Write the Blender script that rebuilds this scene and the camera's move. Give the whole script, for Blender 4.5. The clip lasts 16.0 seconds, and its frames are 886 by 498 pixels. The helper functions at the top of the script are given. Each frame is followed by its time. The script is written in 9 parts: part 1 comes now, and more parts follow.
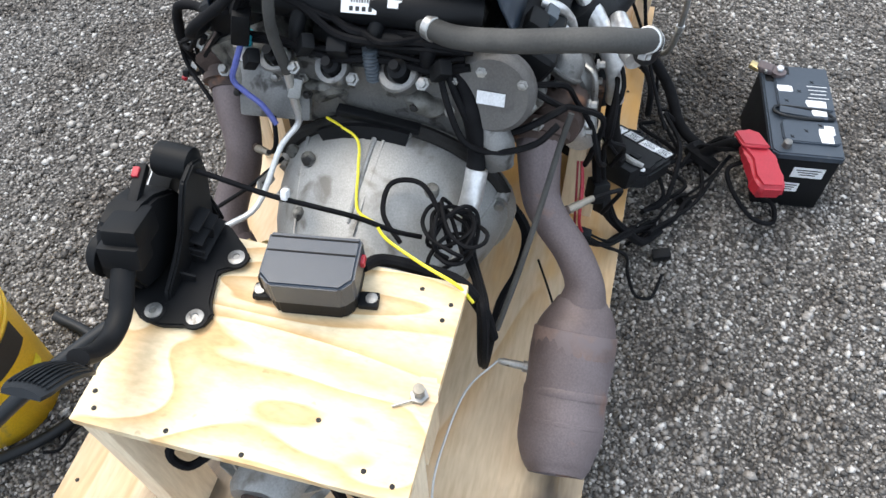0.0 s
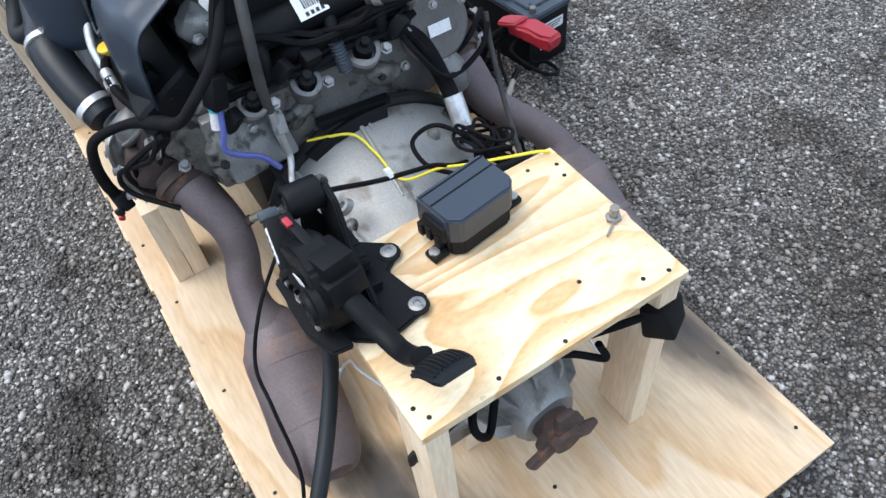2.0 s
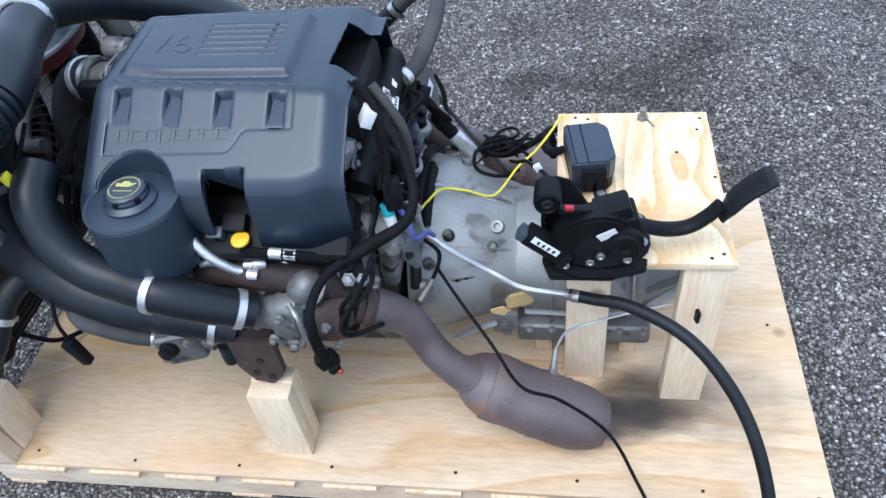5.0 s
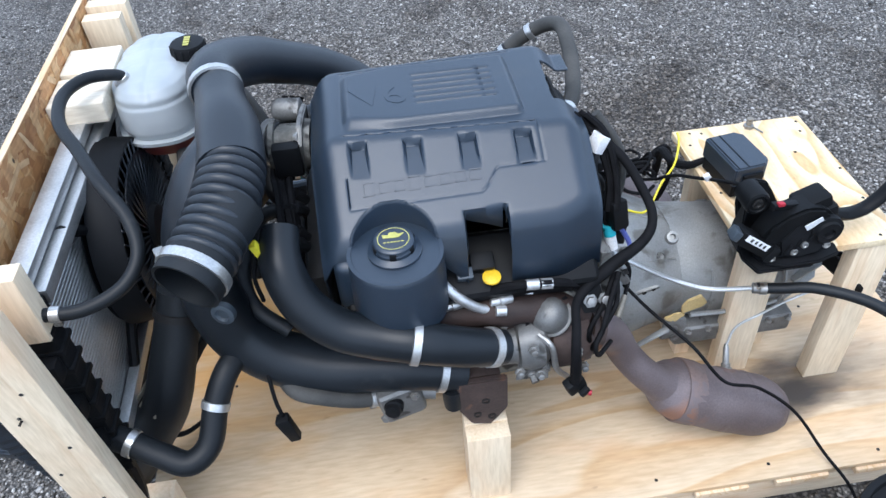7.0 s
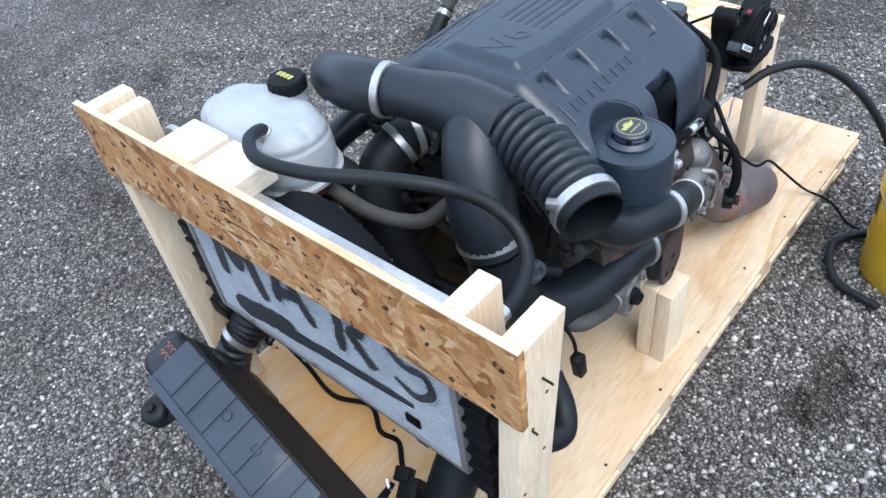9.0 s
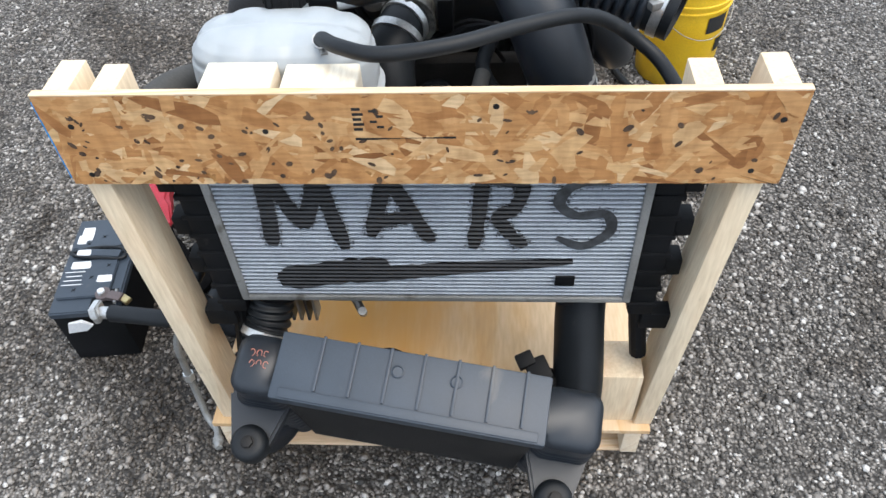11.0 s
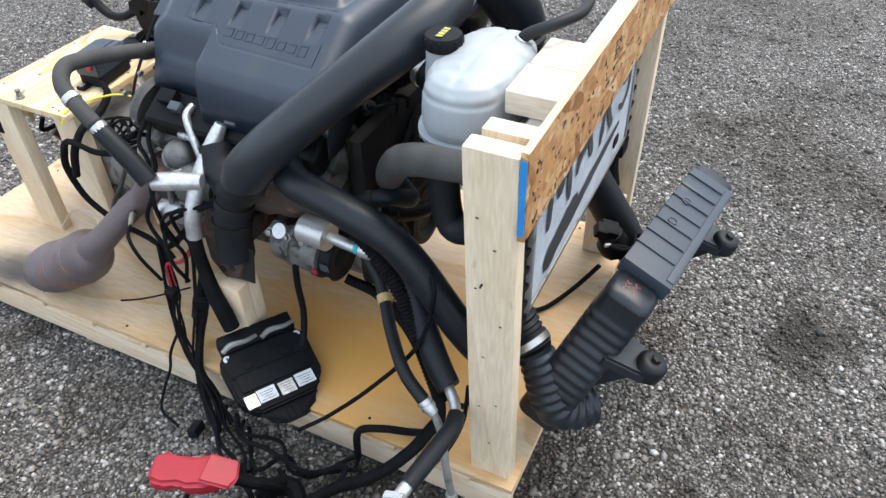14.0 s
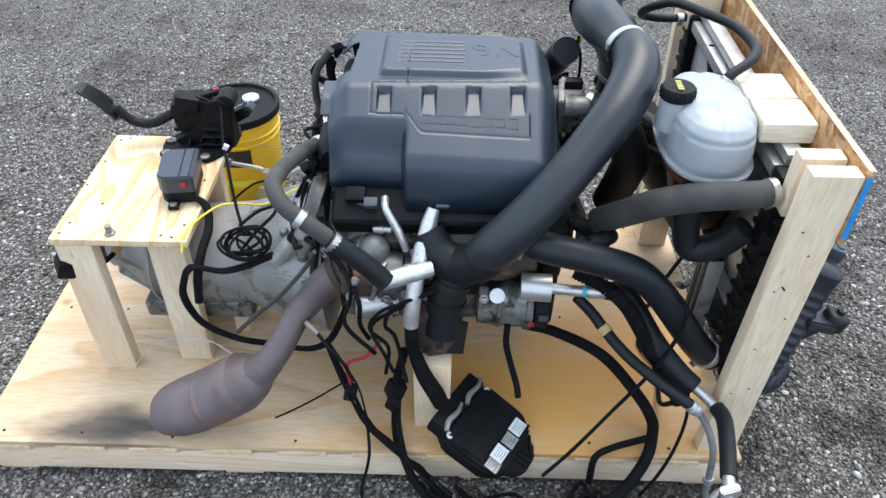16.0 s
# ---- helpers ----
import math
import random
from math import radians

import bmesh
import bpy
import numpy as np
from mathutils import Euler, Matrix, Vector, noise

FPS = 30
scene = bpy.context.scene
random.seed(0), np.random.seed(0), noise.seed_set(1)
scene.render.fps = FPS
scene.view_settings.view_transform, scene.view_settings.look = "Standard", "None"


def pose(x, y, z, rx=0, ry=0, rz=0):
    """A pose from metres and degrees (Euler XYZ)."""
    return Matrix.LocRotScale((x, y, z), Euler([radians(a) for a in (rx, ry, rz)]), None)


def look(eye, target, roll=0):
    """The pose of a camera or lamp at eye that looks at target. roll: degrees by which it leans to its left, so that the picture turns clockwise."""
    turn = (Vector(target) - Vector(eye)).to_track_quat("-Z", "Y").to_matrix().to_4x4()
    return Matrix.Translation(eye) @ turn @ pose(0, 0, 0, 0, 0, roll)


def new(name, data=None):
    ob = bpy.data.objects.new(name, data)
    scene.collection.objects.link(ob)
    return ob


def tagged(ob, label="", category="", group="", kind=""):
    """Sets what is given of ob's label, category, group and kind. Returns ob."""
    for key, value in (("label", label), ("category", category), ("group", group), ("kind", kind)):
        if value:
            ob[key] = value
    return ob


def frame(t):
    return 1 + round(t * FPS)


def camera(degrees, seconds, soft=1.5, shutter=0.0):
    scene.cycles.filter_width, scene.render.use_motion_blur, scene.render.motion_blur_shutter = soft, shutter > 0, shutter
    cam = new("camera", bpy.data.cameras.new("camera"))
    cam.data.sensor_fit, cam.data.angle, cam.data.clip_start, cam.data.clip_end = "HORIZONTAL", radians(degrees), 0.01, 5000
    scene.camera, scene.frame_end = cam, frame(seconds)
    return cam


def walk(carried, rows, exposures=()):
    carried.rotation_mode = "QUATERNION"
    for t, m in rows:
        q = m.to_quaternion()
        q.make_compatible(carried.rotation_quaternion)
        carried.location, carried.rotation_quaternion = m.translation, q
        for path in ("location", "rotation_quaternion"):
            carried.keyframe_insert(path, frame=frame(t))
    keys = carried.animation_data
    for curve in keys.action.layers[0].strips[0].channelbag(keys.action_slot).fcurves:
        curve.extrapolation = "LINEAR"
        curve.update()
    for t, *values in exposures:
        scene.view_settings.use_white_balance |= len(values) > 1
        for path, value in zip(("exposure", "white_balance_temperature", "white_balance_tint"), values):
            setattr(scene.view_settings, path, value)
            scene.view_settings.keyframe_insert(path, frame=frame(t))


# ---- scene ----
cam = camera(61.0, 16.0)
PATH = [
    (0, (-0.016, 0.115, 1.539), (1.1, 0.433, -0.09), -1.8),
    (0.5, (-0.075, 0.31, 1.505), (1.083, 0.429, -0.122), -1.1),
    (1, (-0.197, 0.485, 1.505), (1.029, 0.376, -0.071), -2.9),
    (1.5, (-0.26, 0.697, 1.515), (0.957, 0.309, -0.024), -3.3),
    (2, (-0.169, 0.862, 1.509), (0.956, 0.277, -0.037), -7.0),
    (2.5, (-0.111, 1.01, 1.525), (0.89, 0.212, -0.013), -6.6),
    (3, (-0.051, 1.216, 1.542), (0.821, 0.202, 0.055), -6.4),
    (3.2, (-0.026, 1.29, 1.549), (0.806, 0.215, 0.082), -6.7),
    (5.3, (0.668, 1.798, 1.677), (0.915, 0.397, 0.271), -7.0),
    (5.5, (0.721, 1.86, 1.673), (0.948, 0.421, 0.303), -6.0),
    (6, (0.901, 1.882, 1.66), (1.022, 0.393, 0.33), -3.4),
    (6.5, (1.104, 1.805, 1.688), (1.121, 0.328, 0.338), -4.1),
    (7, (1.295, 1.756, 1.721), (1.182, 0.299, 0.356), -4.8),
    (7.5, (1.601, 1.724, 1.714), (1.22, 0.317, 0.345), -6.8),
    (8, (1.835, 1.614, 1.685), (1.251, 0.294, 0.3), -6.7),
    (8.5, (2.053, 1.478, 1.709), (1.282, 0.311, 0.28), -8.0),
    (9, (2.374, 1.372, 1.71), (1.363, 0.32, 0.343), -8.5),
    (9.5, (2.558, 1.212, 1.667), (1.411, 0.342, 0.279), -7.1),
    (10, (2.643, 0.984, 1.639), (1.405, 0.38, 0.189), -7.8),
    (10.2, (2.675, 0.923, 1.623), (1.407, 0.414, 0.162), -6.4),
    (12.3, (2.792, -0.139, 1.598), (1.518, 0.478, 0.185), -4.7),
    (12.5, (2.783, -0.263, 1.596), (1.545, 0.478, 0.21), -4.8),
    (13, (2.661, -0.484, 1.583), (1.626, 0.504, 0.185), -3.0),
    (13.5, (2.452, -0.655, 1.6), (1.597, 0.538, 0.242), -2.8),
    (14, (2.238, -0.853, 1.603), (1.547, 0.493, 0.296), -1.8),
    (14.5, (1.985, -1.033, 1.628), (1.508, 0.409, 0.328), -1.6),
    (15, (1.682, -1.07, 1.644), (1.395, 0.456, 0.383), -0.6),
    (15.5, (1.438, -1.08, 1.706), (1.262, 0.449, 0.43), 0.1),
    (16, (1.205, -1.122, 1.753), (1.184, 0.404, 0.461), 0.7),
]
EXPOSURES = ((0.0, 1.06, 6700, 10), (1.5, 0.86, 6350, 10), (3.0, 0.74, 5800, 10), (5.5, 0.82, 5600, 10), (7.0, 0.88, 5800, 10), (8.0, 0.90, 5800, 10), (9.0, 0.88, 5900, 10), (10.0, 0.90, 6350, 10), (12.5, 1.0, 6900, 10), (13.5, 1.05, 6900, 10), (14.5, 1.08, 6550, 10), (16.0, 1.08, 6450, 10))
walk(cam, [(t, look(eye, target, roll)) for t, eye, target, roll in PATH], exposures=EXPOSURES)

# ---- light: bright overcast sky ----
world = bpy.data.worlds.new("overcast_sky")
scene.world = world
world.use_nodes = True
wn = world.node_tree.nodes
sky = wn.new("ShaderNodeTexSky")
sky.sky_type = "NISHITA"
sky.sun_disc = False
sky.sun_elevation, sky.sun_rotation = radians(64), radians(25)
sky.air_density, sky.dust_density, sky.ozone_density = 1.0, 4.0, 1.0
haze = wn.new("ShaderNodeMixRGB")
haze.inputs[0].default_value = 0.72
haze.inputs[2].default_value = (6.9, 8.2, 10.0, 1)
world.node_tree.links.new(sky.outputs[0], haze.inputs[1])
world.node_tree.links.new(haze.outputs[0], wn["Background"].inputs[0])
wn["Background"].inputs[1].default_value = 0.12
sun = new("sun", bpy.data.lights.new("sun", "SUN"))
sun.data.energy, sun.data.angle, sun.data.color = 1.5, radians(40), (1.0, 0.94, 0.86)
sun.matrix_world = look((0, 0, 5), (-0.35, -0.7, 3.4))

# ---- materials ----
MATS = {}


def nodes_of(name):
    m = bpy.data.materials.new(name)
    m.use_nodes = True
    return m, m.node_tree.nodes, m.node_tree.links, m.node_tree.nodes["Principled BSDF"]


def texture(n, l, kind, scale, stretch=(1, 1, 1), detail=4.0, distort=0.0, rot=(0, 0, 0), vec=None):
    """A noise or voronoi texture on object coordinates, in metres."""
    if vec is None:
        tc = n.new("ShaderNodeTexCoord")
        vec = tc.outputs["Object"]
    mp = n.new("ShaderNodeMapping")
    mp.inputs["Scale"].default_value = stretch
    mp.inputs["Rotation"].default_value = rot
    l.new(vec, mp.inputs["Vector"])
    t = n.new("ShaderNodeTexNoise" if kind == "noise" else "ShaderNodeTexVoronoi")
    t.inputs["Scale"].default_value = scale
    if kind == "noise":
        t.inputs["Detail"].default_value = detail
        t.inputs["Distortion"].default_value = distort
    l.new(mp.outputs[0], t.inputs["Vector"])
    return t


def ramp(n, l, src, stops):
    r = n.new("ShaderNodeValToRGB")
    e = r.color_ramp.elements
    while len(e) < len(stops):
        e.new(0.5)
    for el, (p, c) in zip(e, stops):
        el.position = p
        el.color = (*c, 1) if len(c) == 3 else c
    l.new(src, r.inputs[0])
    return r


def mixc(n, l, f, a, b, mode="MIX"):
    m = n.new("ShaderNodeMixRGB")
    m.blend_type = mode
    for i, v in ((0, f), (1, a), (2, b)):
        if isinstance(v, (int, float)):
            m.inputs[i].default_value = v
        elif isinstance(v, tuple):
            m.inputs[i].default_value = (*v, 1)
        else:
            l.new(v, m.inputs[i])
    return m.outputs[0]


def bump(n, l, p, height, strength, dist=0.002, normal=None):
    b = n.new("ShaderNodeBump")
    b.inputs["Strength"].default_value = strength
    b.inputs["Distance"].default_value = dist
    l.new(height, b.inputs["Height"])
    if normal:
        l.new(normal, b.inputs["Normal"])
    l.new(b.outputs[0], p.inputs["Normal"])
    return b.outputs[0]


def surf(name, c1, c2, scale=8.0, rough=0.5, metal=0.0, grain=250.0, bumps=0.25, spot=None, spot_scale=40.0, spot_at=0.62, rough_var=0.12, spec=0.5):
    """A general worn surface: two tones at a large scale, fine grain in the relief, spots of dirt or rust."""
    m, n, l, p = nodes_of(name)
    big = texture(n, l, "noise", scale, detail=5)
    col = ramp(n, l, big.outputs[0], ((0.32, c1), (0.68, c2))).outputs[0]
    fine = texture(n, l, "noise", grain, detail=3)
    tone = ramp(n, l, fine.outputs[0], ((0.3, (0.78, 0.78, 0.78)), (0.7, (1.0, 1.0, 1.0)))).outputs[0]
    col = mixc(n, l, 1.0, col, tone, "MULTIPLY")
    if spot:
        sp = texture(n, l, "noise", spot_scale, detail=6, distort=0.4)
        f = ramp(n, l, sp.outputs[0], ((spot_at, (0, 0, 0)), (min(spot_at + 0.1, 1), (1, 1, 1)))).outputs[0]
        col = mixc(n, l, f, col, spot)
    l.new(col, p.inputs["Base Color"])
    rr = n.new("ShaderNodeMapRange")
    rr.inputs["To Min"].default_value = max(0.02, rough - rough_var)
    rr.inputs["To Max"].default_value = min(1.0, rough + rough_var)
    l.new(big.outputs[0], rr.inputs[0])
    l.new(rr.outputs[0], p.inputs["Roughness"])
    p.inputs["Metallic"].default_value = metal
    p.inputs["Specular IOR Level"].default_value = spec
    bump(n, l, p, fine.outputs[0], bumps, 0.0015)
    MATS[name] = m
    return m


def wood(name, pale, dark, grain_scale, stretch, bands, rough=0.6, knots=True, mottled=(0.62, 0.4, 0.2), weather=None, wide=0.0, soot=(), damp_shade=()):
    """Sawn or peeled softwood: contour bands of one slow field give the cathedral figure."""
    m, n, l, p = nodes_of(name)
    oi = n.new("ShaderNodeObjectInfo")
    tc = n.new("ShaderNodeTexCoord")
    add = n.new("ShaderNodeVectorMath")
    add.operation = "MULTIPLY_ADD"
    comb = n.new("ShaderNodeCombineXYZ")
    for i in range(3):
        l.new(oi.outputs["Random"], comb.inputs[i])
    l.new(comb.outputs[0], add.inputs[0])
    add.inputs[1].default_value = (7, 13, 5)
    l.new(tc.outputs["Object"], add.inputs[2])
    v = add.outputs[0]
    field = texture(n, l, "noise", grain_scale, stretch, detail=2.0, distort=0.5, vec=v)
    mul = n.new("ShaderNodeMath")
    mul.operation = "MULTIPLY"
    mul.inputs[1].default_value = bands
    l.new(field.outputs[0], mul.inputs[0])
    fr = n.new("ShaderNodeMath")
    fr.operation = "FRACT"
    l.new(mul.outputs[0], fr.inputs[0])
    mid = tuple(0.5 * a + 0.5 * b for a, b in zip(pale, dark))
    col = ramp(n, l, fr.outputs[0], ((0.0, pale), (0.45 - wide, tuple(0.97 * c for c in pale)), (0.8 - wide, mid), (0.93, dark), (1.0, pale))).outputs[0]
    big = texture(n, l, "noise", 3.0, detail=3, vec=v)
    col = mixc(n, l, ramp(n, l, big.outputs[0], ((0.45, (0, 0, 0)), (0.75, (0.55, 0.55, 0.55)))).outputs[0], col, mottled)
    st = tuple(s * 14 for s in stretch)
    fib = texture(n, l, "noise", grain_scale * 2.2, st, detail=4, vec=v)
    col = mixc(n, l, 1.0, col, ramp(n, l, fib.outputs[0], ((0.25, (0.8, 0.77, 0.72)), (0.7, (1, 1, 1)))).outputs[0], "MULTIPLY")
    fleck = texture(n, l, "noise", 46.0, tuple(0.35 if s < 0.3 else 1.0 for s in stretch), detail=2, vec=v)
    col = mixc(n, l, ramp(n, l, fleck.outputs[0], ((0.70, (0, 0, 0)), (0.78, (0.5, 0.5, 0.5)))).outputs[0], col, tuple(0.5 * c for c in dark))
    blush = texture(n, l, "noise", 6.5, tuple(0.5 * s + 0.3 for s in stretch), detail=4, distort=0.8, vec=v)
    col = mixc(n, l, ramp(n, l, blush.outputs[0], ((0.52, (0, 0, 0)), (0.74, (0.4, 0.4, 0.4)))).outputs[0], col, (0.66, 0.40, 0.22))
    if knots:
        vo = texture(n, l, "voronoi", 3.2, tuple(0.6 + 0.4 * s for s in (1, 1, 1)), vec=v)
        col = mixc(n, l, ramp(n, l, vo.outputs["Distance"], ((0.035, (0.75, 0.75, 0.75)), (0.075, (0, 0, 0)))).outputs[0], col, (0.2, 0.105, 0.045))
    if weather:
        ws = texture(n, l, "noise", 2.2, detail=6, distort=0.8, vec=v)
        col = mixc(n, l, ramp(n, l, ws.outputs[0], ((0.56, (0, 0, 0)), (0.8, (0.5, 0.5, 0.5)))).outputs[0], col, weather)
    # orange ovals: wet stain, with warm shade by the engine put into the colour
    for (cx, cy, rx, ry, strength, tone) in [(*q, (0.63, 0.325, 0.085)) for q in damp_shade] + [(*q, (0.04, 0.034, 0.03)) for q in soot]:
        mp = n.new("ShaderNodeMapping")
        mp.vector_type = "TEXTURE"
        mp.inputs["Location"].default_value = (cx, cy, 0.12)
        mp.inputs["Scale"].default_value = (rx, ry, 1.0)
        l.new(tc.outputs["Object"], mp.inputs["Vector"])
        ln = n.new("ShaderNodeVectorMath")
        ln.operation = "LENGTH"
        l.new(mp.outputs[0], ln.inputs[0])
        wob = texture(n, l, "noise", 9.0, (0.5, 1.4, 1), detail=5)
        su = n.new("ShaderNodeMath")
        su.operation = "MULTIPLY_ADD"
        su.inputs[1].default_value = 0.9
        l.new(wob.outputs[0], su.inputs[0])
        l.new(ln.outputs["Value"], su.inputs[2])
        f = ramp(n, l, su.outputs[0], ((0.55, (strength,) * 3), (1.45, (0, 0, 0)))).outputs[0]
        col = mixc(n, l, f, col, tone)
    l.new(col, p.inputs["Base Color"])
    p.inputs["Roughness"].default_value = rough
    p.inputs["Specular IOR Level"].default_value = 0.3
    bump(n, l, p, fib.outputs[0], 0.25, 0.001)
    MATS[name] = m
    return m


SOOT = ((-0.60, 0.25, 0.32, 0.20, 0.97), (-0.56, 0.25, 0.22, 0.14, 0.9), (-0.70, 0.23, 0.5, 0.27, 0.6), (-0.55, -0.43, 0.28, 0.14, 0.95), (-0.66, -0.43, 0.46, 0.18, 0.85))
# orange at the front right: wet wood and warm bounced shade, both as colour
PLY = wood("plywood", (0.64, 0.50, 0.34), (0.55, 0.37, 0.20), 2.3, (0.28, 1.7, 1.7), 7.0, 0.5, True, (0.62, 0.44, 0.26), (0.46, 0.42, 0.36), 0.1, SOOT, ((0.50, -0.30, 1.1, 0.66, 0.85), (0.45, -0.28, 0.85, 0.5, 0.75), (0.75, -0.05, 0.7, 0.6, 0.6)))
PLY_TOP = wood("plywood_clean", (0.80, 0.675, 0.46), (0.62, 0.39, 0.18), 3.4, (1.3, 0.5, 1.3), 13.0, 0.55, False, (0.72, 0.54, 0.31), None, 0.28)
LUMBER = wood("lumber_upright", (0.80, 0.67, 0.49), (0.735, 0.58, 0.40), 5.0, (1.2, 1.2, 0.12), 4.5, 0.65, True, (0.77, 0.62, 0.44))
LUMBER_X = wood("lumber_lengthwise", (0.78, 0.66, 0.50), (0.66, 0.50, 0.34), 7.0, (0.12, 1.2, 1.2), 9.0, 0.7, True, (0.68, 0.54, 0.40), (0.46, 0.40, 0.34))
LUMBER_Y = wood("lumber_crosswise", (0.76, 0.6, 0.42), (0.62, 0.42, 0.24), 7.0, (1.2, 0.12, 1.2), 9.0, 0.7, True, (0.62, 0.42, 0.25), (0.4, 0.33, 0.28))
LUMBER_PALE = wood("lumber_planed", (0.84, 0.76, 0.62), (0.78, 0.66, 0.50), 5.0, (0.2, 1.2, 1.2), 5.0, 0.65, False, (0.80, 0.70, 0.55))
BLACK = surf("black_plastic", (0.004, 0.0045, 0.005), (0.009, 0.0095, 0.011), 10, 0.55, 0, 400, 0.15, (0.022, 0.021, 0.02), 30, 0.70, spec=0.16)
COVER = surf("cover_plastic", (0.013, 0.023, 0.038), (0.020, 0.032, 0.050), 4, 0.36, 0, 900, 0.22, (0.028, 0.034, 0.041), 5, 0.62, 0.05, spec=0.66)
DUCT = surf("duct_plastic", (0.009, 0.0125, 0.018), (0.015, 0.020, 0.027), 5, 0.40, 0, 700, 0.18, (0.035, 0.036, 0.037), 26, 0.70, 0.05, spec=0.5)
PIPE = surf("black_pipe_plastic", (0.007, 0.0095, 0.0125), (0.012, 0.0155, 0.02), 7, 0.4, 0, 500, 0.15, (0.03, 0.033, 0.036), 12, 0.68, 0.06, spec=0.34)
RUBBER = surf("black_rubber", (0.0055, 0.007, 0.009), (0.011, 0.0135, 0.016), 9, 0.52, 0, 300, 0.15, (0.03, 0.03, 0.029), 18, 0.68, spec=0.3)
HOSE = surf("dusty_hose_rubber", (0.03, 0.03, 0.028), (0.065, 0.063, 0.058), 14, 0.75, 0, 250, 0.3)
WIRE = surf("wire_tape", (0.004, 0.004, 0.0048), (0.010, 0.010, 0.011), 30, 0.72, 0, 500, 0.3, spec=0.1)
SHROUD = surf("grey_plastic", (0.045, 0.058, 0.072), (0.07, 0.088, 0.106), 8, 0.5, 0, 500, 0.15, (0.12, 0.115, 0.10), 14, 0.64)
ALU = surf("cast_aluminium", (0.26, 0.26, 0.25), (0.38, 0.38, 0.365), 9, 0.5, 0.5, 320, 0.35, (0.15, 0.14, 0.125), 16, 0.56)
ALU_DIRTY = surf("grimy_aluminium", (0.07, 0.068, 0.06), (0.24, 0.235, 0.215), 26, 0.6, 0.4, 220, 0.5, (0.02, 0.019, 0.018), 30, 0.5)
ALU_MID = surf("dull_aluminium", (0.15, 0.15, 0.145), (0.25, 0.248, 0.24), 16, 0.5, 0.5, 300, 0.4, (0.06, 0.057, 0.052), 30, 0.56)
ALU_DULL = surf("dull_grey_casting", (0.10, 0.095, 0.09), (0.15, 0.143, 0.135), 10, 0.55, 0.35, 300, 0.3, (0.07, 0.065, 0.06), 22, 0.6)
ALU_BRIGHT = surf("bright_aluminium", (0.55, 0.55, 0.54), (0.68, 0.68, 0.67), 14, 0.4, 0.8, 300, 0.2)
STEEL = surf("zinc_steel", (0.26, 0.26, 0.25), (0.42, 0.41, 0.39), 25, 0.45, 0.8, 300, 0.2, (0.12, 0.10, 0.08), 60, 0.6)
RUST = surf("heat_stained_steel", (0.115, 0.088, 0.086), (0.20, 0.165, 0.168), 6, 0.58, 0.4, 260, 0.3, (0.24, 0.13, 0.09), 7, 0.58)
BROWN = surf("burnt_brown_iron", (0.022, 0.013, 0.011), (0.045, 0.027, 0.022), 14, 0.7, 0.2, 220, 0.4, (0.075, 0.04, 0.028), 18, 0.66)
RUST_DARK = surf("dark_rusty_iron", (0.045, 0.03, 0.025), (0.09, 0.06, 0.05), 14, 0.75, 0.2, 220, 0.4, (0.16, 0.075, 0.04), 22, 0.58)
IRON = surf("dark_cast_iron", (0.010, 0.0095, 0.0095), (0.028, 0.026, 0.024), 14, 0.6, 0.3, 220, 0.4, spec=0.35)
WHITE = surf("white_label", (0.74, 0.75, 0.76), (0.8, 0.8, 0.8), 14, 0.5, 0, 300, 0.05)
FOIL = surf("foil_sleeve", (0.6, 0.6, 0.6), (0.75, 0.75, 0.74), 40, 0.35, 0.75, 120, 0.6)
INK = surf("black_print", (0.012, 0.012, 0.012), (0.02, 0.02, 0.02), 14, 0.6)
YELLOW = surf("yellow_plastic", (0.78, 0.47, 0.015), (0.85, 0.55, 0.03), 8, 0.4, 0, 300, 0.1, (0.4, 0.27, 0.08), 18, 0.66)
YWIRE = surf("yellow_wire", (0.8, 0.68, 0.02), (0.85, 0.74, 0.05), 8, 0.45)
RED = surf("red_plastic", (0.33, 0.010, 0.022), (0.43, 0.020, 0.036), 12, 0.5, 0, 300, 0.1)
BLUE = surf("blue_wire", (0.06, 0.08, 0.30), (0.11, 0.13, 0.36), 12, 0.55, 0, 200, 0.5)
TAPE = surf("blue_painters_tape", (0.01, 0.23, 0.6), (0.02, 0.29, 0.68), 20, 0.6)
TEAL = surf("teal_plastic", (0.03, 0.4, 0.5), (0.05, 0.5, 0.58), 20, 0.5)
TAN = surf("tan_paper", (0.5, 0.36, 0.15), (0.6, 0.44, 0.2), 20, 0.7)
BRASS = surf("brass", (0.5, 0.4, 0.2), (0.6, 0.48, 0.25), 20, 0.35, 0.9)
CLAMP = surf("bright_clamp_steel", (0.5, 0.5, 0.49), (0.66, 0.66, 0.64), 25, 0.35, 0.85, 300, 0.1)
YPRINT = surf("worn_yellow_print", (0.42, 0.40, 0.10), (0.54, 0.51, 0.14), 60, 0.6)
STAIN = surf("orange_heat_stain", (0.14, 0.105, 0.10), (0.235, 0.16, 0.135), 14, 0.6, 0.3, 200, 0.3, (0.15, 0.12, 0.12), 20, 0.5)
TAN_METAL = surf("dull_tan_metal", (0.22, 0.20, 0.16), (0.32, 0.29, 0.24), 20, 0.5, 0.5)
BURN = surf("burnt_wood", (0.045, 0.025, 0.015), (0.13, 0.075, 0.04), 30, 0.8)
PINK = surf("faded_red_marker", (0.42, 0.16, 0.12), (0.52, 0.22, 0.16), 30, 0.7)

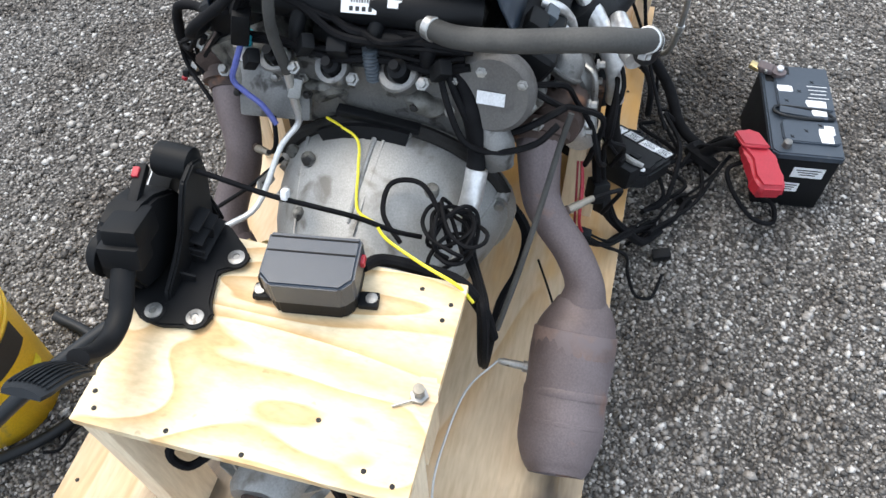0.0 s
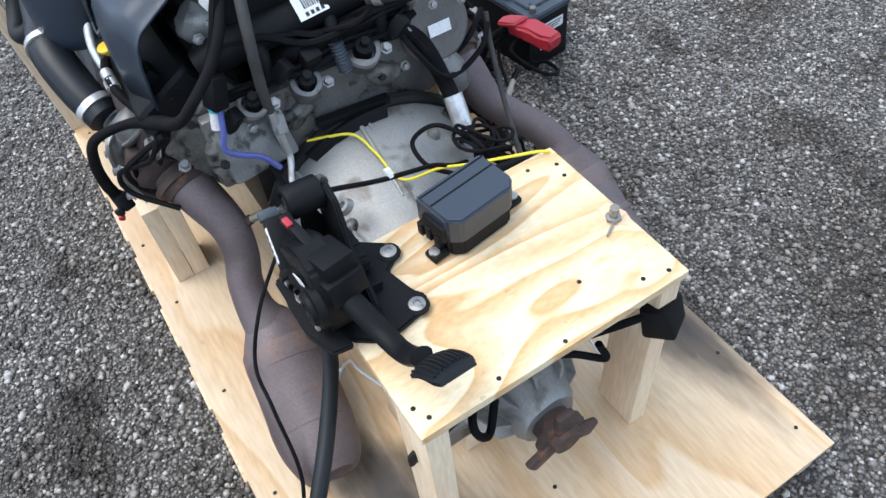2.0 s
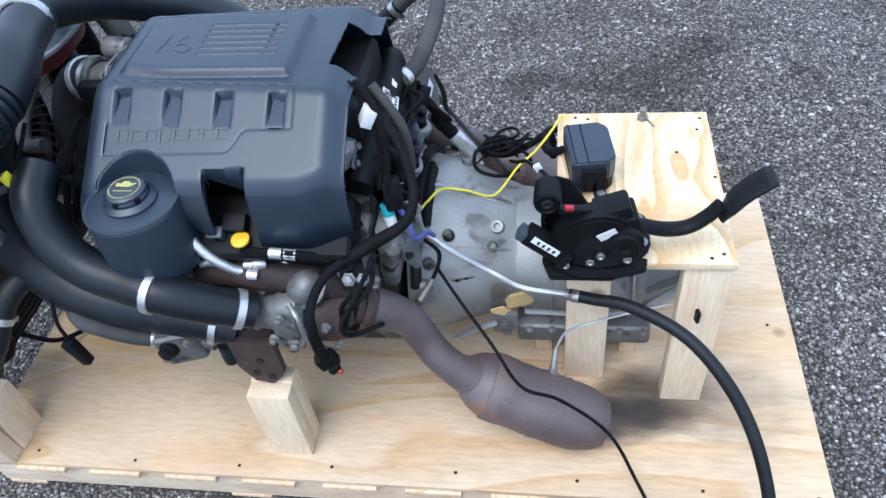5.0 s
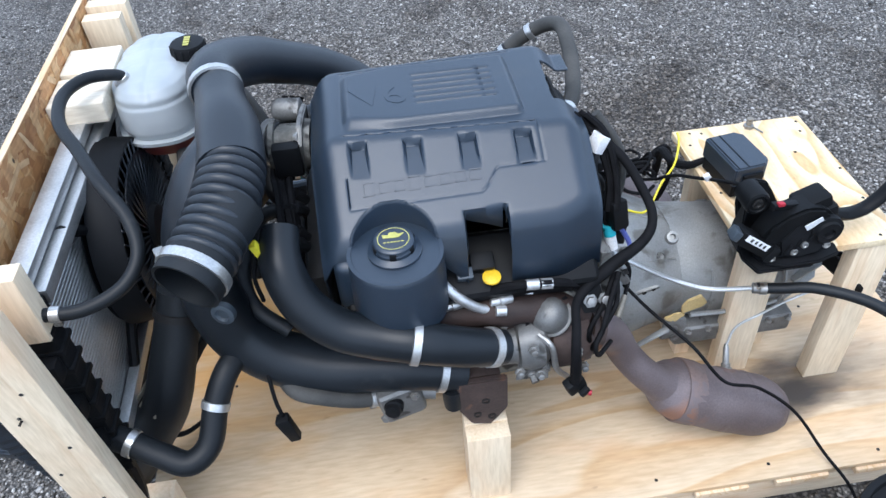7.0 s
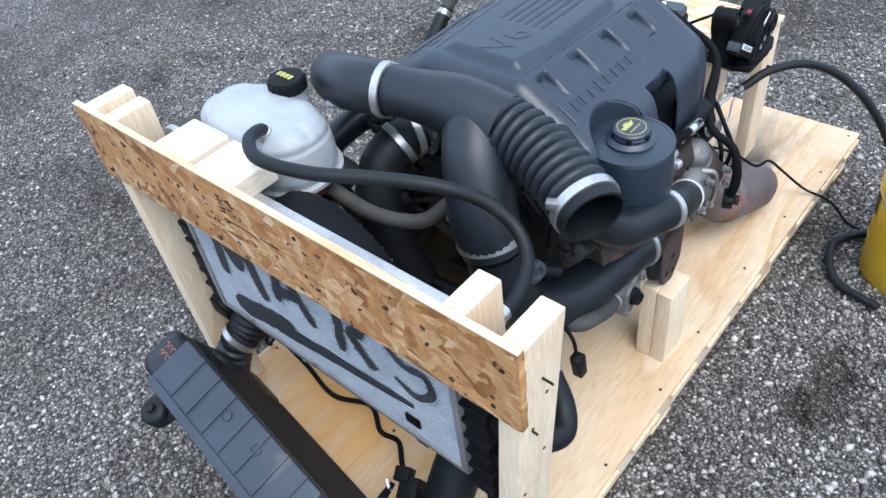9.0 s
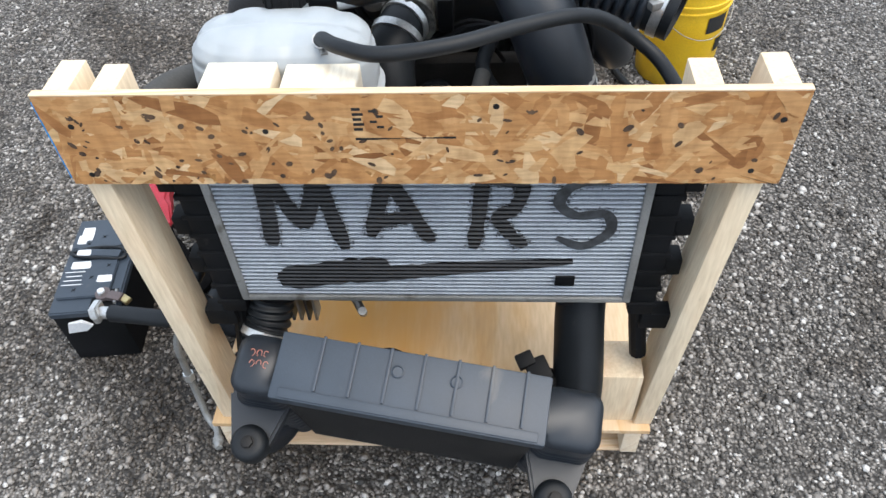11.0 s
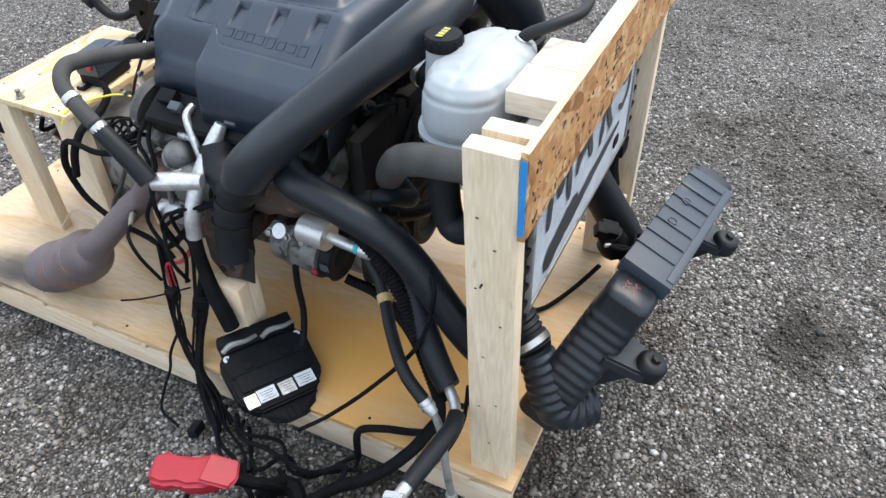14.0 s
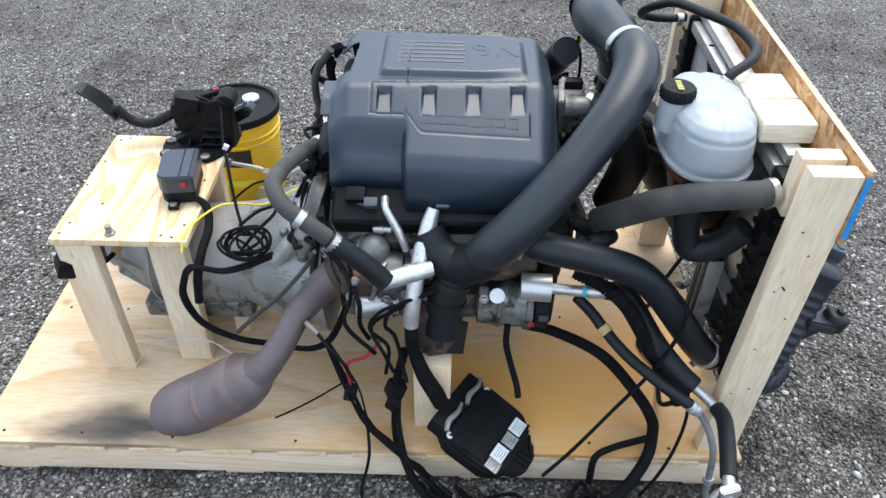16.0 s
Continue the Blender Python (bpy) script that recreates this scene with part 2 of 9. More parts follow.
# ---- building helpers ----
def thing(name, at, label, category, group="", kind=""):
    """An Empty at the base of a thing."""
    ob = new(name)
    ob.empty_display_size = 0.05
    ob.location = at
    return tagged(ob, label, category, group, kind)


def base_of(ob):
    p = Vector(ob.location)
    return p + base_of(ob.parent) if ob.parent else p


def part(name, bm, material, parent=None, label="", smooth=35.0):
    """Links a bmesh, given in the place's own metres, as one mesh under a thing or a part."""
    off = base_of(parent) if parent else Vector()
    bmesh.ops.translate(bm, verts=bm.verts, vec=-off)
    bmesh.ops.recalc_face_normals(bm, faces=bm.faces)
    me = bpy.data.meshes.new(name)
    for f in bm.faces:
        f.smooth = True
    cut = radians(smooth)
    for e in bm.edges:
        if len(e.link_faces) == 2 and e.calc_face_angle(0) > cut:
            e.smooth = False
    bm.to_mesh(me)
    bm.free()
    me.materials.append(material)
    ob = new(name, me)
    ob.parent = parent
    if label:
        ob["label"] = label
    return ob


def box(bm, c, s, rot=None, bev=0.0, seg=2):
    """A box of centre c and size s, turned by a 3x3 matrix or Euler degrees, with bevelled edges."""
    r = bmesh.ops.create_cube(bm, size=1.0)
    vs = r["verts"]
    m = Matrix.Diagonal((*s, 1))
    if rot is not None:
        rm = rot if isinstance(rot, Matrix) else Euler([radians(a) for a in rot]).to_matrix()
        m = rm.to_4x4() @ m
    m = Matrix.Translation(c) @ m
    bmesh.ops.transform(bm, matrix=m, verts=vs)
    if bev:
        es = list({e for v in vs for e in v.link_edges})
        bmesh.ops.bevel(bm, geom=es, offset=bev, segments=seg, affect="EDGES", profile=0.6)
    return bm


def span(bm, lo, hi, bev=0.003, seg=2):
    """A box between two corners."""
    lo, hi = Vector(lo), Vector(hi)
    return box(bm, (lo + hi) / 2, hi - lo, None, bev, seg)


def frame_of(d):
    d = Vector(d).normalized()
    a = Vector((0, 0, 1)) if abs(d.z) < 0.9 else Vector((1, 0, 0))
    u = d.cross(a).normalized()
    return u, d.cross(u).normalized(), d


def rings(bm, loops, close=True, caps=True):
    """Joins loops of equal length into a skin."""
    vl = [[bm.verts.new(p) for p in lp] for lp in loops]
    k = len(vl[0])
    for a, b in zip(vl, vl[1:]):
        for i in range(k if close else k - 1):
            j = (i + 1) % k
            bm.faces.new((a[i], a[j], b[j], b[i]))
    if caps:
        for e in (vl[0], vl[-1]):
            try:
                bm.faces.new(e)
            except ValueError:
                pass
    return bm


def smoothed(pts, n):
    """Points on a smooth curve through pts (radii may ride along as a fourth value)."""
    P = [Vector(p) for p in pts]
    if len(P) == 2:
        return [P[0].lerp(P[1], i / n) for i in range(n + 1)]
    P = [P[0] * 2 - P[1]] + P + [P[-1] * 2 - P[-2]]
    out = []
    for i in range(1, len(P) - 2):
        p0, p1, p2, p3 = P[i - 1:i + 3]
        for k in range(n):
            t = k / n
            out.append(0.5 * ((2 * p1) + (p2 - p0) * t + (2 * p0 - 5 * p1 + 4 * p2 - p3) * t * t + (3 * p1 - p0 - 3 * p2 + p3) * t ** 3))
    out.append(P[-2])
    return out


def tube(bm, pts, r, n=6, seg=12, rib=0.0, pitch=0.0, hollow=0.0, flat=1.0, ends=True, deep=0.06):
    """A hose through pts; r: one radius or one for each point; rib, pitch: bellows; hollow: wall of an open mouth at the end."""
    rs = [r] * len(pts) if isinstance(r, (int, float)) else list(r)
    C = smoothed([(p[0], p[1], p[2], rr) for p, rr in zip(pts, rs)], n)
    P = [Vector(c[:3]) for c in C]
    R = [c[3] for c in C]
    if rib:
        Q, S, run = [], [], 0.0
        for i in range(len(P) - 1):
            L = (P[i + 1] - P[i]).length
            k = max(1, math.ceil(L / (pitch / 9)))
            for j in range(k):
                t = j / k
                Q.append(P[i].lerp(P[i + 1], t))
                S.append((R[i] * (1 - t) + R[i + 1] * t) + rib * math.cos(2 * math.pi * (run + L * t) / pitch))
            run += L
        Q.append(P[-1])
        S.append(R[-1])
        P, R = Q, S
    loops, u = [], None
    for i, p in enumerate(P):
        d = (P[min(i + 1, len(P) - 1)] - P[max(i - 1, 0)]).normalized()
        if u is None:
            u = frame_of(d)[0]
        u = (u - d * u.dot(d)).normalized()
        v = d.cross(u)
        loops.append([p + (u * math.cos(a) + v * math.sin(a) * flat) * R[i] for a in (2 * math.pi * k / seg for k in range(seg))])
    if hollow:
        d = (P[-1] - P[-2]).normalized()
        for f, back in ((1 - hollow, 0.0), (1 - hollow, deep)):
            loops.append([P[-1] - d * back + (q - P[-1]) * f for q in loops[len(P) - 1]])
    return rings(bm, loops, True, ends)


def bellows(bm, pts, r, ridge, pitch, seg=40):
    """A corrugated hose with rounded ridges and narrow valleys."""
    P = smoothed(pts, 40)
    run = [0.0]
    for a, b in zip(P, P[1:]):
        run.append(run[-1] + (b - a).length)
    loops, u = [], None
    count = max(2, round(run[-1] / pitch)) * 10
    for i in range(count + 1):
        at = run[-1] * i / count
        k = max(j for j in range(len(run)) if run[j] <= at + 1e-9)
        k = min(k, len(P) - 2)
        c = P[k].lerp(P[k + 1], (at - run[k]) / max(1e-9, run[k + 1] - run[k]))
        d = (P[min(k + 2, len(P) - 1)] - P[max(k - 1, 0)]).normalized()
        u = frame_of(d)[0] if u is None else u
        u = (u - d * u.dot(d)).normalized()
        rr = r + ridge * (2 * abs(math.sin(math.pi * i / 10)) ** 0.8 - 1)
        loops.append([c + (u * math.cos(a) + d.cross(u) * math.sin(a)) * rr for a in (2 * math.pi * q / seg for q in range(seg))])
    return rings(bm, loops, True, False)


def lathe(bm, base, axis, prof, seg=24, turn=0.0, caps=True):
    """A turned solid: prof is (distance along axis, radius)."""
    u, v, d = frame_of(axis)
    b = Vector(base)
    loops = [[b + d * h + (u * math.cos(a) + v * math.sin(a)) * max(r, 1e-4) for a in (turn + 2 * math.pi * k / seg for k in range(seg))] for h, r in prof]
    return rings(bm, loops, True, caps)


def rod(bm, a, b, r, r2=None, seg=12):
    a, b = Vector(a), Vector(b)
    return lathe(bm, a, b - a, ((0, r), ((b - a).length, r if r2 is None else r2)), seg)


def bolt(bm, c, axis, r=0.008, h=0.006):
    u = Vector(axis).normalized()
    lathe(bm, Vector(c), u, ((0, r * 1.5), (h * 0.25, r * 1.5), (h * 0.3, r), (h, r), (h * 1.05, r * 0.8)), 6)
    return bm


def prism(bm, poly, axis_from, axis_to, bev=0.0):
    """Sweeps a polygon of 3D points straight along a vector."""
    d = Vector(axis_to) - Vector(axis_from)
    return rings(bm, [[Vector(p) for p in poly], [Vector(p) + d for p in poly]])


def plate(bm, poly2, origin, ux, uy, thick, bev=0.0, seg=2):
    """A flat plate: 2D outline in the plane of ux, uy, thick along their cross product."""
    o, ux, uy = Vector(origin), Vector(ux).normalized(), Vector(uy)
    uy = (uy - ux * uy.dot(ux)).normalized()
    w = ux.cross(uy)
    tmp = bmesh.new()
    a = [tmp.verts.new(o + ux * x + uy * y) for x, y in poly2]
    f = tmp.faces.new(a)
    r = bmesh.ops.extrude_face_region(tmp, geom=[f])
    bmesh.ops.translate(tmp, verts=[g for g in r["geom"] if isinstance(g, bmesh.types.BMVert)], vec=w * thick)
    if bev:
        bmesh.ops.recalc_face_normals(tmp, faces=tmp.faces)
        bmesh.ops.bevel(tmp, geom=[e for e in tmp.edges if e.calc_face_angle(0) > 0.3], offset=bev, segments=seg, affect="EDGES", clamp_overlap=True)
    me = bpy.data.meshes.new("tmp")
    tmp.to_mesh(me)
    tmp.free()
    bm.from_mesh(me)
    bpy.data.meshes.remove(me)
    return bm


def rounded(w, h, r, k=4):
    """A rounded rectangle about the origin."""
    out = []
    for cx, cy, a0 in ((w / 2 - r, h / 2 - r, 0), (-w / 2 + r, h / 2 - r, 90), (-w / 2 + r, -h / 2 + r, 180), (w / 2 - r, -h / 2 + r, 270)):
        out += [(cx + r * math.cos(radians(a0 + 90 * i / k)), cy + r * math.sin(radians(a0 + 90 * i / k))) for i in range(k + 1)]
    return out


def lumpy(bm, amount, scale, seed=0.0):
    """Pushes every vertex by noise, for castings and taped bundles."""
    bm.normal_update()
    for v in bm.verts:
        v.co += v.normal * amount * noise.noise(v.co * scale + Vector((seed, seed * 2, 0)))
    return bm


def lerp_table(tab, v):
    for (a, fa), (b, fb) in zip(tab, tab[1:]):
        if v <= b:
            t = max(0.0, (v - a) / (b - a))
            return fa + (fb - fa) * t
    return tab[-1][1]


def sstep(a, b, v):
    t = min(1.0, max(0.0, (v - a) / (b - a)))
    return t * t * (3 - 2 * t)


def B():
    return bmesh.new()


def simple(name, bm, material, label, category, group="", kind="", at=None, smooth=35.0):
    """A thing of one mesh."""
    if at is None:
        at = sum((v.co for v in bm.verts), Vector()) / max(1, len(bm.verts))
        at.z = min(v.co.z for v in bm.verts)
    bmesh.ops.translate(bm, verts=bm.verts, vec=-Vector(at))
    ob = part(name, bm, material, None, "", smooth)
    ob.location = at
    return tagged(ob, label, category, group, kind)

# ---- ground ----
def damp_patches(n, l, col, deep):
    """Dark damp patches at two scales and in low places, shared by the ground and its loose stones."""
    for scale, lo, hi in ((0.9, 0.5, 0.66), (3.4, 0.54, 0.7)):
        big = texture(n, l, "noise", scale, detail=7, distort=0.5)
        col = mixc(n, l, 1.0, col, ramp(n, l, big.outputs[0], ((lo, (1, 1, 1)), (hi, deep))).outputs[0], "MULTIPLY")
    tc = n.new("ShaderNodeTexCoord")
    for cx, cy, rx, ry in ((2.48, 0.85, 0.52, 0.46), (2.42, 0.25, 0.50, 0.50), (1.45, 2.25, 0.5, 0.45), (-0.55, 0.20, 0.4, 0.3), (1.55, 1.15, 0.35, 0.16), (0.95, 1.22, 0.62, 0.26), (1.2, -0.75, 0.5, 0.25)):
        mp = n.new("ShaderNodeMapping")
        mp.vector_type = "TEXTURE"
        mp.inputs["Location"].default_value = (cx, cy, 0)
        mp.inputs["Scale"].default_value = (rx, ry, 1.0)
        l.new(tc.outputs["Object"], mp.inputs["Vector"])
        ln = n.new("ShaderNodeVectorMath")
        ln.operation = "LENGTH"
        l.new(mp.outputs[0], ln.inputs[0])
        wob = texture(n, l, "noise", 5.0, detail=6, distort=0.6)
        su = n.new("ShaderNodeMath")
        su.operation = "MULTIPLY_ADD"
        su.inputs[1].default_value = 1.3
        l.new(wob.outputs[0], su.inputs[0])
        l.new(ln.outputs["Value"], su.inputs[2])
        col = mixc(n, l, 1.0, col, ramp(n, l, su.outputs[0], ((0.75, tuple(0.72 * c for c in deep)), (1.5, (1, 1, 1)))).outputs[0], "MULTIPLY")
    return col


def ground_material():
    m, n, l, p = nodes_of("gravel_ground")
    vo = texture(n, l, "voronoi", 120.0)
    vo2 = texture(n, l, "voronoi", 55.0)
    mid = texture(n, l, "noise", 9.0, detail=5)
    stones = ramp(n, l, vo.outputs["Color"], ((0.1, (0.045, 0.042, 0.038)), (0.4, (0.15, 0.138, 0.125)), (0.75, (0.32, 0.298, 0.272)), (0.95, (0.64, 0.615, 0.58)))).outputs[0]
    stones2 = ramp(n, l, vo2.outputs["Color"], ((0.2, (0.035, 0.032, 0.03)), (0.7, (0.14, 0.132, 0.122)), (0.95, (0.38, 0.37, 0.35)))).outputs[0]
    col = mixc(n, l, 0.3, stones, stones2)
    gaps = ramp(n, l, vo.outputs["Distance"], ((0.25, (1, 1, 1)), (0.7, (0.16, 0.15, 0.14)))).outputs[0]
    col = mixc(n, l, 1.0, col, gaps, "MULTIPLY")
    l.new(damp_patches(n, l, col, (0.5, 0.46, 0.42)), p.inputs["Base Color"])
    p.inputs["Roughness"].default_value = 0.75
    nb = bump(n, l, p, gaps, 0.7, 0.006)
    bump(n, l, p, mid.outputs[0], 0.4, 0.01, nb)
    return m


GROUND = ground_material()
bm = B()
xs = [-60, -12, -4, -2, 0, 2, 4, 8, 16, 60]
grid = [[bm.verts.new((x, y, 0)) for y in xs] for x in xs]
for i in range(len(xs) - 1):
    for j in range(len(xs) - 1):
        bm.faces.new((grid[i][j], grid[i + 1][j], grid[i + 1][j + 1], grid[i][j + 1]))
tagged(part("ground", bm, GROUND), "dark damp gravel yard with pale pebbles", "ground", kind="structure")



def pebble_material():
    m, n, l, p = nodes_of("pebble")
    g = n.new("ShaderNodeNewGeometry")
    c = ramp(n, l, g.outputs["Random Per Island"], ((0.0, (0.045, 0.042, 0.039)), (0.28, (0.135, 0.124, 0.111)), (0.55, (0.25, 0.23, 0.207)), (0.82, (0.375, 0.348, 0.316)), (0.965, (0.66, 0.635, 0.60)))).outputs[0]
    t = texture(n, l, "noise", 260, detail=3)
    c = mixc(n, l, 1.0, c, ramp(n, l, t.outputs[0], ((0.3, (0.6, 0.6, 0.6)), (0.7, (1, 1, 1)))).outputs[0], "MULTIPLY")
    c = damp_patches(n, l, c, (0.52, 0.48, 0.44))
    l.new(c, p.inputs["Base Color"])
    p.inputs["Roughness"].default_value = 0.6
    return m


def pebbles(count, seed):
    """Loose gravel as one sheet of small stones, denser near the pallet."""
    rg = np.random.RandomState(seed)
    iv = np.array([(1, 0, 0.15), (0.3, 0.95, -0.1), (-0.8, 0.6, 0.1), (-0.8, -0.6, -0.1), (0.3, -0.95, 0.1), (0.15, 0.1, 0.95), (0, 0, -0.9)])
    fa = np.array([(0, 1, 5), (1, 2, 5), (2, 3, 5), (3, 4, 5), (4, 0, 5), (1, 0, 6), (2, 1, 6), (3, 2, 6), (4, 3, 6), (0, 4, 6)])
    x = 1.0 + rg.normal(0, 1.55, count)
    y = 0.5 + rg.normal(0, 1.45, count)
    keep = ~((x > 0.0) & (x < 1.95) & (y > 0.0) & (y < 0.96))
    x, y = x[keep], y[keep]
    k = len(x)
    size = np.clip(rg.lognormal(-5.42, 0.36, k), 0.002, 0.012)
    sc = rg.uniform(0.65, 1.3, (k, 1, 3)) * size[:, None, None]
    sc[:, :, 2] *= 0.8
    v = iv[None] * (1 + rg.uniform(-0.3, 0.3, (k, 7, 1))) * sc
    a = rg.uniform(0, 6.283, k)
    ca, sa = np.cos(a)[:, None], np.sin(a)[:, None]
    vx, vy = v[:, :, 0] * ca - v[:, :, 1] * sa, v[:, :, 0] * sa + v[:, :, 1] * ca
    V = np.stack([vx + x[:, None], vy + y[:, None], v[:, :, 2] + (size * 0.3)[:, None]], -1).reshape(-1, 3)
    F = (fa[None] + 7 * np.arange(k)[:, None, None]).reshape(-1, 3)
    me = bpy.data.meshes.new("gravel")
    me.vertices.add(len(V))
    me.vertices.foreach_set("co", V.astype(np.float32).ravel())
    me.loops.add(F.size)
    me.loops.foreach_set("vertex_index", F.astype(np.int32).ravel())
    me.polygons.add(len(F))
    me.polygons.foreach_set("loop_start", np.arange(0, F.size, 3, dtype=np.int32))
    me.update(calc_edges=True)
    me.materials.append(pebble_material())
    return tagged(new("gravel", me), "loose grey gravel with scattered pale pebbles", "gravel", kind="stuff")


pebbles(210000, 5)

DZ = 0.13          # top of the deck
DL, DW = 1.95, 0.96

# ---- pallet ----
pallet = thing("pallet", (DL / 2, DW / 2, 0), "long wooden pallet of stringers and slats under a plywood sheet", "pallet")
part("plywood_sheet", span(B(), (0, 0, DZ - 0.014), (DL, DW, DZ), 0.0015), PLY, pallet, "oil-stained plywood sheet with screws")
for y0, y1 in ((0.006, 0.044), (DW / 2 - 0.019, DW / 2 + 0.019), (DW - 0.05, DW - 0.012)):
    part("stringer", span(B(), (0.01, y0, 0.012), (DL - 0.01, y1, 0.098), 0.004), LUMBER_X, pallet)
x = 0.012
while x < DL - 0.06:
    part("slat", span(B(), (x, -0.002, 0.098), (x + 0.125, DW + 0.007, 0.1155), 0.002), LUMBER_Y, pallet)
    x += 0.19
for x in (0.02, 0.62, 1.24, 1.83):
    part("bottom_slat", span(B(), (x, 0.01, 0.0), (x + 0.1, DW - 0.01, 0.012), 0.002), LUMBER_Y, pallet)

# ---- stand ----
stand = thing("wooden_stand", (0.41, 0.485, DZ), "small plywood stand on four lumber legs over the gearbox", "stand")
part("top_board", span(B(), (0.24, 0.245, 0.582), (0.573, 0.715, 0.60), 0.002), PLY_TOP, stand, "pale plywood board with wavy grain")
for x0, x1, y0, y1 in ((0.245, 0.335, 0.25, 0.288), (0.45, 0.538, 0.29, 0.328), (0.243, 0.332, 0.672, 0.71), (0.46, 0.55, 0.62, 0.658)):
    part("leg", span(B(), (x0, y0, DZ), (x1, y1, 0.582), 0.003), LUMBER, stand)

# ---- strand board ----
def strand_board():
    m, n, l, p = nodes_of("strand_board")
    tc = n.new("ShaderNodeTexCoord")
    warp = texture(n, l, "noise", 14.0, detail=2, vec=tc.outputs["Object"])
    wv = n.new("ShaderNodeVectorMath")
    wv.operation = "MULTIPLY_ADD"
    wv.inputs[1].default_value = (0.03, 0.03, 0.03)
    l.new(warp.outputs["Color"], wv.inputs[0])
    l.new(tc.outputs["Object"], wv.inputs[2])
    layers = []
    for ang, sc, st in ((20, 15.0, (1, 0.4, 1.5)), (-32, 19.0, (1, 0.4, 1.7)), (72, 17.0, (1, 0.36, 1.5)), (-75, 26.0, (1, 0.5, 1.6))):
        layers.append(texture(n, l, "voronoi", sc, st, rot=(radians(ang), 0, 0), vec=wv.outputs[0]))
    cols = [ramp(n, l, v.outputs["Color"], ((0.0, (0.22, 0.085, 0.025)), (0.25, (0.42, 0.19, 0.06)), (0.55, (0.56, 0.29, 0.10)), (0.8, (0.72, 0.47, 0.23)), (1.0, (0.32, 0.13, 0.04)))).outputs[0] for v in layers]
    pick = [ramp(n, l, texture(n, l, "noise", s, detail=1, rot=(0, 0, k)).outputs[0], ((0.49, (0, 0, 0)), (0.51, (1, 1, 1)))).outputs[0] for k, s in enumerate((16.0, 21.0, 27.0))]
    col = mixc(n, l, pick[0], cols[0], cols[1])
    col = mixc(n, l, pick[1], col, cols[2])
    col = mixc(n, l, pick[2], col, cols[3])
    edge = ramp(n, l, layers[0].outputs["Distance"], ((0.5, (1, 1, 1)), (0.85, (0.62, 0.55, 0.5)))).outputs[0]
    col = mixc(n, l, 1.0, col, edge, "MULTIPLY")
    kn = texture(n, l, "voronoi", 20.0, (1, 1, 1), vec=wv.outputs[0])
    kf = ramp(n, l, kn.outputs["Distance"], ((0.07, (1, 1, 1)), (0.11, (0, 0, 0)))).outputs[0]
    col = mixc(n, l, kf, col, (0.07, 0.035, 0.015))
    fib = texture(n, l, "noise", 160.0, (1, 0.15, 1), detail=3)
    col = mixc(n, l, 1.0, col, ramp(n, l, fib.outputs[0], ((0.3, (0.8, 0.78, 0.75)), (0.65, (1, 1, 1)))).outputs[0], "MULTIPLY")
    l.new(col, p.inputs["Base Color"])
    p.inputs["Roughness"].default_value = 0.55
    bump(n, l, p, layers[1].outputs["Distance"], 0.35, 0.002)
    return m


OSB = strand_board()


def strand_material():
    m, n, l, p = nodes_of("wood_strand")
    g = n.new("ShaderNodeNewGeometry")
    c = ramp(n, l, g.outputs["Random Per Island"], ((0.0, (0.25, 0.10, 0.032)), (0.05, (0.42, 0.19, 0.066)), (0.3, (0.53, 0.265, 0.098)), (0.65, (0.60, 0.33, 0.138)), (0.88, (0.67, 0.42, 0.20)), (1.0, (0.77, 0.56, 0.33)))).outputs[0]
    for sc, st, lo in ((150.0, (1, 0.18, 1), 0.74), (55.0, (1, 1, 0.25), 0.80)):
        f = texture(n, l, "noise", sc, st, detail=4)
        c = mixc(n, l, 1.0, c, ramp(n, l, f.outputs[0], ((0.3, (lo, lo * 0.95, lo * 0.9)), (0.62, (1, 1, 1)))).outputs[0], "MULTIPLY")
    l.new(c, p.inputs["Base Color"])
    p.inputs["Roughness"].default_value = 0.5
    return m


def leaning(bm, lo, hi, top_shift):
    """A sawn board between lo and hi whose top is moved sideways."""
    span(bm, lo, hi, 0.003)
    h = hi[2] - lo[2]
    for v in bm.verts:
        v.co += Vector(top_shift) * ((v.co.z - lo[2]) / h)
    return bm


# ---- front frame ----
rack = thing("radiator_rack", (1.9, 0.5, DZ), "lumber rack with a strand board rail that carries the radiator", "rack")
part("post", leaning(B(), (1.842, 0.022, DZ), (1.934, 0.060, 1.0), (0, -0.036, 0)), LUMBER, rack)
part("post", leaning(B(), (1.842, 0.925, DZ), (1.934, 0.963, 1.0), (0, 0.06, 0)), LUMBER, rack)
part("base_block", span(B(), (1.835, 0.838, DZ), (1.925, 0.924, 0.30), 0.003), LUMBER, rack)
rail = part("rail_board", span(B(), (1.935, -0.014, 0.85), (1.947, 1.026, 1.012), 0.001), OSB, rack, "orange-brown strand board rail with dark knots")
for y0, y1, z0 in ((0.05, 0.088, 0.86), (0.886, 0.925, 0.86)):
    part("inner_post", leaning(B(), (1.846, y0, z0), (1.93, y1, 0.995), (0, 0, 0)), LUMBER, rack)
for y0, y1, z, x0 in ((0.195, 0.300, 0.982, 1.825), (0.312, 0.422, 0.978, 1.825)):
    part("block", span(B(), (x0, y0, z - 0.045), (1.934, y1, z), 0.005, 3), LUMBER_PALE, rack)
STRAND = strand_material()


